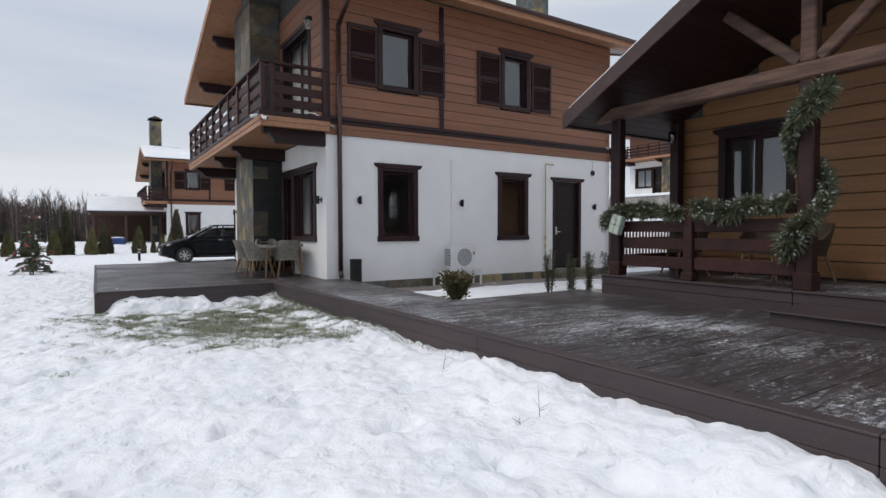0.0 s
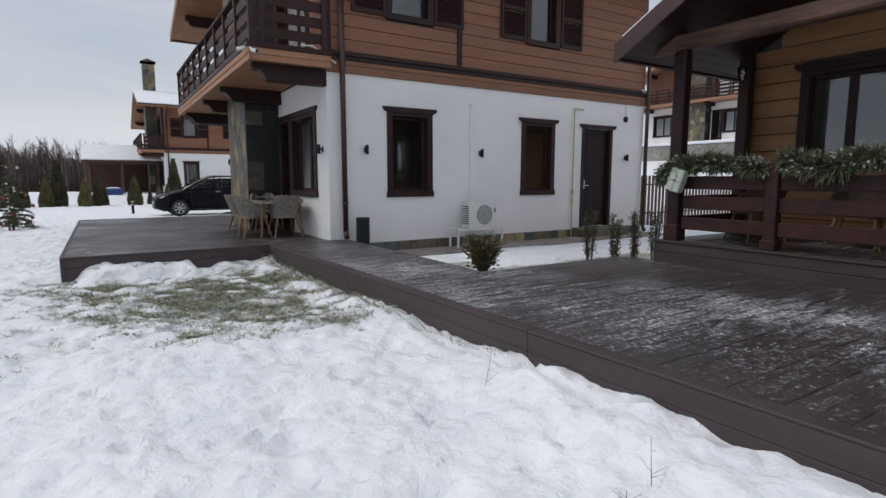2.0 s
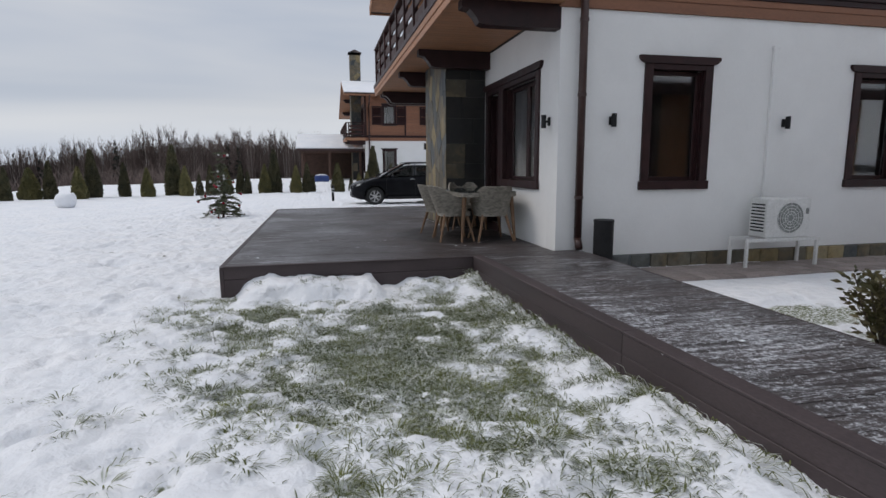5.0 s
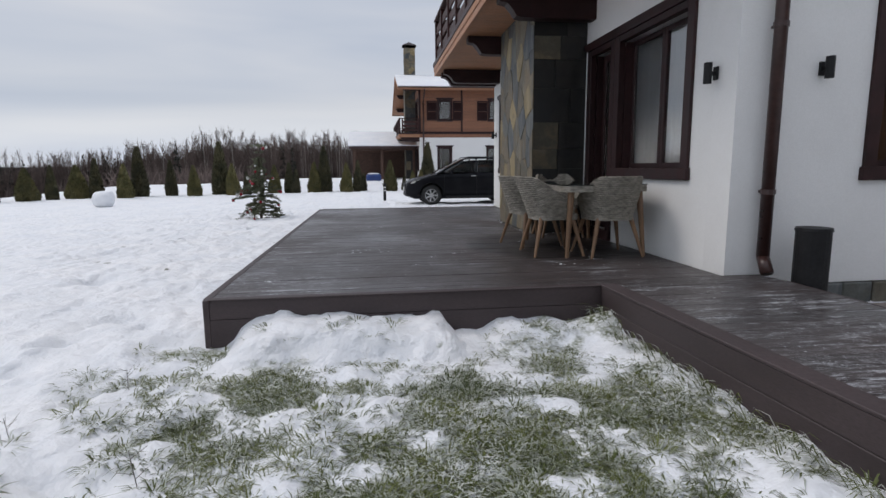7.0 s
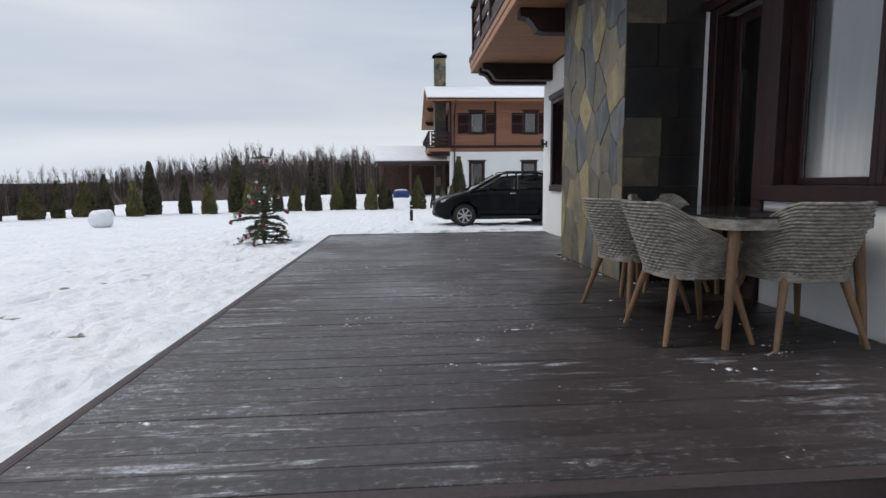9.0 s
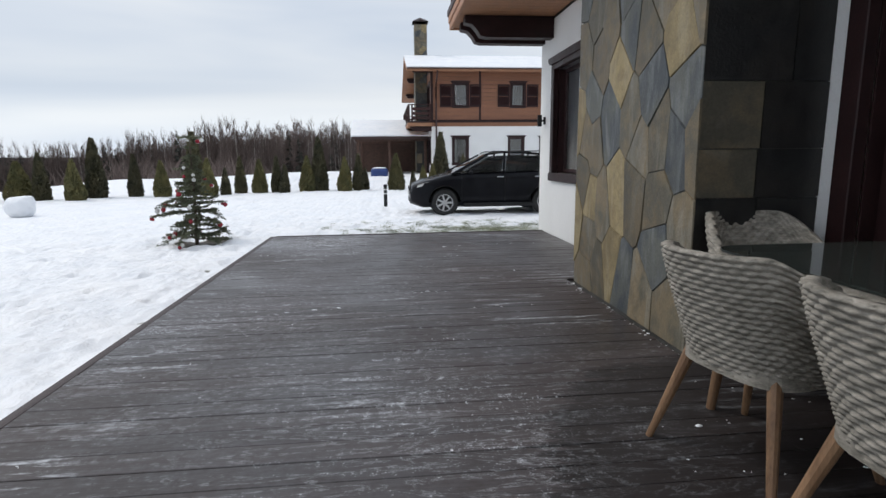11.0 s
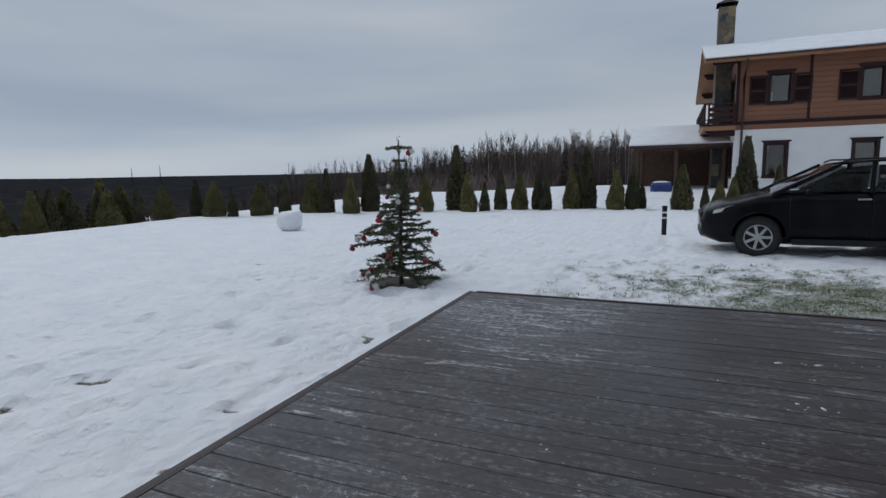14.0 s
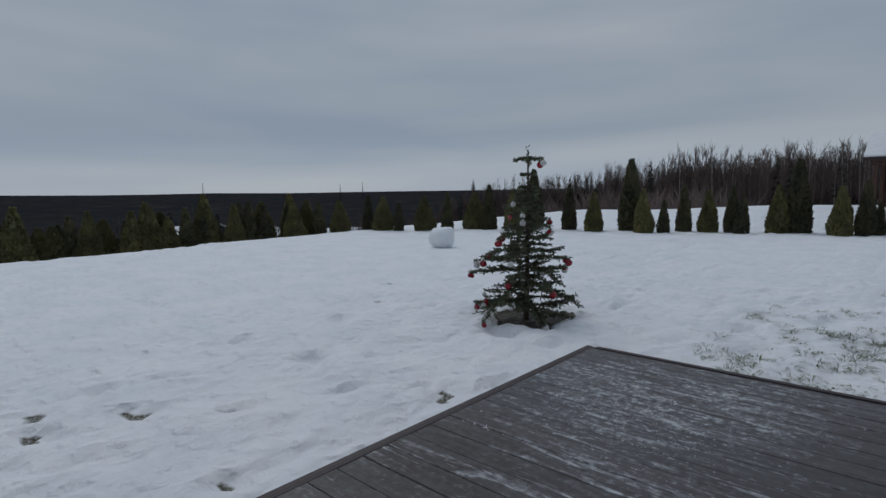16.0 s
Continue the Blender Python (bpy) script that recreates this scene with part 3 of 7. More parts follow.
def build_ground():
    xs, ys = graded(-3.2, 3.3, 0.055, -3500, 3500), graded(-0.2, 11.0, 0.055, -1500, 3500)
    ys = [y for y in ys if y <= 11.0] + graded(11.08, 24.0, 0.11, 11.08, 3500)
    vs, thaw = [], []
    for y in ys:
        for x in xs:
            z = ground_z(x, y)
            k = thaw_at(x, y)
            if abs(x) < 30 and -8 < y < 45:
                z = snow_z(x, y, k)
            elif y > 300 or x < -200:
                z += 2.0 * lump(x, y, 0.004, 2.0) + 9.0 * lump(x, y, 0.0017, 6.0) * smooth01(500, 1500, math.hypot(x, y)) + 44 * smooth01(700, 2600, math.hypot(x, y))
            vs.append((x, y, z))
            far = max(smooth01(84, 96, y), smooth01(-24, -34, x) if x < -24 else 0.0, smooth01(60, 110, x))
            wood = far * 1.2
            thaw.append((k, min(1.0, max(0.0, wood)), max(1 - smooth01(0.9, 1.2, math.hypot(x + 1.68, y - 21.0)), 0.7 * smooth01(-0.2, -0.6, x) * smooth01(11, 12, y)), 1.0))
    nx = len(xs)
    faces = [(j * nx + i, j * nx + i + 1, (j + 1) * nx + i + 1, (j + 1) * nx + i) for j in range(len(ys) - 1) for i in range(nx - 1)]
    me = bpy.data.meshes.new("ground")
    me.from_pydata(vs, [], faces)
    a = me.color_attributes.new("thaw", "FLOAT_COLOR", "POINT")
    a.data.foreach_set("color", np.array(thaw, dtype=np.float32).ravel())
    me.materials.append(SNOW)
    me.shade_smooth()
    return tagged(new("ground", me), "trodden snow field with thawed patches of green grass", "ground", kind="structure")


build_ground()

# ---- terrace deck ----
DECK_Z = 0.30
deck = thing("terrace_deck", "brown composite deck with a patchy glaze of trodden snow", "deck", kind="structure")


def edge_x(y):
    return 2.90 + (10.68 - y) * 0.036


def board_mesh(length, width=0.1400, thick=0.025):
    bm = bmesh.new()
    box(bm, 0, length, 0, width, -thick, 0, 0.0025)
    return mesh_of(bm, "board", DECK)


full = board_mesh(1.0)
y = 19.16
while y > -5.0:
    if y > 10.62:
        x0, x1 = -0.04, 4.06 if y > 10.85 else 4.40
        if 13.9 < y < 15.9:
            x1 = 3.32
    else:
        x0 = edge_x(y + 0.07) + 0.02
        x1 = 4.42 if y > 6.46 else 7.06
    if y <= 10.62 or y > 10.66:
        ob = shared("board", full, deck, (x0 + 0.03, y, DECK_Z + random.uniform(-0.0015, 0.0015)), scale=(x1 - x0 - 0.03, 1, 1))
    y -= 0.143
bm = bmesh.new()
box(bm, 0.1, 4.0, 10.8, 19.2, 0.1, 0.27)
box(bm, 3.4, 4.38, 6.4, 10.8, 0.1, 0.27)
box(bm, 3.6, 7.0, -5, 6.4, 0.1, 0.27)
part("joist_frame", bm, MORTAR, deck)
slab("edge_board", FASCIA, deck, 0.0, 2.93, 10.645, 10.67, -0.12, 0.1605)
slab("edge_board", FASCIA, deck, 0.0, 2.93, 10.645, 10.67, 0.163, 0.303)
slab("nosing", FASCIA, deck, -0.01, 2.95, 10.63, 10.70, 0.303, 0.312)
slab("edge_board", FASCIA, deck, -0.045, 0.0, 10.645, 19.3, -0.12, 0.303)
slab("nosing", FASCIA, deck, -0.055, -0.013, 10.70, 19.34, 0.298, 0.304)
slab("nosing", FASCIA, deck, 0.028, 4.06, 19.30, 19.34, 0.303, 0.310)
slab("edge_board", FASCIA, deck, -0.02, 4.06, 19.30, 19.325, -0.12, 0.303)
slab("edge_board", FASCIA, deck, 4.42, 4.445, 6.5, 10.6, -0.1, 0.3)
slab("edge_board", FASCIA, deck, 4.42, 7.0, 6.48, 6.505, -0.1, 0.3)
ang = math.atan(0.036)
for k in range(5):
    y1 = 10.64 - 3.2 * k
    for z0, z1 in ((-0.12, 0.1555), (0.158, 0.30)):
        bm = bmesh.new()
        box(bm, -0.025, 0.0, -3.198, 0, z0, z1, 0.004, Matrix.Translation((edge_x(y1) + 0.02, y1, 0)) @ Matrix.Rotation(ang, 4, "Z"))
        part("edge_board", bm, FASCIA, deck)
    bm = bmesh.new()
    box(bm, -0.03, 0.10, -3.198, 0, 0.302, 0.32, 0.004, Matrix.Translation((edge_x(y1) + 0.02, y1, 0)) @ Matrix.Rotation(ang, 4, "Z"))
    part("nosing", bm, FASCIA, deck)

# ---- the house ----
AX, AY = 4.10, 10.90          # the corner of the walls
END_X, END_Y = 12.95, 19.70
house = thing("house", "two-storey chalet, white stucco below and ochre boards above", "house", at=(AX, AY, 0))


def framed(parent, axis, plane, u0, u1, z0, z1, cross=(), lintel=0.06, deep=0.10, casing=0.12, sill=True, curtain=True, inner=0.055):
    """A window with dark casing, sashes, panes, and a curtain inside. axis: 'y' for walls that face -y, 'x' for walls that face -x."""
    def B(name, mat, a, b, c0, c1, d0, d1, bevel=0.006, own=None):
        bm = bmesh.new()
        if axis == "y":
            box(bm, a, b, plane + c0, plane + c1, d0, d1, bevel)
        else:
            box(bm, plane + c0, plane + c1, a, b, d0, d1, bevel)
        return part(name, bm, mat, own or win)
    bm = bmesh.new()
    if axis == "y":
        box(bm, u0, u1, plane - 0.03, plane + 0.02, z1, z1 + 0.10, 0.008)
        prism(bm, [(u0 - 0.09, z1 + 0.10), (u1 + 0.09, z1 + 0.10), (u1 + 0.09, z1 + 0.06), (u1 + 0.05, z1 + 0.02), (u1, z1 + 0.0), (u0, z1), (u0 - 0.05, z1 + 0.02), (u0 - 0.09, z1 + 0.06)], "y", plane - 0.05, plane - 0.005)
    else:
        prism(bm, [(u0 - 0.09, z1 + 0.10), (u1 + 0.09, z1 + 0.10), (u1 + 0.09, z1 + 0.06), (u1 + 0.05, z1 + 0.02), (u1, z1 + 0.0), (u0, z1), (u0 - 0.05, z1 + 0.02), (u0 - 0.09, z1 + 0.06)], "x", plane - 0.05, plane + 0.02)
    win = part("window", bm, DARK, parent)
    c = casing
    B("casing", DARK, u0, u0 + c, -0.03, 0.05, z0, z1)
    B("casing", DARK, u1 - c, u1, -0.03, 0.05, z0, z1)
    B("casing", DARK, u0 + c, u1 - c, -0.028, 0.05, z1 - c * 0.6, z1)
    B("casing", DARK, u0 - (0.02 if sill else 0), u1 + (0.02 if sill else 0), -0.045, 0.05, z0 - 0.02, z0 + c * 0.8)
    a, b, lo, hi = u0 + c, u1 - c, z0 + c * 0.8, z1 - c * 0.6
    B("reveal", DARK, a - 0.001, a + 0.012, 0.05, 0.05 + deep, lo, hi, 0)
    B("reveal", DARK, b - 0.012, b + 0.001, 0.05, 0.05 + deep, lo, hi, 0)
    edges = [a, *cross, b]
    for s0, s1 in zip(edges, edges[1:]):
        f = inner
        B("sash", DARK, s0, s0 + f, deep, deep + 0.05, lo, hi)
        B("sash", DARK, s1 - f, s1, deep, deep + 0.05, lo, hi)
        B("sash", DARK, s0 + f, s1 - f, deep, deep + 0.05, lo, lo + f)
        B("sash", DARK, s0 + f, s1 - f, deep, deep + 0.05, hi - f, hi)
        pane = B("pane", GLASS, s0 + f, s1 - f, deep + 0.02, deep + 0.032, lo + f, hi - f, 0)
        pane.visible_shadow = False
        if curtain:
            bm = bmesh.new()
            n = 26
            w = s1 - s0
            for k0, k1 in ((0.02, 0.36), (0.60, 0.98)) if curtain == 2 else ((0.05, 0.95),):
                row = []
                for i in range(n + 1):
                    q = s0 + w * (k0 + (k1 - k0) * i / n)
                    off = 0.22 + 0.022 * math.sin(i * 1.9) + 0.012 * math.sin(i * 0.7)
                    pts = [(q, plane + off, zz) if axis == "y" else (plane + off, q, zz) for zz in (lo, hi)]
                    row.append([bm.verts.new(p) for p in pts])
                for r0, r1 in zip(row, row[1:]):
                    bm.faces.new((r0[0], r1[0], r1[1], r0[1]))
            bmesh.ops.solidify(bm, geom=bm.faces[:], thickness=0.006)
            part("curtain", bm, CURTAIN, win, smooth=True)
    return win


def shutter(parent, u0, u1, z0, z1, plane):
    bm = bmesh.new()
    box(bm, u0, u0 + 0.07, plane - 0.05, plane - 0.01, z0, z1, 0.004)
    box(bm, u1 - 0.07, u1, plane - 0.05, plane - 0.01, z0, z1, 0.004)
    for z in (z0, (z0 + z1) / 2 - 0.04, z1 - 0.09):
        box(bm, u0 + 0.07, u1 - 0.07, plane - 0.05, plane - 0.01, z, z + 0.09, 0.004)
    sh = part("shutter", bm, DARK, parent)
    bm = bmesh.new()
    box(bm, 0, u1 - u0 - 0.14, -0.012, 0.012, -0.003, 0.04, 0, Matrix.Rotation(radians(-32), 4, "X"))
    me = mesh_of(bm, "slat", DARK)
    for lo, hi in ((z0 + 0.10, (z0 + z1) / 2 - 0.05), ((z0 + z1) / 2 + 0.06, z1 - 0.10)):
        k = lo
        while k < hi - 0.02:
            shared("slat", me, sh, Vector((u0 + 0.07, plane - 0.028, k)) - house.location)
            k += 0.044
    return sh


WIN_A = [(5.30, 6.33, 1.10, 2.73), (8.70, 9.73, 1.09, 2.72)]
DOOR_A = (10.64, 11.75, 0.24, 2.68)
bm = bmesh.new()
holed(bm, "y", AY, AY + 0.30, AX, END_X, 0.20, 3.36, WIN_A + [DOOR_A])
part("front_wall", bm, STUCCO, house)
NEAR_W, NEAR_D, FAR_W, FAR_D = (11.50, 13.12, 1.10, 2.72), (13.12, 13.95, 0.31, 2.72), (17.36, 19.10, 1.10, 2.72), (16.46, 17.36, 0.31, 2.72)
bm = bmesh.new()
holed(bm, "x", AX, AX + 0.30, AY + 0.30, END_Y, 0.05, 3.36, [NEAR_W, NEAR_D, FAR_W, FAR_D])
part("terrace_wall", bm, STUCCO, house)
bm = bmesh.new()
box(bm, AX + 0.3, END_X, END_Y - 0.3, END_Y, 0.05, 6.0)
box(bm, END_X - 0.3, END_X, AY + 0.3, END_Y - 0.3, 0.05, 6.0)
part("back_wall", bm, STUCCO, house)
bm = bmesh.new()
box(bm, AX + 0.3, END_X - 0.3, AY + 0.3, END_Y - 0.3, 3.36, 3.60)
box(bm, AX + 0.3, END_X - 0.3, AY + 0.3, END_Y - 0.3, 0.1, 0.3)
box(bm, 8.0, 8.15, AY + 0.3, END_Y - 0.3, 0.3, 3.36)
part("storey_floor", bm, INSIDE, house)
# unseen dark screens added behind the front windows to keep light out
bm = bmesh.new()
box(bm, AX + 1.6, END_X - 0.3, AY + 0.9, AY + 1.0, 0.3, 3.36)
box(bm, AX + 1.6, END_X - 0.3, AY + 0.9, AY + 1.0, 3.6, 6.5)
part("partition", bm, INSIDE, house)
for q in WIN_A:
    framed(house, "y", AY, *q, curtain=False)
# plinth stones
bm = bmesh.new()
box(bm, AX + 0.02, END_X, AY + 0.02, AY + 0.3, -0.2, 0.2)
part("plinth", bm, MORTAR, house)
rng = random.Random(4)
x = AX + 0.55
while x < END_X - 0.1:
    w = rng.uniform(0.22, 0.42)
    if not (10.5 < x + w / 2 < 11.9):
        bm = bmesh.new()
        box(bm, x, min(x + w, END_X) - 0.012, AY - 0.02 + rng.uniform(-0.006, 0.006), AY + 0.04, -0.05, 0.19, 0.01)
        part("stone", bm, rng.choice([STONE, STONE_BROWN, STONE_BROWN, STONE_TAN]), house)
    x += w
# front door
bm = bmesh.new()
prism(bm, [(10.55, 2.78), (11.84, 2.78), (11.84, 2.74), (11.80, 2.70), (11.75, 2.68), (10.64, 2.68), (10.59, 2.70), (10.55, 2.74)], "y", AY - 0.05, AY + 0.02)
door = part("door", bm, DARK, house, "dark brown panelled entrance door")
slab("casing", DARK, door, 10.64, 10.74, AY - 0.02, AY + 0.12, 0.24, 2.68, 0.006)
slab("casing", DARK, door, 11.65, 11.75, AY - 0.02, AY + 0.12, 0.24, 2.68, 0.006)
slab("leaf", DOOR, door, 10.74, 11.65, AY + 0.08, AY + 0.14, 0.26, 2.66, 0.004)
for z0, z1 in ((0.42, 1.10), (1.24, 1.75), (1.89, 2.50)):
    slab("panel", DOOR, door, 10.88, 11.51, AY + 0.074, AY + 0.08, z0, z1, 0.005)
bm = bmesh.new()
tube(bm, [(10.83, AY + 0.06, 1.28), (10.83, AY + 0.02, 1.28), (10.96, AY + 0.02, 1.28)], 0.012)
box(bm, 10.81, 10.86, AY + 0.055, AY + 0.085, 1.20, 1.42, 0.005)
part("door_handle", bm, WHITE, door, "steel lever handle")
slab("door_step", STONE_BROWN, house, 10.4, 12.0, AY - 0.45, AY + 0.1, 0.0, 0.235, 0.015)
# terrace windows and doors
for w, d, cross in ((NEAR_W, NEAR_D, 12.30), (FAR_W, FAR_D, 18.2)):
    framed(house, "x", AX, *w, cross=(cross,), deep=0.14, curtain=1)
    framed(house, "x", AX, *d, deep=0.14, sill=False, curtain=False, inner=0.09)
# bands between the storeys
slab("trim_band", PLANK, house, AX - 0.03, END_X + 0.03, AY - 0.035, AY, 3.36, 3.50, 0.006)
slab("trim_band", PLANK, house, AX - 0.03, END_X + 0.03, AY - 0.045, AY, 3.50, 3.585, 0.006)
slab("dark_band", DARK, house, AX - 0.03, END_X + 0.03, AY - 0.06, AY, 3.585, 3.66, 0.006)
slab("dark_band", DARK, house, AX - 0.03, END_X + 0.03, AY - 0.09, AY, 3.66, 3.74, 0.01)
# upper storey
UP_A = [(5.32, 6.35, 4.47, 5.86), (8.80, 9.78, 4.45, 5.86)]
bm = bmesh.new()
holed(bm, "y", AY + 0.03, AY + 0.3, AX, END_X, 3.36, 6.75, UP_A)
part("upper_wall", bm, MORTAR, house)
UP_DOOR = (11.75, 13.85, 3.75, 5.95)
bm = bmesh.new()
holed(bm, "x", AX + 0.03, AX + 0.3, AY + 0.3, END_Y, 3.36, 6.0, [UP_DOOR])
prism(bm, [(AY + 0.3, 6.0), (END_Y, 6.0), (END_Y, 6.02), (14.0, 7.7), (AY + 0.3, 6.75)], "x", AX + 0.03, AX + 0.3)
part("upper_gable_wall", bm, MORTAR, house)
COURSE = 0.225
z = 3.745
while z < 6.6:
    z1 = min(z + COURSE, 6.72)
    cuts = [(AX, END_X)]
    for a, b, c, d in UP_A:
        if c < z1 and d > z:
            cuts = [s for p, q in cuts for s in ((p, min(q, a)), (max(p, b), q)) if s[1] - s[0] > 0.02]
    for p, q in cuts:
        slab("plank", PLANK, house, p, q, AY - 0.004, AY + 0.03, z + 0.003, z1 - 0.006, 0.006)
    cuts = [(AY, END_Y)]
    if UP_DOOR[2] < z1 and UP_DOOR[3] > z:
        cuts = [(AY, UP_DOOR[0]), (UP_DOOR[1], END_Y)]
    for p, q in cuts:
        slab("plank", PLANK, house, AX - 0.004, AX + 0.03, p, q, z + 0.003, z1 - 0.006, 0.006)
    z += COURSE
for q in UP_A:
    framed(house, "y", AY, *q, curtain=False)
for a, b in ((4.60, 5.30), (6.37, 7.07), (8.05, 8.77), (9.82, 10.52)):
    shutter(house, a, b, 4.48, 5.78, AY - 0.004)
slab("trim_post", DARK, house, 6.93, 7.05, AY - 0.03, AY - 0.006, 3.74, 6.6, 0.005)
slab("corner_post", DARK, house, AX - 0.04, AX + 0.10, AY - 0.035, AY + 0.10, 3.74, 6.5, 0.008)
framed(house, "x", AX, UP_DOOR[0], UP_DOOR[1], UP_DOOR[2], UP_DOOR[3], cross=(12.8,), deep=0.12, sill=False, curtain=1)
# roof: underside boards, fascia, sheet and ridge
RX0, RX1, RY0, RY1, RYM, RZM, SLOPE = 2.66, 14.30, 9.90, 20.40, 14.02, 7.66, 0.317


def roof_z(y):
    return RZM - SLOPE * abs(y - RYM)


bm = bmesh.new()
prism(bm, [(RY0, roof_z(RY0) + 0.05), (RYM, RZM + 0.05), (RY1, roof_z(RY1) + 0.05), (RY1, roof_z(RY1) + 0.20), (RYM, RZM + 0.22), (RY0, roof_z(RY0) + 0.20)], "x", RX0 + 0.02, RX1 - 0.02)
roof = part("roof", bm, SHEET, house)
bm = bmesh.new()
prism(bm, [(RY0 - 0.04, roof_z(RY0) + 0.205), (RYM, RZM + 0.225), (RY1 + 0.04, roof_z(RY1) + 0.205), (RY1 + 0.04, roof_z(RY1) + 0.255), (RYM, RZM + 0.29), (RY0 - 0.04, roof_z(RY0) + 0.255)], "x", RX0 - 0.02, RX1 + 0.02)
part("snow_cover", bm, SNOW_PLAIN, roof, "thin even layer of snow")
for k in range(int((RY1 - RY0) / 0.14)):
    y0 = RY0 + 0.04 + 0.14 * k
    if y0 < RYM < y0 + 0.14:
        continue
    za, zb = roof_z(y0), roof_z(y0 + 0.132)
    for xa, xb in ((RX0 + 0.03, AX), (AX, RX1 - 0.03)):
        if xa == AX and AY < y0 < END_Y - 0.2:
            continue
        bm = bmesh.new()
        prism(bm, [(y0, za + 0.03), (y0 + 0.132, zb + 0.03), (y0 + 0.132, zb + 0.048), (y0, za + 0.048)], "x", xa, xb)
        part("soffit_board", bm, SOFFIT, roof)
for xa, xb in ((RX0 - 0.015, RX0 + 0.02), (RX1 - 0.02, RX1 + 0.015)):
    bm = bmesh.new()
    prism(bm, [(RY0 - 0.02, roof_z(RY0) - 0.0), (RYM, RZM), (RYM, RZM + 0.2), (RY0 - 0.02, roof_z(RY0) + 0.20)], "x", xa, xb)
    part("barge_board", bm, SOFFIT, roof)
    bm = bmesh.new()
    prism(bm, [(RYM, RZM), (RY1 + 0.02, roof_z(RY1)), (RY1 + 0.02, roof_z(RY1) + 0.20), (RYM, RZM + 0.2)], "x", xa, xb)
    part("barge_board", bm, SOFFIT, roof)
for yy, s in ((RY0, -1), (RY1, 1)):
    slab("eave_board", SOFFIT, roof, RX0 + 0.02, RX1 - 0.02, min(yy, yy + s * 0.03), max(yy, yy + s * 0.03), roof_z(yy) + 0.01, roof_z(yy) + 0.17)
    bm = bmesh.new()
    prism(bm, [(yy + s * 0.03 + s * 0.065 * (1 - math.cos(a)), roof_z(yy) + 0.19 - 0.065 * math.sin(a)) for a in [math.pi * i / 8 for i in range(9)]], "x", RX0, RX1)
    part("gutter", bm, PIPE, roof)
# roof brackets over the balcony
for yy in (11.0, 13.4, 16.6, 19.0):
    z = roof_z(yy) + 0.02
    bm = bmesh.new()
    prism(bm, [(RX0 + 0.25, z), (AX, z), (AX, z - 0.28), (RX0 + 0.45, z - 0.28), (RX0 + 0.36, z - 0.24), (RX0 + 0.33, z - 0.14), (RX0 + 0.25, z - 0.12)], "y", yy - 0.08, yy + 0.08)
    part("bracket", bm, DARK, roof)
# balcony
BX, BY0, BY1 = 2.70, 10.64, 19.96
bm = bmesh.new()
box(bm, BX + 0.04, AX, BY0 + 0.04, BY1 - 0.04, 3.42, 3.62)
balcony = part("balcony", bm, MORTAR, house)
k = 0
yy = BY0 + 0.05
while yy < BY1 - 0.15:
    slab("soffit_board", SOFFIT, balcony, BX + 0.05, AX - 0.001, yy, yy + 0.138, 3.395, 3.418, 0.003)
    yy += 0.142
for z0, z1, o, mat in ((3.37, 3.47, 0.0, SOFFIT), (3.47, 3.57, -0.015, SOFFIT), (3.57, 3.66, -0.03, DARK)):
    slab("fascia_board", mat, balcony, BX + o, BX + 0.04, BY0 + o, BY1 - o, z0, z1, 0.005)
    slab("fascia_board", mat, balcony, BX + 0.04, AX - 0.002, BY0 + o, BY0 + 0.04, z0, z1, 0.005)
    slab("fascia_board", mat, balcony, BX + 0.04, AX - 0.002, BY1 - 0.04, BY1 - o, z0, z1, 0.005)
posts = [BY0 + 0.06 + i * (BY1 - BY0 - 0.12) / 9 for i in range(10)]
for yy in posts:
    slab("post", RAIL, balcony, BX + 0.02, BX + 0.11, yy - 0.045, yy + 0.045, 3.66, 4.58, 0.008)
for xx in (BX + 0.24, AX - 0.10):
    for yy in (BY0 + 0.06, BY1 - 0.06):
        slab("post", RAIL, balcony, xx - 0.045, xx + 0.045, yy - 0.045, yy + 0.045, 3.66, 4.58, 0.008)
for a, b in zip(posts, posts[1:]):
    for z0 in (3.76, 4.02, 4.28):
        slab("rail_board", RAIL, balcony, BX + 0.05, BX + 0.08, a + 0.045, b - 0.045, z0, z0 + 0.17, 0.006)
for yy in (BY0 + 0.06, BY1 - 0.06):
    for z0 in (3.76, 4.02, 4.28):
        slab("rail_board", RAIL, balcony, BX + 0.285, AX - 0.145, yy - 0.015, yy + 0.015, z0, z0 + 0.17, 0.006)
    slab("handrail", RAIL, balcony, BX + 0.11, AX - 0.002, yy - 0.06, yy + 0.06, 4.58, 4.63, 0.01)
slab("handrail", RAIL, balcony, BX, BX + 0.13, BY0, BY1, 4.58, 4.63, 0.01)
for yy in (10.98, 13.86, 16.12, 19.2, 19.62):
    bm = bmesh.new()
    prism(bm, [(BX + 0.12, 3.39), (AX, 3.39), (AX, 3.10), (BX + 0.42, 3.10), (BX + 0.34, 3.12), (BX + 0.29, 3.20), (BX + 0.22, 3.27), (BX + 0.12, 3.29)], "y", yy - 0.09, yy + 0.09)
    part("beam", bm, DARK, balcony)
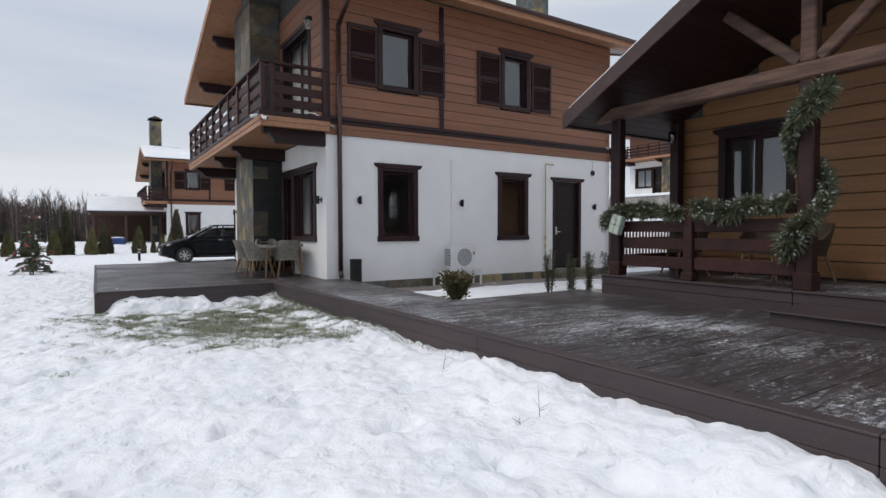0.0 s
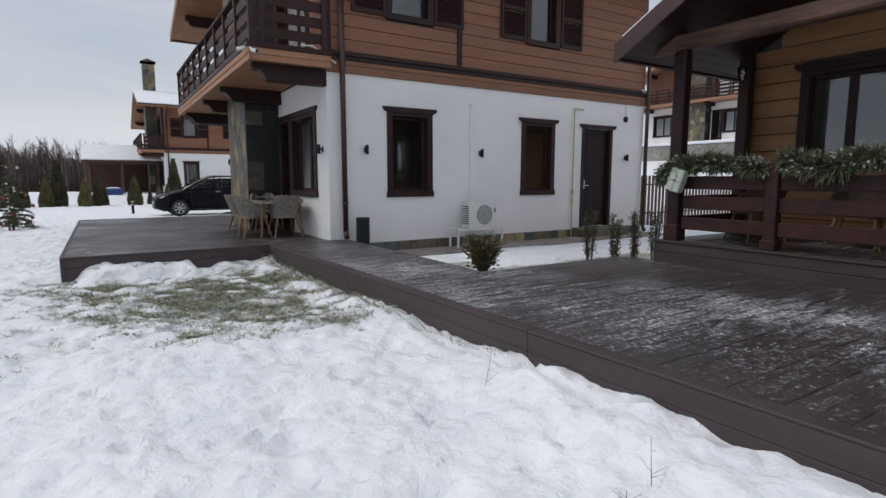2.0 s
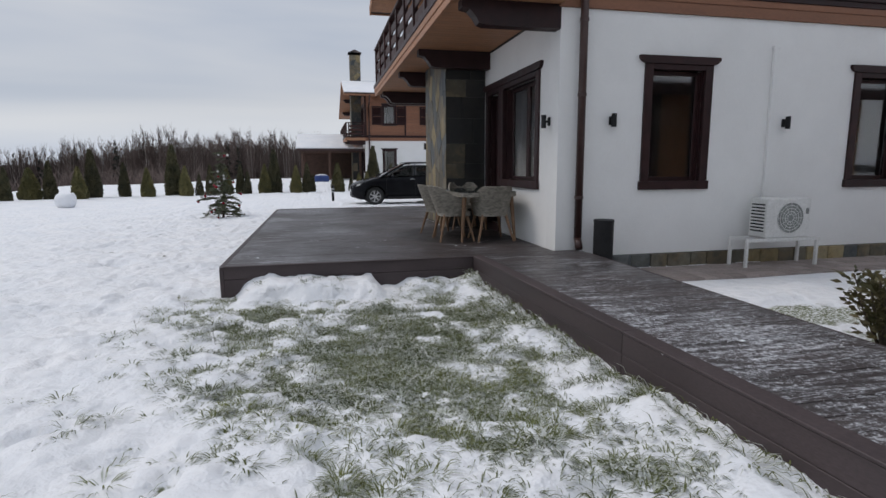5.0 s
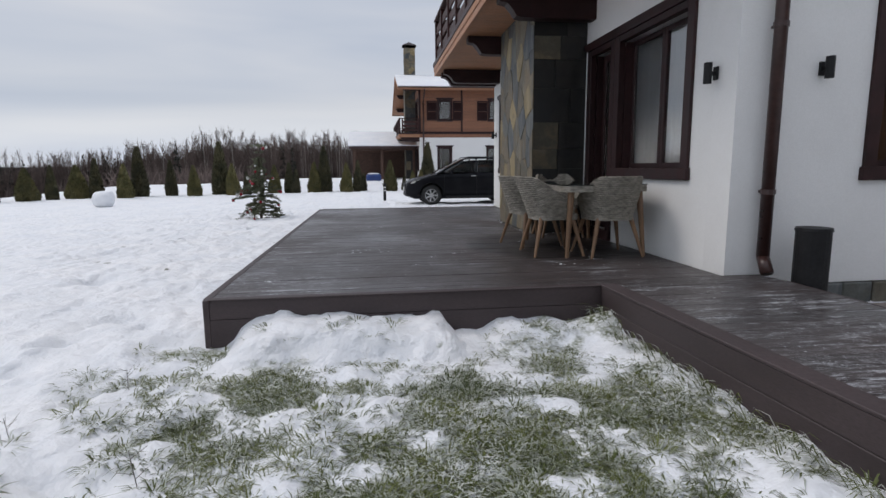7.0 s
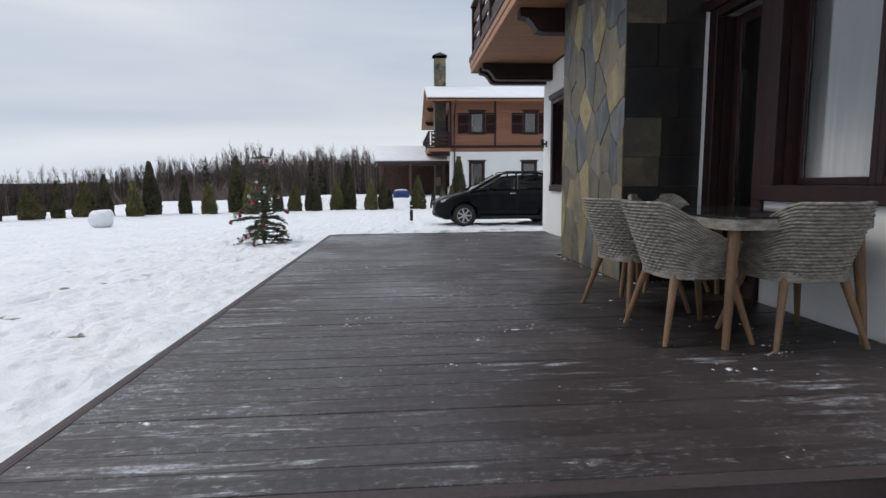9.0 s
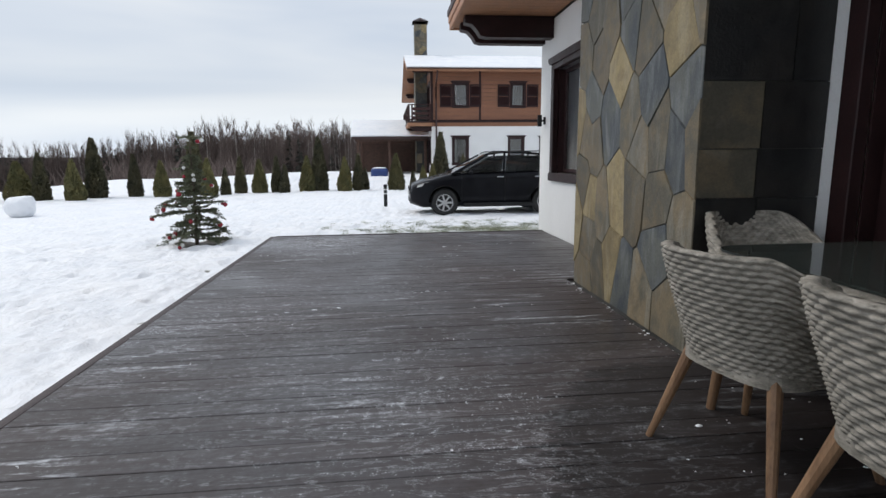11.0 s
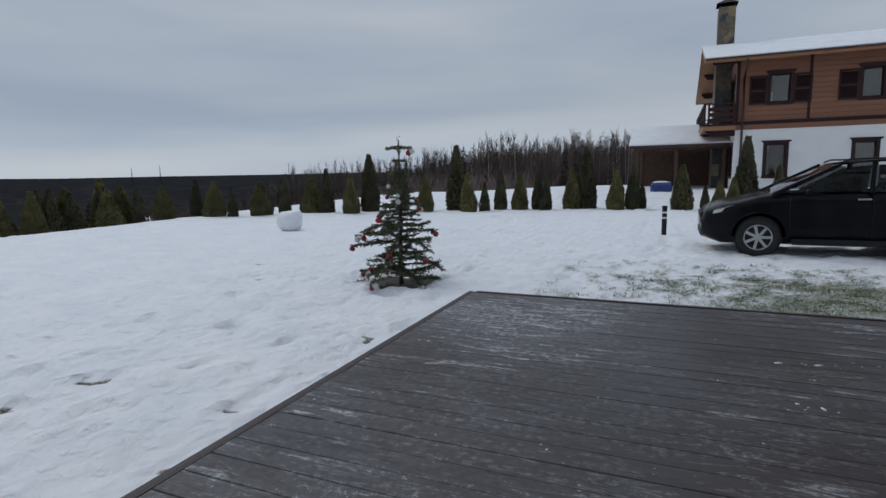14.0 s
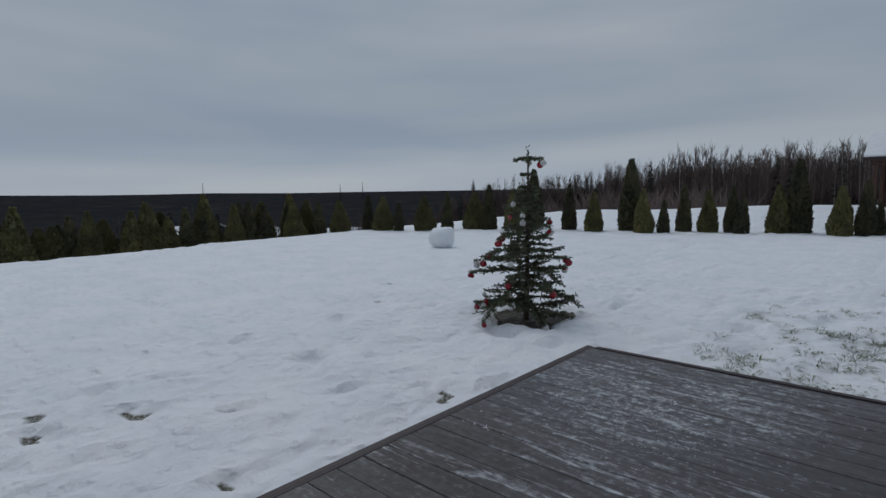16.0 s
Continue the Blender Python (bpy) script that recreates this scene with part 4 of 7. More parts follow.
# the stone pier, which ends in a chimney
PX, PY0, PY1 = 3.33, 14.04, 15.92
bm = bmesh.new()
box(bm, PX + 0.03, AX, PY0 + 0.03, PY1 - 0.03, 0.1, 3.40)
pier = part("stone_pier", bm, JOINT, house, "grey slate and tan flagstone pier")
cladding(pier, (PX + 0.03, PY1, 0.30), (0, -1, 0), (0, 0, 1), PY1 - PY0, 3.08, 54, 11, 1.5,
         pale=((0.66, 1.66), (0.78, 1.02), (0.16, 0.70), (0.80, 0.20), (1.22, 2.35), (0.10, 1.55), (1.55, 1.75), (0.45, 2.55)))
# squared dark blocks on the pier's shaded face, shade coloured in, two brown
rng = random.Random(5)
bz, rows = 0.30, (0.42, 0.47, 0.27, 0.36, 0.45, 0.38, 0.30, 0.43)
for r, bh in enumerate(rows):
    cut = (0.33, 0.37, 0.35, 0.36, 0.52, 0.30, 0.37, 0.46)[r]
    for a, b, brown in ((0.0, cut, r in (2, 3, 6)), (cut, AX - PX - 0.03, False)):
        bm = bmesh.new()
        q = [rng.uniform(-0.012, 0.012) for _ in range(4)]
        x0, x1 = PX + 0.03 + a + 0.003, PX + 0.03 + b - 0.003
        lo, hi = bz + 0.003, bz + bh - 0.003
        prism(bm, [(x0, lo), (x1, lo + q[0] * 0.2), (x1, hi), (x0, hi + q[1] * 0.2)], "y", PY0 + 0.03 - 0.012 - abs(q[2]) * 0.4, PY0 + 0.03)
        part("stone", bm, STONE_BROWN if brown else STONE_DARK_SHADED, pier)
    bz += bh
cladding(pier, (AX, PY1 - 0.03, 0.30), (-1, 0, 0), (0, 0, 1), AX - PX - 0.03, 3.08, 10, 6, 1.3)
bm = bmesh.new()
box(bm, PX + 0.03, AX, PY0 + 0.1, PY1 - 0.1, 3.62, 7.2)
upper = part("upper_pier", bm, MORTAR, house, "grey stone pier above the balcony")
cladding(upper, (PX + 0.03, PY1 - 0.1, 3.63), (0, -1, 0), (0, 0, 1), PY1 - PY0 - 0.2, 3.4, 36, 12, 1.2, [STONE, STONE_BROWN, STONE_BROWN])
cladding(upper, (PX + 0.03, PY0 + 0.1, 3.63), (1, 0, 0), (0, 0, 1), AX - PX - 0.03, 3.4, 14, 15, 1.0, [STONE, STONE, STONE_BROWN])


def chimney(cx, cy, seed):
    bm = bmesh.new()
    box(bm, cx - 0.38, cx + 0.38, cy - 0.42, cy + 0.42, 6.9, 9.85)
    ch = part("chimney", bm, MORTAR, house)
    for o, u, w in (((cx - 0.38, cy + 0.42), (0, -1, 0), 0.84), ((cx - 0.38, cy - 0.42), (1, 0, 0), 0.76), ((cx + 0.38, cy - 0.42), (0, 1, 0), 0.84)):
        cladding(ch, (*o, 7.0), u, (0, 0, 1), w, 2.85, 16, seed, 1.2, [STONE, STONE_BROWN, STONE_TAN, STONE_BROWN])
    bm = bmesh.new()
    v = [bm.verts.new(p) for p in ((cx - 0.5, cy - 0.54, 10.02), (cx + 0.5, cy - 0.54, 10.02), (cx + 0.5, cy + 0.54, 10.02), (cx - 0.5, cy + 0.54, 10.02), (cx, cy, 10.35))]
    bm.faces.new(v[3::-1])
    for i in range(4):
        bm.faces.new((v[i], v[(i + 1) % 4], v[4]))
    bmesh.ops.solidify(bm, geom=bm.faces[:], thickness=0.02)
    for sx in (-0.33, 0.33):
        for sy in (-0.37, 0.37):
            cyl(bm, (cx + sx, cy + sy, 9.84), (cx + sx, cy + sy, 10.04), 0.02, None, 6)
    part("chimney_cap", bm, SHEET, ch)
    return ch


chimney(3.75, 14.6, 21)
chimney(13.2, 14.6, 22)


def downspout(x, y, z0, z1, ey):
    bm = bmesh.new()
    tube(bm, [(x, ey, z1), (x, ey, z1 - 0.12), (x, y, z1 - 0.75), (x, y, z0 + 0.12), (x - 0.02, y - 0.09, z0)], 0.05, 12)
    ds = part("downspout", bm, PIPE, house, smooth=True)
    for z in (1.0, 2.3, 3.2, 4.6):
        bm = bmesh.new()
        cyl(bm, (x, y, z - 0.02), (x, y, z + 0.02), 0.058, None, 12)
        box(bm, x - 0.01, x + 0.01, y, AY, z - 0.01, z + 0.01)
        part("pipe_clip", bm, PIPE, ds)


downspout(4.37, AY - 0.10, 0.34, 6.40, RY0 - 0.08)
downspout(END_X + 0.02, AY - 0.10, 0.05, 6.40, RY0 - 0.08)

# ---- the cabin with its porch ----
cabin = thing("cabin", "single-storey ochre timber cabin with a gabled porch", "cabin", at=(7.0, 6.03, 0))
PZ, CX = 0.60, 9.0            # porch floor, the cabin's wall
bm = bmesh.new()
box(bm, 7.06, CX, -5.0, 5.98, 0.1, PZ - 0.03)
part("porch_base", bm, MORTAR, cabin)
yy = 5.9
bm = bmesh.new()
box(bm, 0, CX - 7.0, 0, 0.138, -0.025, 0, 0.004)
pb = mesh_of(bm, "floor_board", DECK)
while yy > -5:
    shared("floor_board", pb, cabin, Vector((7.0, yy, PZ)) - cabin.location)
    yy -= 0.143
for k in range(4):
    y1 = 6.03 - 2.9 * k
    for z0, z1 in ((0.30, 0.44), (0.447, 0.575)):
        slab("edge_board", FASCIA, cabin, 7.0 + 0.0, 7.03, y1 - 2.89, y1, z0, z1)
    slab("nosing", FASCIA, cabin, 6.98, 7.08, y1 - 2.89, y1, 0.577, 0.605)
slab("edge_board", FASCIA, cabin, 7.03, CX, 6.0, 6.03, 0.1, 0.575)
step = thing("porch_step", "brown composite step below the porch", "step", at=(6.4, 2.9, 0))
slab("riser", FASCIA, step, 6.10, 6.96, -4.0, 2.95, 0.30, 0.435, 0.005)
slab("tread", FASCIA, step, 6.06, 6.98, -4.0, 2.99, 0.437, 0.462, 0.006)
# wall with its window
CW = (4.02, 5.22, 1.62, 2.93)
bm = bmesh.new()
holed(bm, "x", CX + 0.03, CX + 0.28, -6.0, 6.0, 0.3, 3.5, [CW])
prism(bm, [(-0.5, 3.5), (6.0, 3.5), (3.0, 4.6)], "x", CX + 0.03, CX + 0.28)
box(bm, CX + 0.28, CX + 6.0, 5.75, 6.0, 0.3, 3.4)
box(bm, CX + 5.8, CX + 6.0, -6.0, 5.75, 0.3, 3.4)
part("wall", bm, MORTAR, cabin)
z = 0.62
while z < 4.4:
    z1 = z + 0.245
    half = 9 if z1 < 3.35 else max(0.1, (4.85 - z1) / 0.52)
    cuts = [(max(-6.0, 3.05 - half), min(6.0, 3.05 + half))]
    if CW[2] < z1 and CW[3] > z:
        cuts = [(cuts[0][0], CW[0]), (CW[1], cuts[0][1])]
    for p, q in cuts:
        slab("plank", PLANK_Y, cabin, CX - 0.012, CX + 0.03, p, q, z + 0.003, z1 - 0.008, 0.008)
    if z1 < 3.4:
        slab("plank", PLANK_Y, cabin, CX + 0.03, CX + 6.0, 6.0, 6.02, z + 0.003, z1 - 0.008, 0.006)
    z += 0.245
framed(cabin, "x", CX - 0.012, *CW, cross=(4.62,), deep=0.10, curtain=False)
slab("corner_post", DARK, cabin, CX - 0.10, CX + 0.06, 5.88, 6.06, PZ, 3.3, 0.01)
slab("corner_post", DARK, cabin, CX - 0.34, CX - 0.18, 5.78, 5.94, PZ, 3.2, 0.01)
# porch posts, beam and truss
PFX = 7.16
for yy, s in ((5.84, 0.085), (3.06, 0.09), (0.28, 0.09)):
    slab("post", DARK if yy > 5 else RAIL, cabin, PFX - s, PFX + s, yy - s, yy + s, PZ + 0.2, 3.11, 0.02)
    slab("post_foot", RAIL, cabin, PFX - s - 0.02, PFX + s + 0.02, yy - s - 0.02, yy + s + 0.02, PZ + 0.004, PZ + 0.22, 0.012)
bm = bmesh.new()
box(bm, PFX - 0.10, PFX + 0.10, -0.6, 6.3, 3.11, 3.31, 0.025)
part("tie_beam", bm, OLD_BEAM, cabin)
slab("king_post", OLD_BEAM, cabin, PFX - 0.085, PFX + 0.085, 2.975, 3.145, 3.31, 4.7, 0.02)
for s in (-1, 1):
    bm = bmesh.new()
    box(bm, -0.065, 0.065, -0.07, 0.07, 0, 1.25, 0.02, Matrix.Translation((PFX, 3.06 + s * 0.10, 3.33)) @ Matrix.Rotation(radians(-s * 47), 4, "X"))
    part("strut", bm, OLD_BEAM, cabin)
# roof of the porch
GX0, GYM, GZM, GS = 6.50, 3.05, 4.78, 0.52
bm = bmesh.new()
prism(bm, [(GYM - 3.35, GZM - 3.35 * GS + 0.03), (GYM, GZM + 0.03), (GYM + 3.35, GZM - 3.35 * GS + 0.03), (GYM + 3.35, GZM - 3.35 * GS + 0.22), (GYM, GZM + 0.24), (GYM - 3.35, GZM - 3.35 * GS + 0.22)], "x", GX0 + 0.02, 15.2)
proof = part("roof", bm, SHEET, cabin)
bm = bmesh.new()
prism(bm, [(GYM - 3.3, GZM - 3.3 * GS + 0.23), (GYM, GZM + 0.245), (GYM + 3.3, GZM - 3.3 * GS + 0.23), (GYM + 3.3, GZM - 3.3 * GS + 0.27), (GYM, GZM + 0.30), (GYM - 3.3, GZM - 3.3 * GS + 0.27)], "x", GX0 + 0.05, 15.1)
part("snow_cover", bm, SNOW_PLAIN, proof, "thin even layer of snow")
for s in (-1, 1):
    d = 0.02
    while d < 3.3:
        za, zb = GZM - d * GS, GZM - (d + 0.125) * GS
        bm = bmesh.new()
        prism(bm, [(GYM + s * d, za), (GYM + s * (d + 0.125), zb), (GYM + s * (d + 0.125), zb + 0.02), (GYM + s * d, za + 0.02)], "x", GX0 + 0.03, CX + 0.5)
        part("ceiling_board", bm, DARK, proof)
        d += 0.13
    bm = bmesh.new()
    prism(bm, [(GYM, GZM - 0.04), (GYM + s * 3.37, GZM - 3.37 * GS - 0.04), (GYM + s * 3.37, GZM - 3.37 * GS + 0.20), (GYM, GZM + 0.22)], "x", GX0 - 0.02, GX0 + 0.02)
    part("barge_board", bm, SHEET, proof)
    slab("eave_board", DARK, proof, GX0 + 0.02, 15.2, GYM + s * 3.35 - 0.02, GYM + s * 3.35 + 0.02, GZM - 3.35 * GS - 0.02, GZM - 3.35 * GS + 0.18)
# railing
railing = thing("porch_railing", "brown timber porch railing with three wide boards", "railing", at=(PFX, 4.4, PZ))
slab("newel", RAIL, railing, PFX - 0.07, PFX + 0.07, 4.50, 4.64, PZ, 1.62, 0.012)
slab("newel", RAIL, railing, PFX - 0.09, PFX + 0.09, 4.48, 4.66, PZ + 0.004, PZ + 0.12, 0.012)
for a, b in ((4.64, 5.73), (3.17, 4.50)):
    for z0 in (0.76, 1.04, 1.30):
        slab("rail_board", RAIL, railing, PFX - 0.02, PFX + 0.02, a, b, z0, z0 + 0.17, 0.008)
    slab("handrail", RAIL, railing, PFX - 0.07, PFX + 0.07, a, b, 1.53, 1.58, 0.012)
for z0 in (0.76, 1.04, 1.30):
    slab("rail_board", RAIL, railing, PFX + 0.11, CX - 0.35, 5.82, 5.86, z0, z0 + 0.17, 0.008)
slab("handrail", RAIL, railing, PFX + 0.11, CX - 0.35, 5.77, 5.91, 1.53, 1.58, 0.012)

# ---- more houses of the same kind ----
far_house = copy_thing(house, pose(AX + 0.3, AY + 32.9, -0.1))
hill_houses = [copy_thing(house, pose(40.0, y, 3.8)) for y in (22.6, 11.6)]

# ---- plants ----
NEEDLE = surface("fir_needles", (0.055, 0.068, 0.036), (0.15, 0.16, 0.095), 0.6, 9.0, vary=0.1)
THUJA = surface("thuja_green", (0.075, 0.078, 0.030), (0.19, 0.165, 0.065), 0.7, 3.0, vary=0.45)
THUJA_DARK = surface("dark_thuja", (0.042, 0.044, 0.022), (0.11, 0.098, 0.048), 0.7, 3.0, vary=0.4)
SHRUB = surface("shrub_leaves", (0.025, 0.032, 0.014), (0.07, 0.075, 0.035), 0.65, 6.0, vary=0.2)
JUNIPER = surface("juniper", (0.06, 0.065, 0.024), (0.15, 0.115, 0.05), 0.7, 5.0, vary=0.2)
BARK = surface("bark", (0.05, 0.038, 0.03), (0.11, 0.085, 0.065), 0.85, 8.0, vary=0.2)
WOODS = surface("bare_woods", (0.064, 0.047, 0.042), (0.15, 0.112, 0.098), 0.95, 0.15, vary=0.0, fine=3.0)
PINES = surface("dark_pines", (0.022, 0.024, 0.020), (0.048, 0.046, 0.038), 0.95, 0.2, vary=0.0, fine=3.0)
BIRCH = surface("birch_trunks", (0.20, 0.18, 0.16), (0.36, 0.33, 0.30), 0.9, 0.6, vary=0.0, fine=5.0)
GRASS = surface("winter_grass", (0.040, 0.056, 0.012), (0.135, 0.15, 0.042), 0.7, 2.0, vary=0.0, fine=12.0)
TIPS = surface("frosted_tips", (0.30, 0.33, 0.30), (0.55, 0.58, 0.55), 0.7, 12.0)
RED = surface("red_bauble", (0.22, 0.012, 0.02), (0.32, 0.02, 0.035), 0.18, 5.0, strength=0.0)
SILVER = surface("silver_bauble", (0.55, 0.54, 0.52), (0.70, 0.69, 0.67), 0.22, 5.0, strength=0.0)


def sprays(verts, faces, c, d, length, width, rng, up=0.3):
    """A small folded spray of leaves: two narrow triangles that share a spine."""
    c, d = Vector(c), Vector(d).normalized()
    side = d.cross(Vector((rng.uniform(-1, 1), rng.uniform(-1, 1), rng.uniform(-1, 1)))).normalized() * width
    k = len(verts)
    tip = c + d * length + Vector((0, 0, -0.1 * length))
    verts += [c, c + d * length * 0.45 + side, tip, c + d * length * 0.45 - side]
    faces += [(k, k + 1, k + 2), (k, k + 2, k + 3)]


def leafy(name, verts, faces, mat):
    me = bpy.data.meshes.new(name)
    me.from_pydata([tuple(v) for v in verts], [], faces)
    me.materials.append(mat)
    return me


def conifer_column(height, radius, mat, seed, n=2800, lean=0.0, label="", pointed=1.0):
    """A clipped-looking thuja: a trunk and a dense, uneven crown of upright sprays."""
    rng = random.Random(seed)
    ob = thing("thuja", label, "shrub", "thuja hedge round the garden")
    bm = bmesh.new()
    cyl(bm, (0, 0, -0.05), (0, 0, height * 0.8), 0.04, 0.012, 7)
    part("trunk", bm, BARK, ob)
    verts, faces = [], []
    bulges = [(rng.uniform(0, 6.28), rng.uniform(0.1, 0.9), rng.uniform(0.05, 0.2)) for _ in range(9)]
    for _ in range(n):
        k = rng.random() ** 1.25
        a = rng.uniform(0, 2 * math.pi)
        prof = (1 - (pointed * k) ** 1.5) * (0.80 + 0.20 * min(1, k / 0.18))
        r = radius * max(prof, 0.05) * (1 + 0.7 * sum(b[2] * math.exp(-((k - b[1]) * 5) ** 2) * math.cos(a - b[0]) for b in bulges))
        r *= rng.uniform(0.55, 1.0) ** 0.3
        z = -0.04 + k * (height - 0.08)
        d = Vector((math.cos(a) * 0.45, math.sin(a) * 0.45, rng.uniform(0.3, 1.3) + 0.3 * k))
        sprays(verts, faces, (r * math.cos(a), r * math.sin(a), z), d, rng.uniform(0.06, 0.13) * height / 1.7, rng.uniform(0.02, 0.038) * height / 1.7, rng)
    for _ in range(n // 4):
        # the dense inner foliage
        k, a = rng.random() ** 1.4 * 0.8, rng.uniform(0, 2 * math.pi)
        r = radius * (1 - k ** 1.4) * rng.uniform(0.2, 0.75)
        sprays(verts, faces, (r * math.cos(a), r * math.sin(a), k * height - 0.05), (0.2 * math.cos(a), 0.2 * math.sin(a), 1), 0.16 * height, 0.05 * height / 1.7, rng)
    shared("crown", leafy("crown", verts, faces, mat), ob, (0, 0, 0))
    return ob


thujas = [conifer_column(1.5, 0.34, THUJA, 1, label="young green conical thuja standing in snow"),
          conifer_column(1.9, 0.30, THUJA_DARK, 2, label="tall dark columnar thuja standing in snow", pointed=0.97),
          conifer_column(1.3, 0.42, THUJA, 3, label="bushy yellow-green thuja standing in snow", pointed=0.97),
          conifer_column(1.2, 0.22, THUJA_DARK, 4, 1100, label="thin browned thuja standing in snow")]
used = set()


def plant(kind, x, y, s=1.0, turn=0.0):
    m = pose(x, y, ground_z(x, y), 0, 0, turn)
    if kind not in used:
        used.add(kind)
        ob = thujas[kind]
        ob.matrix_basis = m
    else:
        ob = copy_thing(thujas[kind], m)
    ob.scale = (s, s, s)


HEDGE = [(2, -16.6, 29.6, 1.1), (1, -15.9, 30.6, 0.8), (2, -14.6, 30.3, 1.1), (3, -13.8, 30.4, 1.0), (2, -12.9, 30.9, 1.1), (1, -12.3, 31.6, 0.8), (2, -11.9, 32.8, 1.2), (1, -11.0, 32.6, 0.95),
         (0, -9.7, 32.3, 1.05), (1, -9.6, 33.6, 1.25), (1, -8.4, 34.2, 0.92), (0, -7.3, 34.0, 1.0), (1, -6.3, 34.9, 1.4), (0, -5.6, 34.3, 1.05), (3, -5.0, 34.6, 1.0), (1, -4.6, 35.4, 0.85), (0, -3.8, 35.4, 1.0),
         (1, -3.1, 35.6, 0.85), (3, -2.7, 35.2, 1.1), (0, -1.9, 36.3, 1.1), (1, -1.4, 36.6, 1.3), (0, -0.2, 36.0, 1.05), (1, 0.4, 36.2, 0.9), (3, 0.7, 36.4, 0.9), (0, 2.1, 35.9, 1.15), (3, 2.9, 36.6, 0.8),
         (0, 3.4, 37.2, 0.75), (0, 3.9, 37.6, 0.8), (1, 4.4, 38.6, 1.45), (0, 6.7, 39.2, 1.0), (3, 5.6, 39.0, 1.4),
         (2, -17.5, 28.0, 1.2), (3, -17.9, 26.9, 1.4), (0, -18.0, 25.7, 1.2), (3, -18.2, 24.6, 1.3), (2, -18.3, 23.4, 1.2), (0, -18.6, 22.3, 1.3), (3, -18.9, 21.2, 1.5), (2, -19.0, 20.1, 1.3), (0, -19.2, 19.0, 1.3), (2, -19.4, 17.8, 1.2), (0, -19.6, 16.6, 1.4), (1, -19.9, 15.4, 1.1), (3, -18.0, 26.3, 1.6), (3, -18.3, 24.0, 1.6), (0, -18.7, 22.8, 1.5), (3, -19.1, 20.6, 1.7), (3, -19.3, 18.4, 1.6), (0, -19.6, 17.2, 1.5), (3, -17.2, 29.0, 1.3), (3, -19.8, 16.0, 1.6), (0, -20.1, 14.4, 1.4), (2, -20.3, 13.2, 1.2)]
HEDGE += [((2, 3, 0)[i % 3], -19.2 - 0.13 * (21 - y) + 0.5 * math.sin(i * 2.3), y, 1.25 + 0.35 * math.sin(i * 1.7) ** 2) for i, y in enumerate([10.5 + 0.62 * k for k in range(31)])]
for i, (kind, x, y, s) in enumerate(HEDGE):
    plant(kind, x, y, s, i * 67.0)

# far woods
def woods(seed, count, x0, x1, y0, y1, hmin, hmax, taper, pines=0.25):
    """Bare birches and dark pines as one wood: trunks with fans of fine branches, and layered boughs."""
    rng = random.Random(seed)
    out = {"a": ([], []), "p": ([], []), "b": ([], [])}

    def blade(key, a, b, w):
        vs, fs = out[key]
        a, b = Vector(a), Vector(b)
        k = len(vs)
        for ang in ((0.2, 1.7) if w > 0.045 else (rng.uniform(-0.5, 0.5),)):
            s = Vector((math.cos(ang), math.sin(ang), 0)) * w
            k = len(vs)
            vs += [a - s, a + s, b + s * 0.25, b - s * 0.25]
            fs.append((k, k + 1, k + 2, k + 3))
    for _ in range(count):
        x = rng.uniform(x0, x1)
        y = rng.uniform(y0, y1)
        g = ground_z(x, y)
        h = rng.uniform(hmin, hmax) * taper(x) * (1.0 + 0.16 * lump(x, y, 0.06, 5.0) + 0.08 * lump(x, y, 0.2, 9.0))
        if rng.random() < pines + 0.7 * lump(x, y, 0.03, 3.0):
            blade("p", (x, y, g), (x, y, g + h * 0.98), 0.11)
            r = rng.uniform(0.8, 1.35)
            for i in range(84):
                k = rng.uniform(0.15, 1)
                a = rng.uniform(0, 6.28)
                l = r * (1.0 - k) ** 0.8 + 0.12
                c = Vector((x, y, g + h * k))
                sprays(out["p"][0], out["p"][1], c, (math.cos(a), math.sin(a), -0.15), l * 1.1, 0.12 + 0.16 * l, rng)
        else:
            key = "b" if rng.random() < 0.35 else "a"
            lean = Vector((rng.uniform(-0.4, 0.4), rng.uniform(-0.3, 0.3), h))
            base = Vector((x, y, g))
            blade(key, base, base + lean, rng.uniform(0.05, 0.11))
            for i in range(46):
                k = rng.uniform(0.28, 1.0)
                a = rng.uniform(0, 6.28)
                l = rng.uniform(0.5, 1.25) * (1.2 - k) + 0.12
                p = base + lean * k
                q = p + Vector((math.cos(a) * l, math.sin(a) * l, l * rng.uniform(1.0, 2.2)))
                blade("a", p, q, 0.021)
                for j in range(2):
                    m = p.lerp(q, rng.uniform(0.4, 0.9))
                    blade("a", m, m + Vector((rng.uniform(-0.35, 0.35), rng.uniform(-0.35, 0.35), rng.uniform(0.3, 0.9))), 0.016)
    return out


def plant_woods(name, label, res):
    for key, mat in (("a", WOODS), ("p", PINES), ("b", BIRCH)):
        vs, fs = res[key]
        if vs:
            tagged(new(name, leafy(name, vs, fs, mat)), label, "woods", kind="stuff")


plant_woods("far_woods", "bare birches and dark pines along the snowfield", woods(7, 3900, -72, 34, 90, 126, 7.0, 9.6, lambda x: 0.6 + 0.4 * smooth01(-72, -56, x)))
plant_woods("valley_woods", "dark low woods in the valley", woods(8, 1300, -260, -62, 10, 210, 2.4, 5.2, lambda x: 1.0, 0.30))

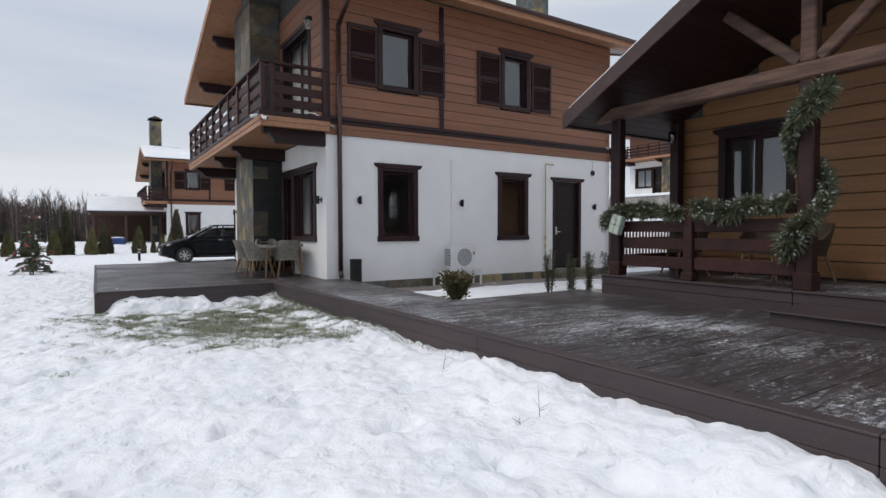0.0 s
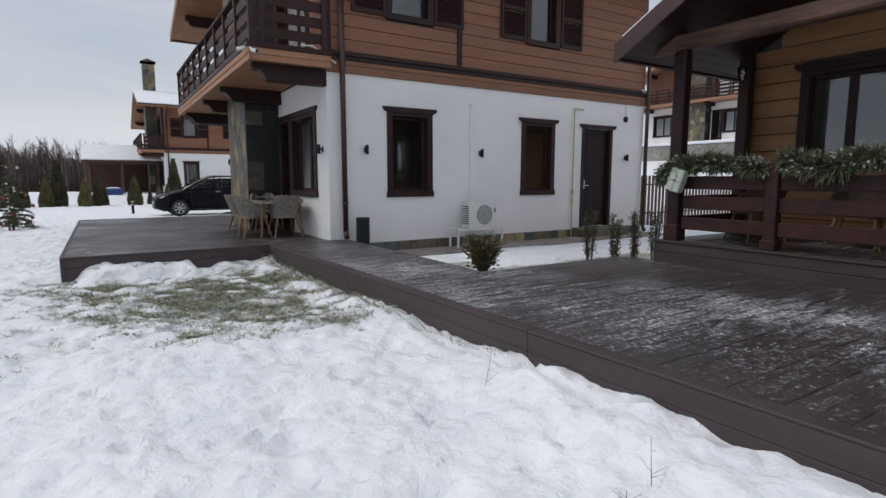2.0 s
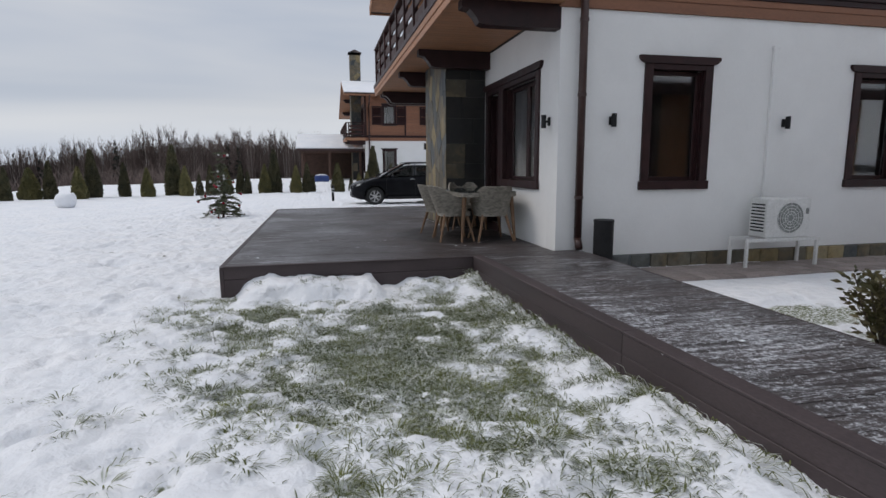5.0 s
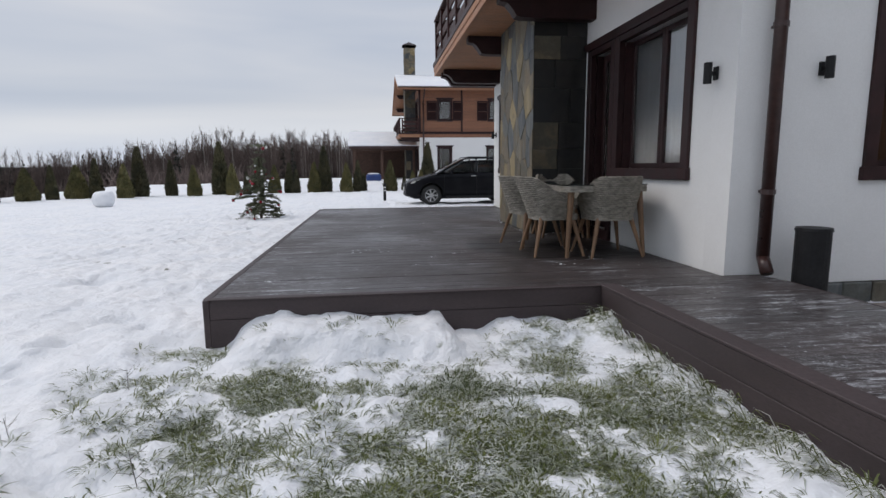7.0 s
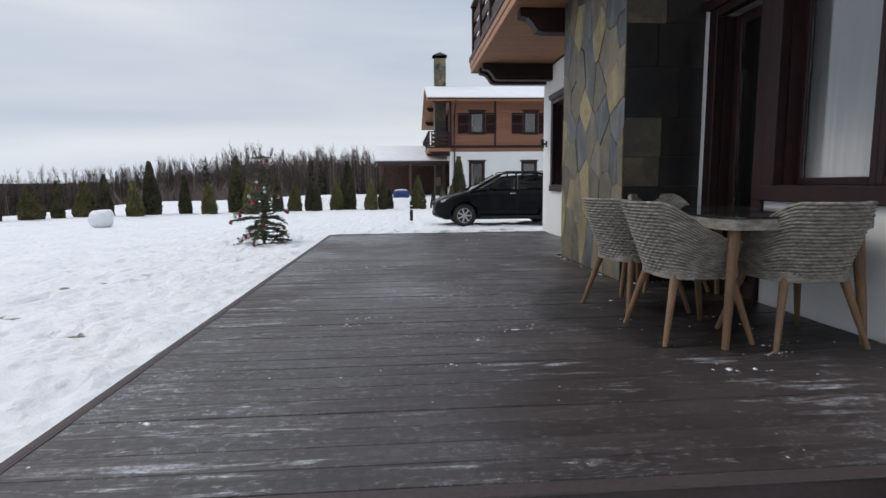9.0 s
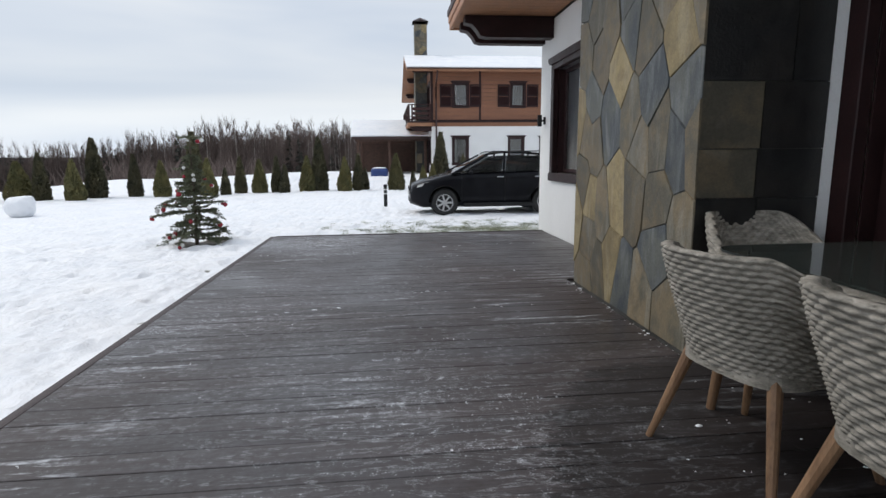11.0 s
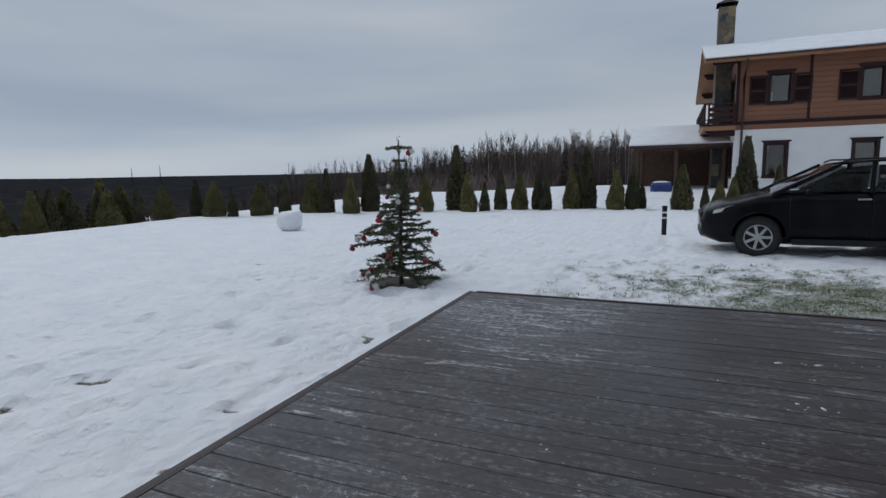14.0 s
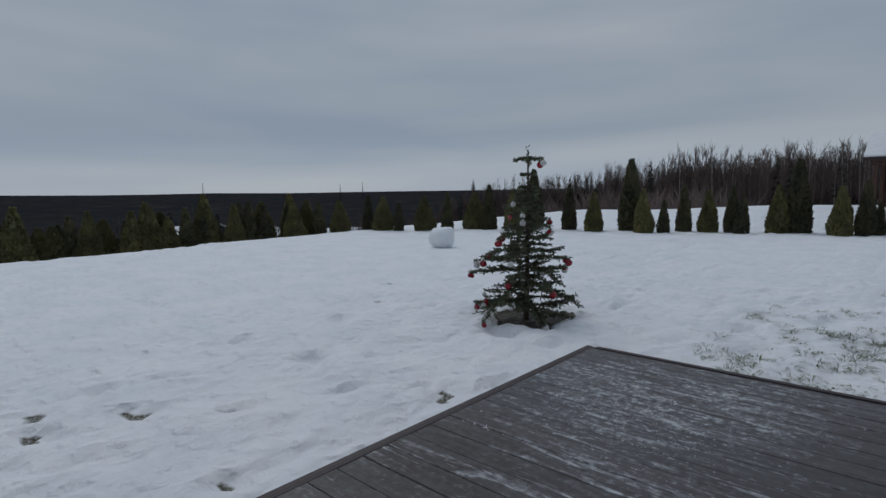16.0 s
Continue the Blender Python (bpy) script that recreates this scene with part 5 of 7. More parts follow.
# brush at the foot of the wood
rng = random.Random(3)
vs, fs = [], []
for _ in range(36000):
    x, y = (rng.uniform(-60, 30), rng.uniform(84, 95)) if _ < 7000 else (rng.uniform(-60, -10), rng.uniform(60, 86)) if _ < 10000 else (rng.uniform(-72, 34), rng.uniform(93, 126))
    a = rng.uniform(0, 6.28)
    sprays(vs, fs, (x, y, ground_z(x, y)), (math.cos(a) * 0.5, math.sin(a) * 0.5, 1), rng.uniform(1.0, 3.2) if _ < 10000 else rng.uniform(3.6, 6.8) * (0.6 + 0.4 * smooth01(-72, -56, x)), 0.05 if _ < 10000 else 0.20, rng)
tagged(new("underbrush", leafy("underbrush", vs, fs, WOODS)), "bare brown brush at the edge of the wood", "brush", kind="stuff")

# grass through the snow
rng = random.Random(5)
vs, fs = [], []
n = 0
while n < 11000:
    if rng.random() < 0.62:
        x, y = rng.uniform(-0.8, 3.02), rng.uniform(5.0, 10.62)
        w = (0.03 + 0.97 * smooth01(-0.4, 0.6, x - 0.85 + 0.38 * (y - 6.8))) * (1 - 0.75 * smooth01(2.5, 2.95, x)) * (1 - 0.75 * smooth01(10.0, 10.3, y)) * (1 - 0.55 * smooth01(9.3, 9.9, y)) * smooth01(5.8, 7.4, y) * (1 - 0.9 * smooth01(10.0, 10.3, y) * smooth01(0.0, 0.5, x) * (1 - smooth01(1.7, 2.1, x)))
    else:
        x, y = rng.uniform(0.3, 9.5), rng.uniform(19.4, 24.0)
        w = (0.2 + 0.8 * smooth01(0.6, 3.4, x)) * (1 - smooth01(22.0, 24.0, y))
    w *= 0.16 + 1.1 * smooth01(-0.1, 0.35, 0.30 * lump(x, y, 1.3, 3.3) + 0.7 * lump(x, y, 4.2, 7.0) + 0.5 * lump(x, y, 9.0, 2.0))
    n += 0.05
    if rng.random() > w:
        continue
    n += 0.95
    big = rng.uniform(0.6, 1.5)
    base = snow_z(x, y, thaw_at(x, y)) - 0.006
    for _ in range(int(18 * big)):
        a = rng.uniform(0, 6.28)
        h = rng.uniform(0.028, 0.060) * big
        flat = rng.uniform(0.6, 3.0)
        r = 0.055 * big * math.sqrt(rng.random())
        b = Vector((x + r * math.cos(a), y + r * math.sin(a), base))
        d = Vector((math.cos(a) * flat, math.sin(a) * flat, 1)).normalized()
        s = Vector((-math.sin(a), math.cos(a), 0)) * rng.uniform(0.0018, 0.0034)
        i = len(vs)
        mid = b + d * h * 0.6
        tip = b + d * h + Vector((math.cos(a), math.sin(a), -0.6)) * h * 0.5
        vs += [b - s, b + s, mid + s, mid - s, tip]
        fs += [(i, i + 1, i + 2, i + 3), (i + 3, i + 2, i + 4)]
for yy in [3.5 + 0.012 * i for i in range(600)]:
    for _ in range(2):
        x = edge_x(yy) - rng.uniform(0.0, 0.12)
        a = rng.uniform(1.6, 4.6)
        h = rng.uniform(0.04, 0.14) * smooth01(3.4, 7.0, yy)
        b = Vector((x, yy, snow_z(x, yy, thaw_at(x, yy)) - 0.005))
        d = Vector((math.cos(a) * 0.9, math.sin(a) * 0.9, 1)).normalized()
        s = Vector((-math.sin(a), math.cos(a), 0)) * 0.003
        i = len(vs)
        mid, tip = b + d * h * 0.6, b + d * h + Vector((math.cos(a), math.sin(a), -0.6)) * h * 0.5
        vs += [b - s, b + s, mid + s, mid - s, tip]
        fs += [(i, i + 1, i + 2, i + 3), (i + 3, i + 2, i + 4)]
FROSTED = surface("frosted_grass", (0.20, 0.22, 0.16), (0.58, 0.60, 0.57), 0.8, 3.0, vary=0.0, fine=12.0)
half = [f for i, f in enumerate(fs) if (i // 2) % 9 < 5]
rest = [f for i, f in enumerate(fs) if (i // 2) % 9 >= 5]
tagged(new("grass", leafy("grass", vs, half, GRASS)), "short green grass coming through thin snow", "grass", kind="stuff")
tagged(new("frosted_grass", leafy("frosted_grass", vs, rest, FROSTED)), "frosted pale blades in the thin snow", "grass", kind="stuff")

# ---- the decorated fir ----
fir = thing("christmas_tree", "small sparse fir hung with red and silver baubles", "fir tree", at=(-1.68, 21.0, 0.0))
bm = bmesh.new()
cyl(bm, (-1.68, 21.0, -0.08), (-1.66, 21.0, 1.0), 0.035, 0.02, 8)
cyl(bm, (-1.66, 21.0, 1.0), (-1.66, 21.0, 1.92), 0.02, 0.006, 8)
part("trunk", bm, BARK, fir)
rng = random.Random(12)
vs, fs = [], []
twigs = bmesh.new()
tips = []


def bough(p, a, l, droop, thick):
    p = Vector(p)
    prev = p
    n = max(4, int(l / 0.05))
    for i in range(1, n + 1):
        k = i / n
        q = p + Vector((math.cos(a), math.sin(a), 0)) * l * k + Vector((0, 0, droop * l * (k * k - 0.35 * k) * -1 + 0.06 * l * k ** 4))
        cyl(twigs, prev, q, thick * (1.1 - k) + 0.002, thick * (1.1 - k - 1 / n) + 0.002, 4, False)
        d = (q - prev).normalized()
        for _ in range(15):
            c = prev.lerp(q, rng.random())
            w = Vector((rng.uniform(-1, 1), rng.uniform(-1, 1), rng.uniform(-0.5, 1)))
            sprays(vs, fs, c, d * 0.7 + w, rng.uniform(0.03, 0.058), 0.008, rng)
        if i > 1 and l > 0.2 and rng.random() < 0.8:
            for s in (-1, 1):
                b, m = a + s * rng.uniform(0.6, 1.0), rng.uniform(0.3, 0.55) * l * (1.1 - k)
                e = q + Vector((math.cos(b), math.sin(b), rng.uniform(-0.15, 0.1))) * m
                cyl(twigs, q, e, 0.004, 0.002, 4, False)
                for _ in range(int(m / 0.0055)):
                    c = q.lerp(e, rng.random())
                    w = Vector((rng.uniform(-1, 1), rng.uniform(-1, 1), rng.uniform(-0.5, 1)))
                    sprays(vs, fs, c, (e - q).normalized() * 0.7 + w, rng.uniform(0.03, 0.058), 0.008, rng)
                if rng.random() < 0.4:
                    tips.append(e)
        prev = q
    tips.append(prev)


for i in range(78):
    z = 0.06 + 1.42 * (i / 78) ** 0.95
    r = min(0.48 + 0.6 * z, 0.64, 0.80 - 0.44 * z) * rng.choice((0.45, 0.65, 0.95, 1.15)) * rng.uniform(0.85, 1.12)
    bough((-1.67, 21.0, z), i * 2.4 + rng.uniform(-0.35, 0.35), r, rng.uniform(-0.25, 0.75) * (1.05 - 0.5 * z), 0.008)
for z, r, n in ((1.50, 0.10, 3), (1.64, 0.08, 2), (1.82, 0.17, 6)):
    for i in range(n):
        bough((-1.66, 21.0, z), i * 6.283 / n + rng.uniform(-0.3, 0.3), r * rng.uniform(0.8, 1.15), rng.uniform(-0.1, 0.3), 0.006)
for _ in range(60):
    sprays(vs, fs, (-1.66, 21.0, rng.uniform(1.3, 1.95)), (rng.uniform(-1, 1), rng.uniform(-1, 1), 0.8), 0.045, 0.006, rng)
part("bough", twigs, BARK, fir)
sh = leafy("needles", [Vector(v) - fir.location for v in vs], fs, NEEDLE)
shared("needles", sh, fir, (0, 0, 0))
rng.shuffle(tips)
tips.sort(key=lambda q: -math.hypot(q.x + 1.67, q.y - 21.0) / (0.68 - 0.29 * q.z) + rng.uniform(0, 0.8))
bm = bmesh.new()
ball(bm, (0, 0, -0.045), 0.033, 12, 8)
cyl(bm, (0, 0, -0.016), (0, 0, -0.006), 0.009, None, 8)
balls = [mesh_of(bm.copy(), "bauble", m, True) for m in (RED, SILVER)]
bm.free()
for i, q in enumerate(tips[:48]):
    s = rng.choice((0.8, 0.9, 1.05, 1.2))
    b = thing("bauble", "shiny red bauble hung on the fir" if i % 2 else "silvery white bauble hung on the fir", "bauble", "baubles on the fir", at=q)
    shared("globe", balls[0 if i % 2 else 1], b, (0, 0, 0), scale=(s, s, s))
    bm = bmesh.new()
    cyl(bm, q, q + Vector((0, 0, -0.014)), 0.003, None, 5)
    part("hook", bm, SILVER, b)

# ---- shrubs in the bed by the house ----
def spiky_shrub(name, label, at, height, radius, n, mat, seed, stems=5, length=0.09):
    rng = random.Random(seed)
    ob = thing(name, label, "shrub", at=at)
    bm = bmesh.new()
    vs, fs = [], []
    for i in range(stems):
        a = rng.uniform(0, 6.28)
        top = Vector(at) + Vector((math.cos(a) * radius * rng.uniform(0.2, 0.9), math.sin(a) * radius * rng.uniform(0.2, 0.9), height * rng.uniform(0.75, 1)))
        foot = Vector(at) + Vector((math.cos(a) * 0.03, math.sin(a) * 0.03, -0.06))
        cyl(bm, foot, top, 0.011, 0.004, 5)
        for _ in range(n // stems):
            k = rng.uniform(0.22, 1)
            c = foot.lerp(top, k)
            b = rng.uniform(0, 6.28)
            d = Vector((math.cos(b), math.sin(b), rng.uniform(0.1, 1.2)))
            off = d.normalized() * rng.uniform(0, 0.38 * radius)
            sprays(vs, fs, c + off - Vector(at), d, length * rng.uniform(0.6, 1.2), length * 0.2, rng)
    part("stems", bm, BARK, ob)
    shared("foliage", leafy("foliage", vs, fs, mat), ob, (0, 0, 0))
    return ob


spiky_shrub("juniper_bush", "low green and reddish juniper at the edge of the deck", (4.84, 7.12, 0.17), 0.48, 0.30, 1300, JUNIPER, 31, 24, 0.075)
for i, (x, y, h) in enumerate(((6.72, 6.95, 0.82), (7.06, 6.75, 0.78), (7.42, 6.68, 0.86), (7.95, 6.72, 0.85))):
    spiky_shrub("thin_shrub", "thin leafy evergreen shrub planted beside the porch", (x, y, 0.15), h, 0.13, 900, SHRUB, 40 + i, 6, 0.040)

# ---- terrace furniture ----
def wicker_chair(name="armchair", label="grey woven wicker armchair on splayed wooden legs"):
    """A tub chair that faces +y, its feet at z = 0."""
    ch = thing(name, label, "chair", "wicker chairs round the terrace table")
    nu, nv = 196, 132
    for side in ("shell",):
        vs, fs = [], []
        for layer in (0, 1):
            for j in range(nv + 1):
                v = j / nv
                for i in range(nu + 1):
                    th = -2.25 + 4.5 * i / nu
                    back = smooth01(1.95, 0.75, abs(th)) if abs(th) > 0.75 else 1.0
                    top = 0.595 + 0.225 * back
                    z = 0.375 + (top - 0.375) * v
                    rx, ry = 0.230 + 0.070 * v - 0.03 * v ** 6 * back, 0.215 + v * (0.045 + 0.130 * back)
                    row = j // 6
                    weave = 0.0045 * math.sin(i * math.pi / 3.5 + row * math.pi)
                    strand = 0.010 * math.sin(math.pi * (j % 6) / 6)
                    o = (weave + strand) if layer == 0 else -0.026 - weave
                    cx, sx = math.cos(th), math.sin(th)
                    px = math.copysign(abs(sx) ** 0.8, sx) * (rx + o)
                    py = -math.copysign(abs(cx) ** 0.8, cx) * (ry + o)
                    vs.append((px, py, z))
        m = (nu + 1) * (nv + 1)
        for layer in (0, 1):
            for j in range(nv):
                for i in range(nu):
                    a = layer * m + j * (nu + 1) + i
                    q = (a, a + 1, a + nu + 2, a + nu + 1)
                    fs.append(q if layer == 0 else q[::-1])
        for i in range(nu):
            a = nv * (nu + 1) + i
            fs.append((a, a + 1, a + 1 + m, a + m))
            fs.append((i + 1, i, i + m, i + 1 + m))
        for i in (0, nu):
            for j in range(nv):
                a = j * (nu + 1) + i
                q = (a, a + m, a + m + nu + 1, a + nu + 1)
                fs.append(q if i else q[::-1])
        me = bpy.data.meshes.new("backrest")
        me.from_pydata(vs, [], fs)
        me.materials.append(WICKER)
        me.shade_smooth()
        shared("backrest", me, ch, (0, 0, 0))
    bm = bmesh.new()
    pts = [(0.235 * math.copysign(abs(math.cos(a)) ** 0.6, math.cos(a)), 0.24 * math.copysign(abs(math.sin(a)) ** 0.6, math.sin(a)) + 0.01) for a in [6.2832 * i / 28 for i in range(28)]]
    prism(bm, pts, "z", 0.375, 0.43)
    part("seat", bm, WICKER, ch)
    for sx in (-1, 1):
        for sy in (-1, 1):
            bm = bmesh.new()
            cyl(bm, (sx * 0.275, sy * 0.26, 0.0), (sx * 0.175, sy * 0.165, 0.40), 0.014, 0.025, 10)
            part("leg", bm, TEAK, ch, smooth=False)
    return ch


chair = wicker_chair()
spots = [(3.59, 12.11, 2), (3.05, 12.29, -90), (3.03, 12.98, -76), (3.62, 13.72, 178)]
chair.matrix_basis = pose(spots[0][0], spots[0][1], DECK_Z, 0, 0, spots[0][2])
chairs = [chair] + [copy_thing(chair, pose(x, y, DECK_Z, 0, 0, a)) for x, y, a in spots[1:]]
porch_chairs = [copy_thing(chair, pose(x, y, PZ, 0, 0, a)) for x, y, a in ((8.0, 5.2, 60), (8.2, 4.1, 100), (8.1, 3.5, 80))]
brown = {}
for c in porch_chairs:
    for o in c.children:
        if o.data.materials[0] == WICKER:
            if o.data not in brown:
                brown[o.data] = o.data.copy()
                brown[o.data].materials[0] = WICKER_BROWN
            o.data = brown[o.data]
    tagged(c, "brown wicker armchair on the porch behind the railing", group="wicker chairs on the porch")


def table_glass(t, p, n, l):
    p.inputs["Base Color"].default_value = (0.05, 0.06, 0.055, 1)
    p.inputs["Roughness"].default_value = 0.05
    p.inputs["Transmission Weight"].default_value = 0.5
    bump(n, l, p, fbm(n, l, coords(n, l), 40.0, 2.0), 0.03, 0.002)


TABLE_GLASS = material("table_glass", table_glass)
table = thing("dining_table", "glass-topped wicker table on wooden legs on the terrace", "table", at=(3.5, 12.85, DECK_Z))
TX0, TX1, TY0, TY1 = 3.06, 3.96, 11.90, 13.42


def rounded(x0, x1, y0, y1, r, n=5):
    out = []
    for cx, cy, a0 in ((x1 - r, y1 - r, 0), (x0 + r, y1 - r, 90), (x0 + r, y0 + r, 180), (x1 - r, y0 + r, 270)):
        out += [(cx + r * math.cos(radians(a0 + 90 * i / n)), cy + r * math.sin(radians(a0 + 90 * i / n))) for i in range(n + 1)]
    return out


bm = bmesh.new()
prism(bm, rounded(TX0, TX1, TY0, TY1, 0.12), "z", 1.030, 1.038)
part("glass_top", bm, TABLE_GLASS, table)
bm = bmesh.new()
prism(bm, rounded(TX0 + 0.005, TX1 - 0.005, TY0 + 0.005, TY1 - 0.005, 0.115), "z", 0.965, 1.026)
part("wicker_rim", bm, WICKER, table)
for x, y, sx, sy in ((TX0 + 0.09, TY0 + 0.09, -1, -1), (TX1 - 0.09, TY0 + 0.09, 1, -1), (TX0 + 0.09, TY1 - 0.09, -1, 1), (TX1 - 0.09, TY1 - 0.09, 1, 1)):
    bm = bmesh.new()
    cyl(bm, (x + sx * 0.05, y + sy * 0.05, DECK_Z), (x, y, 0.97), 0.019, 0.034, 12)
    part("leg", bm, TEAK, table)

# ---- fittings on the house ----
def wall_lamp(x, y, z, axis):
    lamp = thing("wall_lamp", "black cylindrical up-and-down lamp on the white wall", "lamp", "wall lamps on the house", at=(x, y, z))
    dx, dy = (-0.085, 0) if axis == "x" else (0, -0.085)
    bm = bmesh.new()
    cyl(bm, (x + dx, y + dy, z - 0.085), (x + dx, y + dy, z + 0.085), 0.034, None, 14)
    part("shade", bm, BLACK, lamp)
    bm = bmesh.new()
    if axis == "x":
        box(bm, x - 0.02, x, y - 0.03, y + 0.03, z - 0.055, z + 0.055, 0.004)
        box(bm, x - 0.06, x - 0.02, y - 0.012, y + 0.012, z - 0.015, z + 0.015)
    else:
        box(bm, x - 0.03, x + 0.03, y - 0.02, y, z - 0.055, z + 0.055, 0.004)
        box(bm, x - 0.012, x + 0.012, y - 0.06, y - 0.02, z - 0.015, z + 0.015)
    part("bracket", bm, BLACK, lamp)


for x in (4.84, 7.54, 12.25):
    wall_lamp(x, AY, 1.99, "y")
wall_lamp(AX, 11.17, 1.99, "x")
wall_lamp(AX, 19.46, 1.97, "x")

SILVER_GREY = surface("grey_grille", (0.16, 0.17, 0.165), (0.24, 0.25, 0.24), 0.6, 5.0)
ac = thing("air_conditioner", "white outdoor unit with a round grille on a stand", "air conditioner", at=(7.2, 10.5, 0.42))
bm = bmesh.new()
box(bm, 6.95, 7.66, 10.42, 10.74, 0.42, 0.96, 0.015)
part("casing", bm, WHITE, ac)
bm = bmesh.new()
for r in (0.21, 0.17, 0.13, 0.09, 0.05):
    k = 28
    ring = [(7.32 + r * math.cos(6.2832 * i / k), 10.41, 0.69 + r * math.sin(6.2832 * i / k)) for i in range(k + 1)]
    for a, b in zip(ring, ring[1:]):
        cyl(bm, a, b, 0.004, None, 4, False)
for i in range(12):
    a = 6.2832 * i / 12
    cyl(bm, (7.32 + 0.05 * math.cos(a), 10.408, 0.69 + 0.05 * math.sin(a)), (7.32 + 0.21 * math.cos(a), 10.408, 0.69 + 0.21 * math.sin(a)), 0.003, None, 4, False)
part("fan_grille", bm, WHITE, ac)
bm = bmesh.new()
cyl(bm, (7.32, 10.417, 0.69), (7.32, 10.412, 0.69), 0.21, None, 28)
part("fan_recess", bm, SILVER_GREY, ac, "grey fan opening")
for i in range(9):
    slab("vent_slot", BLACK, ac, 6.946, 6.952, 10.47, 10.70, 0.50 + 0.045 * i, 0.52 + 0.045 * i, 0)
slab("badge", SILVER_GREY, ac, 7.57, 7.62, 10.415, 10.422, 0.74, 0.82, 0.002)
stand = thing("unit_stand", "white painted steel stand under the outdoor unit", "stand", at=(7.2, 10.5, 0))
for y in (10.42, 10.72):
    slab("rail", WHITE, stand, 6.64, 7.84, y - 0.02, y + 0.02, 0.37, 0.417, 0.004)
    for x in (6.66, 7.80):
        slab("leg", WHITE, stand, x - 0.02, x + 0.02, y - 0.02, y + 0.02, -0.03, 0.37, 0.004)
bm = bmesh.new()
box(bm, 7.26, 7.34, AY - 0.05, AY - 0.001, 0.9, 3.0, 0.006)
box(bm, 7.25, 7.35, AY - 0.055, AY - 0.001, 2.98, 3.02, 0.004)
tagged(part("cable_duct", bm, STUCCO), "white plastic duct up the wall from the outdoor unit", "duct")
bm = bmesh.new()
tube(bm, [(10.32, AY - 0.05, -0.03), (10.32, AY - 0.05, 3.12), (10.62, AY - 0.05, 3.12), (10.62, AY + 0.02, 3.12)], 0.014, 8)
gas = tagged(part("gas_pipe", bm, YELLOW), "yellow gas pipe up the white wall", "pipe")
for z in (0.9, 1.12):
    bm = bmesh.new()
    cyl(bm, (10.32, AY - 0.05, z - 0.05), (10.32, AY - 0.05, z + 0.05), 0.032, None, 10)
    part("valve", bm, YELLOW, gas)
bm = bmesh.new()
cyl(bm, (12.22, AY - 0.03, 2.98), (12.22, AY - 0.001, 2.98), 0.075, None, 16)
vent = tagged(part("wall_vent", bm, BLACK), "round black vent under a thin conduit", "vent")
bm = bmesh.new()
cyl(bm, (12.22, AY - 0.015, 3.05), (12.22, AY - 0.015, 3.36), 0.012, None, 6)
part("conduit", bm, WHITE, vent)
bin_ = thing("litter_bin", "black cylindrical bin standing at the corner of the house", "bin", at=(4.62, 10.58, 0.0))
bm = bmesh.new()
cyl(bm, (4.62, 10.58, -0.03), (4.62, 10.58, 0.70), 0.125, None, 24)
part("body", bm, BLACK, bin_)
bm = bmesh.new()
cyl(bm, (4.62, 10.58, 0.70), (4.62, 10.58, 0.725), 0.133, 0.127, 24)
part("rim", bm, BLACK, bin_)


def spy_camera(x, y, z, dx, dy):
    cam_ = thing("security_camera", "small white security camera", "camera", "security cameras on the house", at=(x, y, z))
    bm = bmesh.new()
    cyl(bm, (x, y, z), (x + dx, y + dy, z - 0.03), 0.03, 0.034, 12)
    part("housing", bm, WHITE, cam_)
    bm = bmesh.new()
    cyl(bm, (x + dx * 0.99, y + dy * 0.99, z - 0.0297), (x + dx * 1.05, y + dy * 1.05, z - 0.032), 0.026, None, 12)
    part("lens", bm, BLACK, cam_)
    bm = bmesh.new()
    cyl(bm, (x - dx * 0.4, y - dy * 0.4, z + 0.05), (x, y, z), 0.02, None, 8)
    part("mount", bm, WHITE, cam_)


spy_camera(2.74, 10.58, 3.50, 0.05, -0.11)
spy_camera(2.66, 10.75, 3.56, -0.12, 0.03)
spy_camera(12.72, AY - 0.12, 3.72, -0.04, -0.12)
bm = bmesh.new()
tube(bm, [(3.55, 10.60, 3.69), (3.75, 10.58, 3.69), (3.95, 10.68, 3.64), (4.25, 10.80, 3.50)], 0.012, 6)
tagged(part("cable", bm, WHITE), "white cable along the balcony edge", "cable")
lantern = thing("balcony_lantern", "black post lantern on the balcony", "lantern", at=(3.72, 10.82, 3.66))
bm = bmesh.new()
cyl(bm, (3.72, 10.82, 3.62), (3.72, 10.82, 5.42), 0.016, None, 8)
part("pole", bm, BLACK, lantern)
bm = bmesh.new()
cyl(bm, (3.72, 10.82, 5.42), (3.72, 10.82, 5.60), 0.045, 0.075, 6)
part("glass_shade", bm, GLASS, lantern)
bm = bmesh.new()
cyl(bm, (3.72, 10.82, 5.60), (3.72, 10.82, 5.70), 0.10, 0.02, 6)
part("cap", bm, BLACK, lantern)

# paved strip along the house
path = thing("paved_path", "worn pinkish paving along the foot of the house", "paving", kind="structure")
rng = random.Random(8)
bm = bmesh.new()
box(bm, 0, 0.194, 0, 0.194, -0.05, 0.0, 0.006)
pv = mesh_of(bm, "paver", PAVER)
for i in range(42):
    for j in range(4):
        shared("paver", pv, path, (4.5 + 0.2 * i, 9.98 + 0.2 * j, 0.028 + rng.uniform(-0.004, 0.004)))

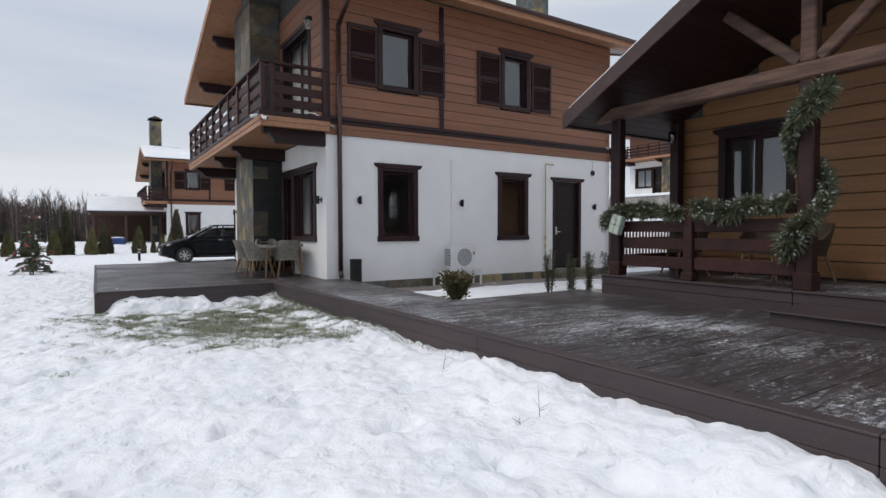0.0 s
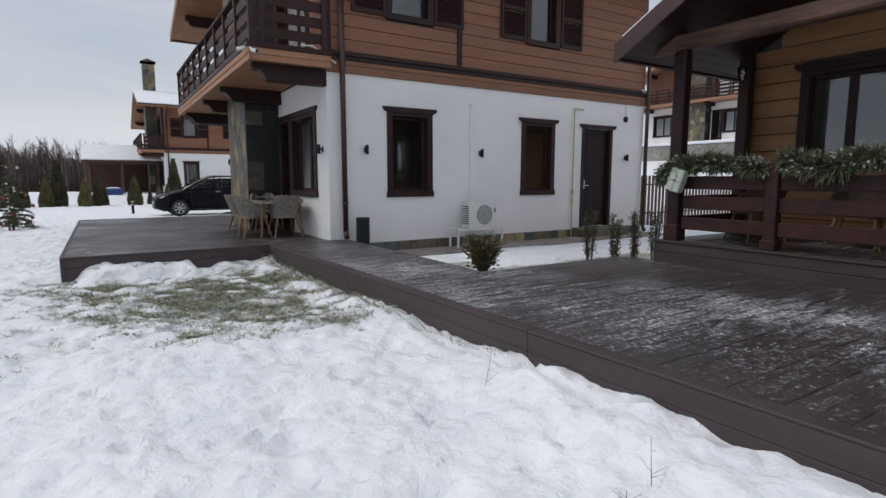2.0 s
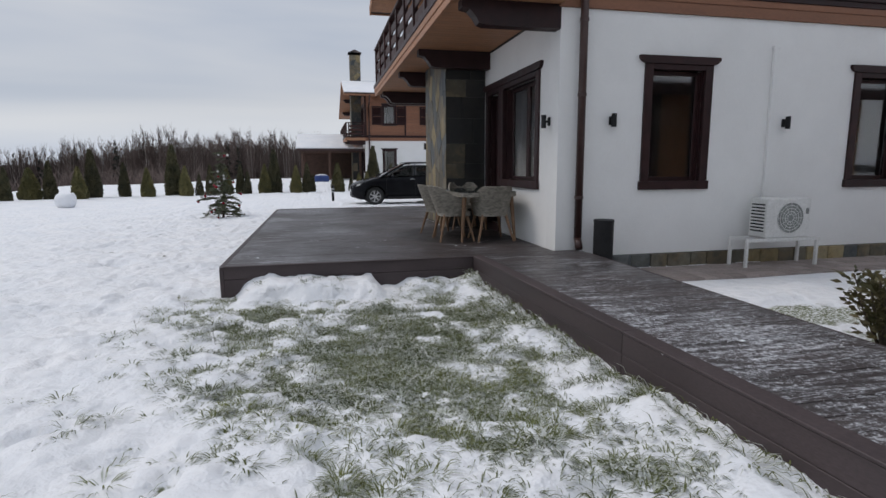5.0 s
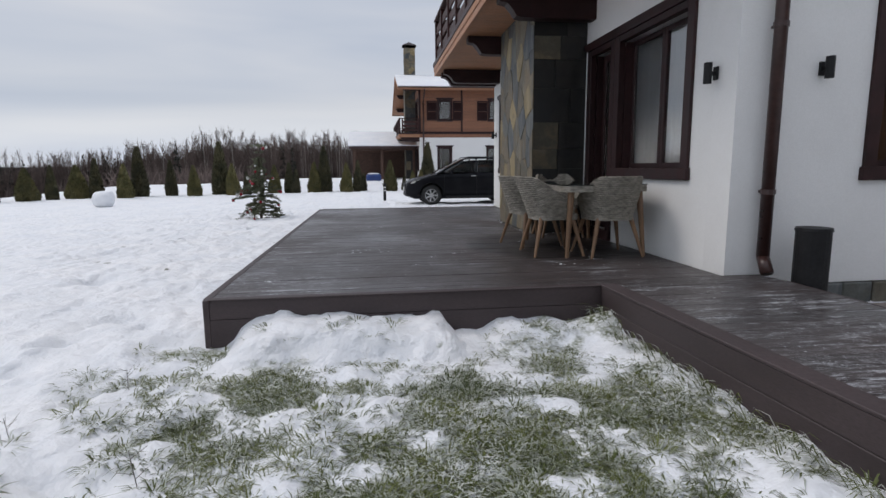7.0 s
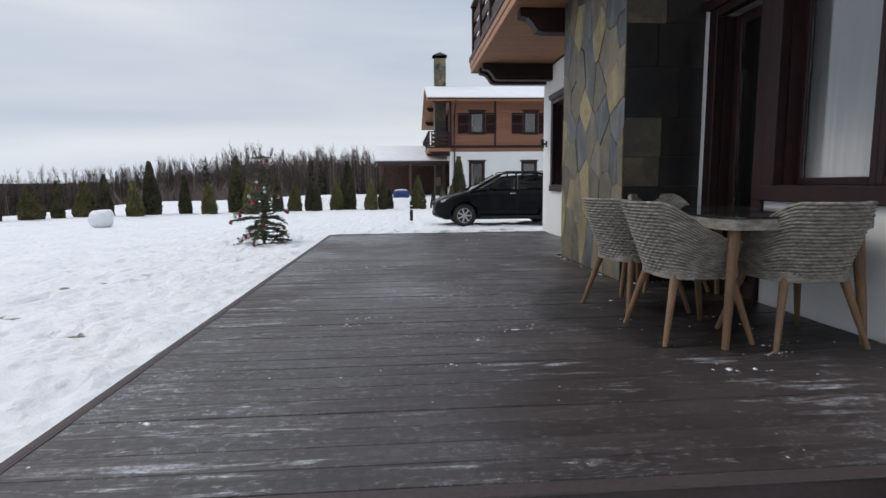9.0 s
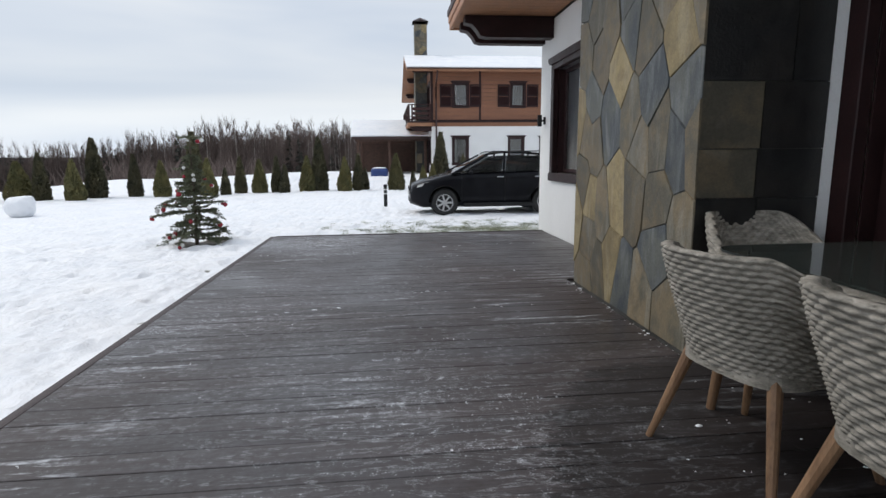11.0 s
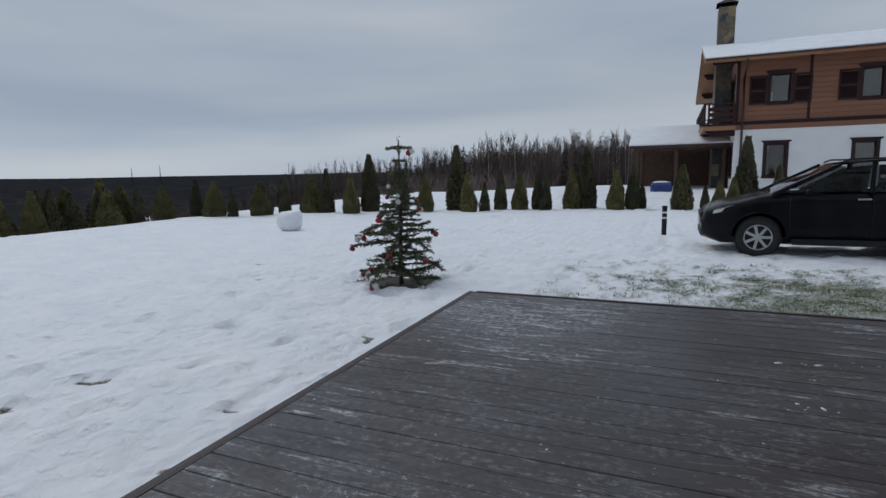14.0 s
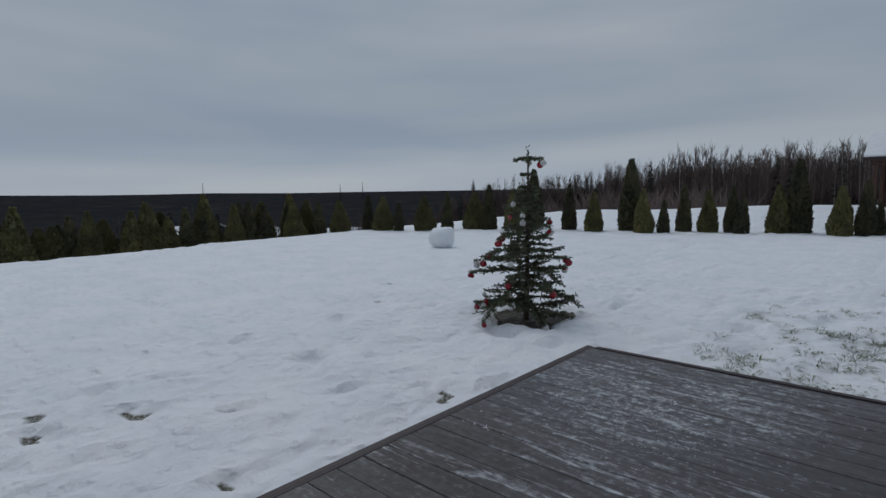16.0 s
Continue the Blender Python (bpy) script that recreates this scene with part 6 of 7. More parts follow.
# ---- garland and gift ----
def garland(name, label, pts, seed, n=1700, r=0.11):
    rng = random.Random(seed)
    ob = thing(name, label, "garland", at=pts[0])
    pts = [Vector(p) for p in pts]
    seg = [(b - a).length for a, b in zip(pts, pts[1:])]
    bm = bmesh.new()
    tube(bm, pts, 0.012, 6)
    part("cord", bm, BARK, ob)
    for key, mat, m in (("sprig", NEEDLE, n), ("frosted_tips", TIPS, n // 14)):
        vs, fs = [], []
        for _ in range(m):
            q = rng.uniform(0, sum(seg))
            i = 0
            while q > seg[i]:
                q -= seg[i]
                i += 1
            c = pts[i].lerp(pts[i + 1], q / seg[i])
            dense = 0.55 + 0.45 * math.sin(7.0 * (q + i)) 
            d = Vector((rng.gauss(0, 1), rng.gauss(0, 1), rng.gauss(0, 1))).normalized()
            L = r * (0.7 + 0.7 * dense) * rng.uniform(0.6, 1.15)
            s = c - ob.location
            if key == "sprig":
                sprays(vs, fs, s + d * L * 0.15, d, L, 0.011, rng)
            else:
                for _ in range(3):
                    sprays(vs, fs, s + d * L * 0.75, d + Vector((rng.uniform(-0.6, 0.6), rng.uniform(-0.6, 0.6), rng.uniform(-0.6, 0.6))), 0.045, 0.011, rng)
        shared(key, leafy(key, vs, fs, mat), ob, (0, 0, 0))


garland("rail_garland", "frosted fir garland along the porch rail", [(7.08, 6.02, 1.42), (7.06, 5.85, 1.58), (7.10, 5.4, 1.66), (7.09, 4.9, 1.60), (7.08, 4.66, 1.55)], 1, 3000, 0.13)
garland("rail_garland", "frosted fir garland along the porch rail", [(7.08, 4.46, 1.66), (7.07, 4.2, 1.58), (7.07, 3.95, 1.56), (7.08, 3.7, 1.66), (7.06, 3.4, 1.62), (7.04, 3.2, 1.72)], 2, 3200, 0.13)
spiral = [(PFX + 0.19 * math.cos(4.71 - 9.42 * s), 3.06 + 0.19 * math.sin(4.71 - 9.42 * s), 3.02 - 2.0 * s) for s in [i / 22 for i in range(23)]]
garland("post_garland", "frosted fir garland wound round the porch post", spiral, 3, 5600, 0.14)
gift = thing("gift_box", "pale green wrapped gift box with a ribbon", "gift box", at=(7.0, 5.72, 1.40))
GIFT = surface("pale_green_wrap", (0.36, 0.44, 0.36), (0.48, 0.55, 0.46), 0.45, 6.0)
m = Matrix.Translation((7.0, 5.72, 1.42)) @ Matrix.Rotation(radians(18), 4, "X")
bm = bmesh.new()
box(bm, -0.07, 0.05, -0.10, 0.10, -0.15, 0.15, 0.012, m)
part("box", bm, GIFT, gift)
for a in ((-0.074, 0.054, -0.016, 0.016, -0.154, 0.154), (-0.074, 0.054, -0.104, 0.104, -0.016, 0.016)):
    bm = bmesh.new()
    box(bm, *a, 0.002, m)
    part("ribbon", bm, TIPS, gift)
plamp = thing("porch_lantern", "black carriage lantern on the porch corner", "lantern", at=(CX - 0.36, 5.86, 2.95))
bm = bmesh.new()
cyl(bm, (CX - 0.42, 5.86, 2.86), (CX - 0.42, 5.86, 3.02), 0.04, 0.06, 6)
part("glass_shade", bm, GLASS, plamp)
bm = bmesh.new()
cyl(bm, (CX - 0.42, 5.86, 3.02), (CX - 0.42, 5.86, 3.08), 0.075, 0.02, 6)
box(bm, CX - 0.42, CX - 0.33, 5.85, 5.87, 3.0, 3.03)
part("cap", bm, BLACK, plamp)

# ---- garden things ----
rng = random.Random(9)
bm = bmesh.new()
bmesh.ops.create_icosphere(bm, subdivisions=4, radius=0.32, matrix=Matrix.Translation((-7.9, 26.4, 0.27)) @ Matrix.Diagonal((1.18, 1.05, 1.05, 1)))
for v in bm.verts:
    d = v.co - Vector((-7.9, 26.4, 0.27))
    k = 1 + 0.16 * noise.noise(v.co * 2.6 + Vector((4, 2, 0))) + 0.07 * noise.noise(v.co * 8)
    v.co = Vector((-7.9, 26.4, 0.27)) + d * k
    v.co.z = max(v.co.z, -0.05)
    v.co.z = min(v.co.z, 0.53 + 0.05 * noise.noise(v.co * 2.2))
tagged(part("snow_boulder", bm, SNOW_PLAIN, None, smooth=True), "large rolled lump of snow lying on the field", "snowball")
bol = thing("bollard_light", "black bollard light with pale rings in the snow", "bollard", at=(1.62, 27.7, 0.0))
bm = bmesh.new()
cyl(bm, (1.62, 27.7, -0.05), (1.62, 27.7, 0.62), 0.055, None, 14)
part("post", bm, BLACK, bol)
for z in (0.36, 0.48):
    bm = bmesh.new()
    cyl(bm, (1.62, 27.7, z), (1.62, 27.7, z + 0.035), 0.058, None, 14)
    part("light_ring", bm, WHITE, bol)
bm = bmesh.new()
cyl(bm, (1.62, 27.7, 0.62), (1.62, 27.7, 0.65), 0.066, 0.05, 14)
part("cap", bm, BLACK, bol)
# slatted fence behind the house
fence = thing("slat_fence", "dark brown vertical slat fence in the snow", "fence", at=(13.2, 12.4, 0))
bm = bmesh.new()
box(bm, -0.05, 0.05, -0.012, 0.012, 0, 1.55, 0.004)
sl = mesh_of(bm, "slat", OLD_BEAM)
for i in range(110):
    x = 13.2 + 0.165 * i
    shared("slat", sl, fence, (x - 13.2, -0.18 * (x - 13.2) / 3.3 + 0.0, ground_z(x, 12.2) * 0.4), (0, 0, radians(-3)))
for z in (0.35, 1.25):
    bm = bmesh.new()
    cyl(bm, (13.2, 12.45, z), (31.3, 11.46, z + 0.2), 0.025, None, 6)
    part("fence_rail", bm, RAIL, fence)
# open shelter beyond the neighbour's house
sht = thing("carport", "open timber shelter with a snow-covered roof", "shelter", at=(1.5, 50, 0))
for x in (-0.1, 1.9, 4.2):
    for y in (46.5, 51.5):
        slab("post", OLD_BEAM, sht, x - 0.09, x + 0.09, y - 0.09, y + 0.09, -0.3, 2.7, 0.01)
bm = bmesh.new()
prism(bm, [(45.9, 2.62), (49.0, 3.72), (52.1, 2.62), (52.1, 2.78), (49.0, 3.90), (45.9, 2.78)], "x", -0.45, 4.9)
part("roof", bm, SHEET, sht)
bm = bmesh.new()
prism(bm, [(45.85, 2.785), (49.0, 3.905), (52.15, 2.785), (52.15, 2.86), (49.0, 4.0), (45.85, 2.86)], "x", -0.5, 4.95)
part("snow_cover", bm, SNOW_PLAIN, sht)
for y in (46.5, 51.5):
    slab("beam", OLD_BEAM, sht, -0.3, 4.6, y - 0.07, y + 0.07, 2.5, 2.66, 0.01)
slab("back_screen", OLD_BEAM, sht, -0.1, 4.2, 51.5, 51.55, 0.0, 2.5)
BLUE = surface("blue_tarpaulin", (0.012, 0.035, 0.14), (0.022, 0.06, 0.22), 0.5, 2.0)
bm = bmesh.new()
box(bm, 0.75, 1.75, 43.2, 44.2, 0.0, 0.85, 0.10)
tub = tagged(part("hot_tub", bm, BLUE), "blue covered tub standing by the shelter", "tub")
bm = bmesh.new()
ball(bm, (1.25, 43.7, 0.84), 0.36, 16, 8, (1.2, 1.0, 0.22))
part("snow_cap", bm, SNOW_PLAIN, tub, "heap of snow on the cover", smooth=True)
# stone retaining wall on the slope
GABION = surface("gabion_stone", (0.16, 0.155, 0.14), (0.34, 0.33, 0.30), 0.85, 5.0, (1, 1, 1), 0.8, 0.03, 0.35, 20.0)
ret = thing("retaining_wall", "rough grey gabion wall with snow on top", "wall", kind="structure")
bm = bmesh.new()
box(bm, 34.0, 34.6, 2.0, 46.0, 0.5, 3.75)
part("core", bm, MORTAR, ret)
cladding(ret, (34.0, 46.0, 1.9), (0, -1, 0), (0, 0, 1), 44.0, 1.8, 260, 77, 0.8, [GABION])
bm = bmesh.new()
box(bm, 33.95, 34.9, 2.0, 46.0, 3.75, 3.95, 0.06)
part("snow_cover", bm, SNOW_PLAIN, ret)

# ---- the car ----
def paint_build(t, p, n, l):
    v = coords(n, l)
    l.new(ramp(n, l, fbm(n, l, v, 3.0), (0.3, (0.005, 0.005, 0.007)), (0.7, (0.010, 0.0105, 0.013))), p.inputs["Base Color"])
    p.inputs["Roughness"].default_value = 0.25
    p.inputs["Specular IOR Level"].default_value = 0.10
    p.inputs["Coat Weight"].default_value = 0.03
    p.inputs["Coat Roughness"].default_value = 0.06


PAINT = material("black_car_paint", paint_build)


def tint_build(t, p, n, l):
    p.inputs["Base Color"].default_value = (0.03, 0.034, 0.036, 1)
    p.inputs["Roughness"].default_value = 0.04
    p.inputs["Transmission Weight"].default_value = 1.0
    bump(n, l, p, fbm(n, l, coords(n, l), 2.0, 1.0), 0.02, 0.01)


TINT = material("tinted_glass", tint_build)
TYRE = surface("tyre_rubber", (0.012, 0.012, 0.012), (0.025, 0.025, 0.025), 0.85, 5.0)
ALLOY = surface("grey_alloy", (0.36, 0.36, 0.37), (0.50, 0.50, 0.51), 0.35, 5.0, metal=0.6)
car = thing("car", "black hatchback with an open tailgate parked on snow", "car", at=(4.4, 25.6, 0))
NX, SY, WIDE = 2.26, 24.68, 1.74        # nose, near side, width
CYM = SY + WIDE / 2


def top_line(s):
    keys = [(0, 0.62), (0.06, 0.74), (0.35, 0.86), (1.05, 1.00), (1.25, 1.02), (3.5, 1.06), (4.05, 1.08), (4.22, 0.98), (4.26, 0.7)]
    for (a, u), (b, v) in zip(keys, keys[1:]):
        if s <= b:
            k = (s - a) / (b - a)
            return u + (v - u) * (k * k * (3 - 2 * k) if b - a > 0.3 else k)
    return 0.7


def half_w(s):
    return WIDE / 2 * (1 - 0.30 * max(0, (0.45 - s) / 0.45) ** 2.2 - 0.14 * max(0, (s - 3.75) / 0.5) ** 2)


bm = bmesh.new()
rings = []
stations = [0.0, 0.02, 0.06, 0.12, 0.2, 0.3, 0.42, 0.56, 0.7, 0.84, 0.96, 1.1, 1.25, 1.6, 2.0, 2.4, 2.8, 3.1, 3.25, 3.4, 3.55, 3.7, 3.85, 4.0, 4.12, 4.2, 4.25]
for s in stations:
    t, w = top_line(s), half_w(s)
    low = 0.19 + 0.10 * max(0, (0.3 - s) / 0.3) + 0.1 * max(0, (s - 3.9) / 0.35)
    prof = [(0.0, low), (0.80 * w, low), (0.955 * w, low + 0.07), (1.0 * w, 0.46), (1.005 * w, 0.56), (0.985 * w, min(0.70, t - 0.1)), (0.965 * w, min(0.86, t - 0.045)), (0.90 * w, t - 0.01), (0.80 * w, t + 0.01), (0.4 * w, t + 0.03), (0.0, t + 0.035)]
    loop = [(-y, z) for y, z in prof] + [(y, z) for y, z in prof[-2:0:-1]]
    rings.append([bm.verts.new((NX + s, CYM + y, z)) for y, z in loop])
for a, b in zip(rings, rings[1:]):
    k = len(a)
    for i in range(k):
        bm.faces.new((a[i], b[i], b[(i + 1) % k], a[(i + 1) % k]))
bm.faces.new(rings[0][::-1])
bm.faces.new(rings[-1])
bmesh.ops.recalc_face_normals(bm, faces=bm.faces)
body = part("body", bm, PAINT, car, smooth=True)
# cabin: pillars and roof in paint, panes of dark glass
SIDE = [(1.02, 1.00), (1.95, 1.475), (2.35, 1.53), (3.1, 1.53), (3.7, 1.47), (4.15, 1.07)]


def cabin_shell(inset, pts):
    bm = bmesh.new()
    rows = []
    for s, z in pts:
        k = (z - 1.0) / 0.53
        w = half_w(s) * (0.93 - 0.17 * k) - inset
        rows.append([bm.verts.new((NX + s, CYM + y, z + b)) for y, b in ((-w, 0), (-w * 0.75, 0.025), (-w * 0.3, 0.038), (w * 0.3, 0.038), (w * 0.75, 0.025), (w, 0))])
    return bm, rows


bm, rows = cabin_shell(0.0, SIDE)
for i, (a, b) in enumerate(zip(rows, rows[1:])):
    if i in (1, 2, 3):
        for j in range(5):
            bm.faces.new((a[j], b[j], b[j + 1], a[j + 1]))
bmesh.ops.solidify(bm, geom=bm.faces[:], thickness=0.03)
part("roof_panel", bm, PAINT, car, smooth=True)
# a black sheet fills the open hatch, standing for the shade inside
for name, i in (("windscreen", 0), ("rear_opening", 4)):
    bm, rows = cabin_shell(0.05, SIDE)
    a, b = rows[i], rows[i + 1]
    for j in range(5):
        bm.faces.new((a[j], b[j], b[j + 1], a[j + 1]))
    bmesh.ops.delete(bm, geom=[v for v in bm.verts if not v.link_faces], context="VERTS")
    bmesh.ops.solidify(bm, geom=bm.faces[:], thickness=0.008)
    part(name, bm, TINT if i == 0 else BLACK, car, smooth=True)
for sgn in (-1, 1):
    def edge(s, z, o=0.0):
        k = (z - 1.0) / 0.53
        return (NX + s, CYM + sgn * (half_w(s) * (0.93 - 0.17 * k) + o), z)
    for name, poly in (("front_window", [(1.30, 1.05), (2.30, 1.07), (2.36, 1.47), (1.98, 1.43)]), ("rear_window", [(2.42, 1.07), (3.36, 1.09), (3.30, 1.46), (2.46, 1.475)]), ("quarter_window", [(3.44, 1.10), (3.86, 1.14), (3.55, 1.42), (3.40, 1.45)])):
        bm = bmesh.new()
        bm.faces.new([bm.verts.new(edge(s, z)) for s, z in poly])
        bmesh.ops.solidify(bm, geom=bm.faces[:], thickness=0.01)
        part(name, bm, TINT, car)
    for s0, z0, s1, z1 in ((1.05, 1.02, 1.96, 1.49), (2.36, 1.03, 2.40, 1.52), (3.40, 1.05, 3.36, 1.51), (3.92, 1.1, 3.62, 1.48)):
        bm = bmesh.new()
        cyl(bm, edge(s0, z0), edge(s1, z1), 0.035, 0.03, 8)
        part("pillar", bm, PAINT, car)
    bm = bmesh.new()
    tube(bm, [edge(2.0, 1.53, -0.04), edge(2.1, 1.575, -0.05), edge(3.35, 1.575, -0.05), edge(3.5, 1.53, -0.04)], 0.014, 6)
    part("roof_rail", bm, BLACK, car)
    for s in (2.18, 3.15):
        bm = bmesh.new()
        y = CYM + sgn * (WIDE / 2 - 0.004)
        box(bm, NX + s, NX + s + 0.17, y - 0.012, y + 0.022, 0.93, 0.955, 0.008)
        part("door_handle", bm, ALLOY, car)
    bm = bmesh.new()
    ball(bm, (NX + 1.50, CYM + sgn * (WIDE / 2 + 0.06), 1.06), 0.09, 12, 8, (0.7, 1.1, 0.75))
    part("wing_mirror", bm, PAINT, car, smooth=True)
    bm = bmesh.new()
    prism(bm, [(NX + 0.16, 0.70), (NX + 0.62, 0.80), (NX + 0.64, 0.86), (NX + 0.40, 0.83), (NX + 0.18, 0.75)], "y", CYM + sgn * 0.62, CYM + sgn * (WIDE / 2 - 0.045))
    part("headlight", bm, SILVER, car, "clear headlight")
    bm = bmesh.new()
    ball(bm, (NX + 0.14, CYM + sgn * 0.62, 0.42), 0.06, 10, 8, (0.6, 1, 0.8))
    part("fog_lamp", bm, ALLOY, car)
    for s in (2.38, 1.28, 3.42):
        bm = bmesh.new()
        y = CYM + sgn * (half_w(s) * 1.0)
        box(bm, NX + s - 0.004, NX + s + 0.004, y - 0.012, y + 0.003, 0.34, 0.98)
        part("door_seam", bm, BLACK, car)
    bm = bmesh.new()
    y = CYM + sgn * (WIDE / 2)
    box(bm, NX + 1.32, NX + 3.2, y - 0.02, y + 0.012, 0.20, 0.30, 0.012)
    part("sill_cladding", bm, BLACK, car)
bm = bmesh.new()
box(bm, NX - 0.02, NX + 0.05, CYM - 0.42, CYM + 0.42, 0.60, 0.70, 0.015)
box(bm, NX - 0.015, NX + 0.08, CYM - 0.5, CYM + 0.5, 0.27, 0.44, 0.03)
part("grille", bm, BLACK, car)
bm = bmesh.new()
box(bm, NX - 0.035, NX - 0.02, CYM - 0.26, CYM + 0.26, 0.47, 0.58, 0.003)
part("number_plate", bm, WHITE, car)
for s in (1.75, 2.75):
    for sgn in (-1, 1):
        bm = bmesh.new()
        box(bm, NX + s, NX + s + 0.5, CYM + sgn * 0.38 - 0.24, CYM + sgn * 0.38 + 0.24, 1.04, 1.12, 0.03)
        box(bm, NX + s + 0.42, NX + s + 0.56, CYM + sgn * 0.38 - 0.23, CYM + sgn * 0.38 + 0.23, 1.05, 1.36, 0.04)
        part("car_seat", bm, BLACK, car)
# raised tailgate
bm = bmesh.new()
prism(bm, [(NX + 3.62, 1.52), (NX + 3.80, 1.62), (NX + 4.30, 1.86), (NX + 4.52, 1.86), (NX + 4.60, 1.74), (NX + 4.44, 1.64), (NX + 4.20, 1.64), (NX + 3.72, 1.47)], "y", CYM - 0.62, CYM + 0.62)
bmesh.ops.bevel(bm, geom=bm.edges[:], offset=0.03, segments=2, affect="EDGES")
part("tailgate", bm, PAINT, car)
for sgn in (-1, 1):
    bm = bmesh.new()
    cyl(bm, (NX + 3.95, CYM + sgn * 0.6, 1.15), (NX + 4.25, CYM + sgn * 0.6, 1.66), 0.012, None, 6)
    part("gas_strut", bm, ALLOY, car)


def wheel(x, y, sgn):
    bm = bmesh.new()
    prof = [(0.20, -0.09), (0.29, -0.10), (0.315, -0.075), (0.322, 0.0), (0.315, 0.075), (0.29, 0.10), (0.20, 0.09)]
    k = 36
    cols = [[bm.verts.new((x + r * math.cos(6.2832 * i / k), y + o, 0.315 + r * math.sin(6.2832 * i / k))) for r, o in prof] for i in range(k)]
    for i in range(k):
        a, b = cols[i], cols[(i + 1) % k]
        for j in range(len(prof)):
            bm.faces.new((a[j], b[j], b[(j + 1) % len(prof)], a[(j + 1) % len(prof)]))
    bmesh.ops.recalc_face_normals(bm, faces=bm.faces)
    tyre = part("wheel", bm, TYRE, car, "black tyre on a grey alloy rim", smooth=True)
    bm = bmesh.new()
    cyl(bm, (x, y + sgn * 0.04, 0.315), (x, y + sgn * 0.05, 0.315), 0.205, None, 30)
    part("rim_well", bm, BLACK, tyre)
    bm = bmesh.new()
    for i in range(7):
        a = 6.2832 * i / 7
        m = Matrix.Translation((x, y + sgn * 0.075, 0.315)) @ Matrix.Rotation(a, 4, "Y")
        box(bm, 0.02, 0.205, -0.012, 0.012, -0.022, 0.022, 0.006, m)
    cyl(bm, (x, y + sgn * 0.06, 0.315), (x, y + sgn * 0.095, 0.315), 0.045, None, 14)
    part("rim", bm, ALLOY, tyre)
    bm = bmesh.new()
    ring = [(x + 0.205 * math.cos(6.2832 * i / 30), y + sgn * 0.085, 0.315 + 0.205 * math.sin(6.2832 * i / 30)) for i in range(31)]
    for a, b in zip(ring, ring[1:]):
        cyl(bm, a, b, 0.012, None, 5, False)
    part("rim_lip", bm, ALLOY, tyre)
    bm = bmesh.new()
    rows = [[bm.verts.new((x + r * math.cos(q), y + sgn * o, 0.33 + r * math.sin(q))) for r, o in ((0.335, 0.05), (0.345, 0.088), (0.39, 0.088), (0.405, 0.06))] for q in [math.pi * i / 18 for i in range(19)]]
    for a, b in zip(rows, rows[1:]):
        for j in range(3):
            bm.faces.new((a[j], b[j], b[j + 1], a[j + 1]))
    bmesh.ops.solidify(bm, geom=bm.faces[:], thickness=0.006)
    part("wheel_arch", bm, BLACK, car)
    bm = bmesh.new()
    cyl(bm, (x, y - sgn * 0.06, 0.34), (x, y + sgn * 0.062, 0.34), 0.36, None, 30)
    part("wheel_well", bm, BLACK, car)


for x in (3.10, 5.68):
    wheel(x, SY + 0.05, -1)
    wheel(x, SY + WIDE - 0.05, 1)

# ---- far things ----
ac2 = thing("wall_unit", "white outdoor unit high on the neighbour's boards", "air conditioner", at=(11.5, 43.5, 4.9))
slab("casing", WHITE, ac2, 11.05, 11.95, 43.45, 43.78, 4.72, 5.36, 0.02)
bm = bmesh.new()
cyl(bm, (11.4, 43.44, 5.04), (11.4, 43.452, 5.04), 0.24, None, 24)
part("fan_grille", bm, SILVER_GREY, ac2)
slab("bracket", WHITE, ac2, 11.15, 11.85, 43.5, 43.82, 4.66, 4.72, 0.0)


def cottage(x, y, w, d, h, turn):
    g = ground_z(x, y)
    ob = thing("cottage", "small far cottage with a snowy roof in the valley", "house", "cottages in the valley")
    bm = bmesh.new()
    box(bm, -w / 2, w / 2, -d / 2, d / 2, -1.0, h)
    part("wall", bm, STUCCO if (int(x) % 2) else PLANK, ob)
    bm = bmesh.new()
    prism(bm, [(-d / 2 - 0.4, h - 0.15), (0, h + d * 0.3), (d / 2 + 0.4, h - 0.15), (d / 2 + 0.4, h), (0, h + d * 0.3 + 0.2), (-d / 2 - 0.4, h)], "x", -w / 2 - 0.4, w / 2 + 0.4)
    part("roof", bm, SNOW_PLAIN, ob)
    for k in (-0.25, 0.2):
        bm = bmesh.new()
        box(bm, k * w - 0.5, k * w + 0.5, -d / 2 - 0.05, -d / 2 + 0.1, h * 0.35, h * 0.75)
        part("window", bm, BLACK, ob)
    ob.matrix_basis = pose(x, y, g, 0, 0, turn)


for i, (x, y) in enumerate(((-112, 68), (-120, 88), (-105, 98), (-140, 70), (-150, 110))):
    cottage(x, y, 7 + i % 3, 6, 2.8 + 0.4 * (i % 2), 30 * i)
for a, h in ((65.3, 24), (52.2, 20), (49.9, 24), (38.3, 26)):
    x, y = -1400 * math.sin(radians(a)), 1400 * math.cos(radians(a))
    bm = bmesh.new()
    cyl(bm, (x, y, -12), (x, y, 10 + h), 1.3, 0.4, 6)
    tagged(part("radio_mast", bm, BLACK), "thin dark radio mast on the horizon", "mast", "masts on the horizon")


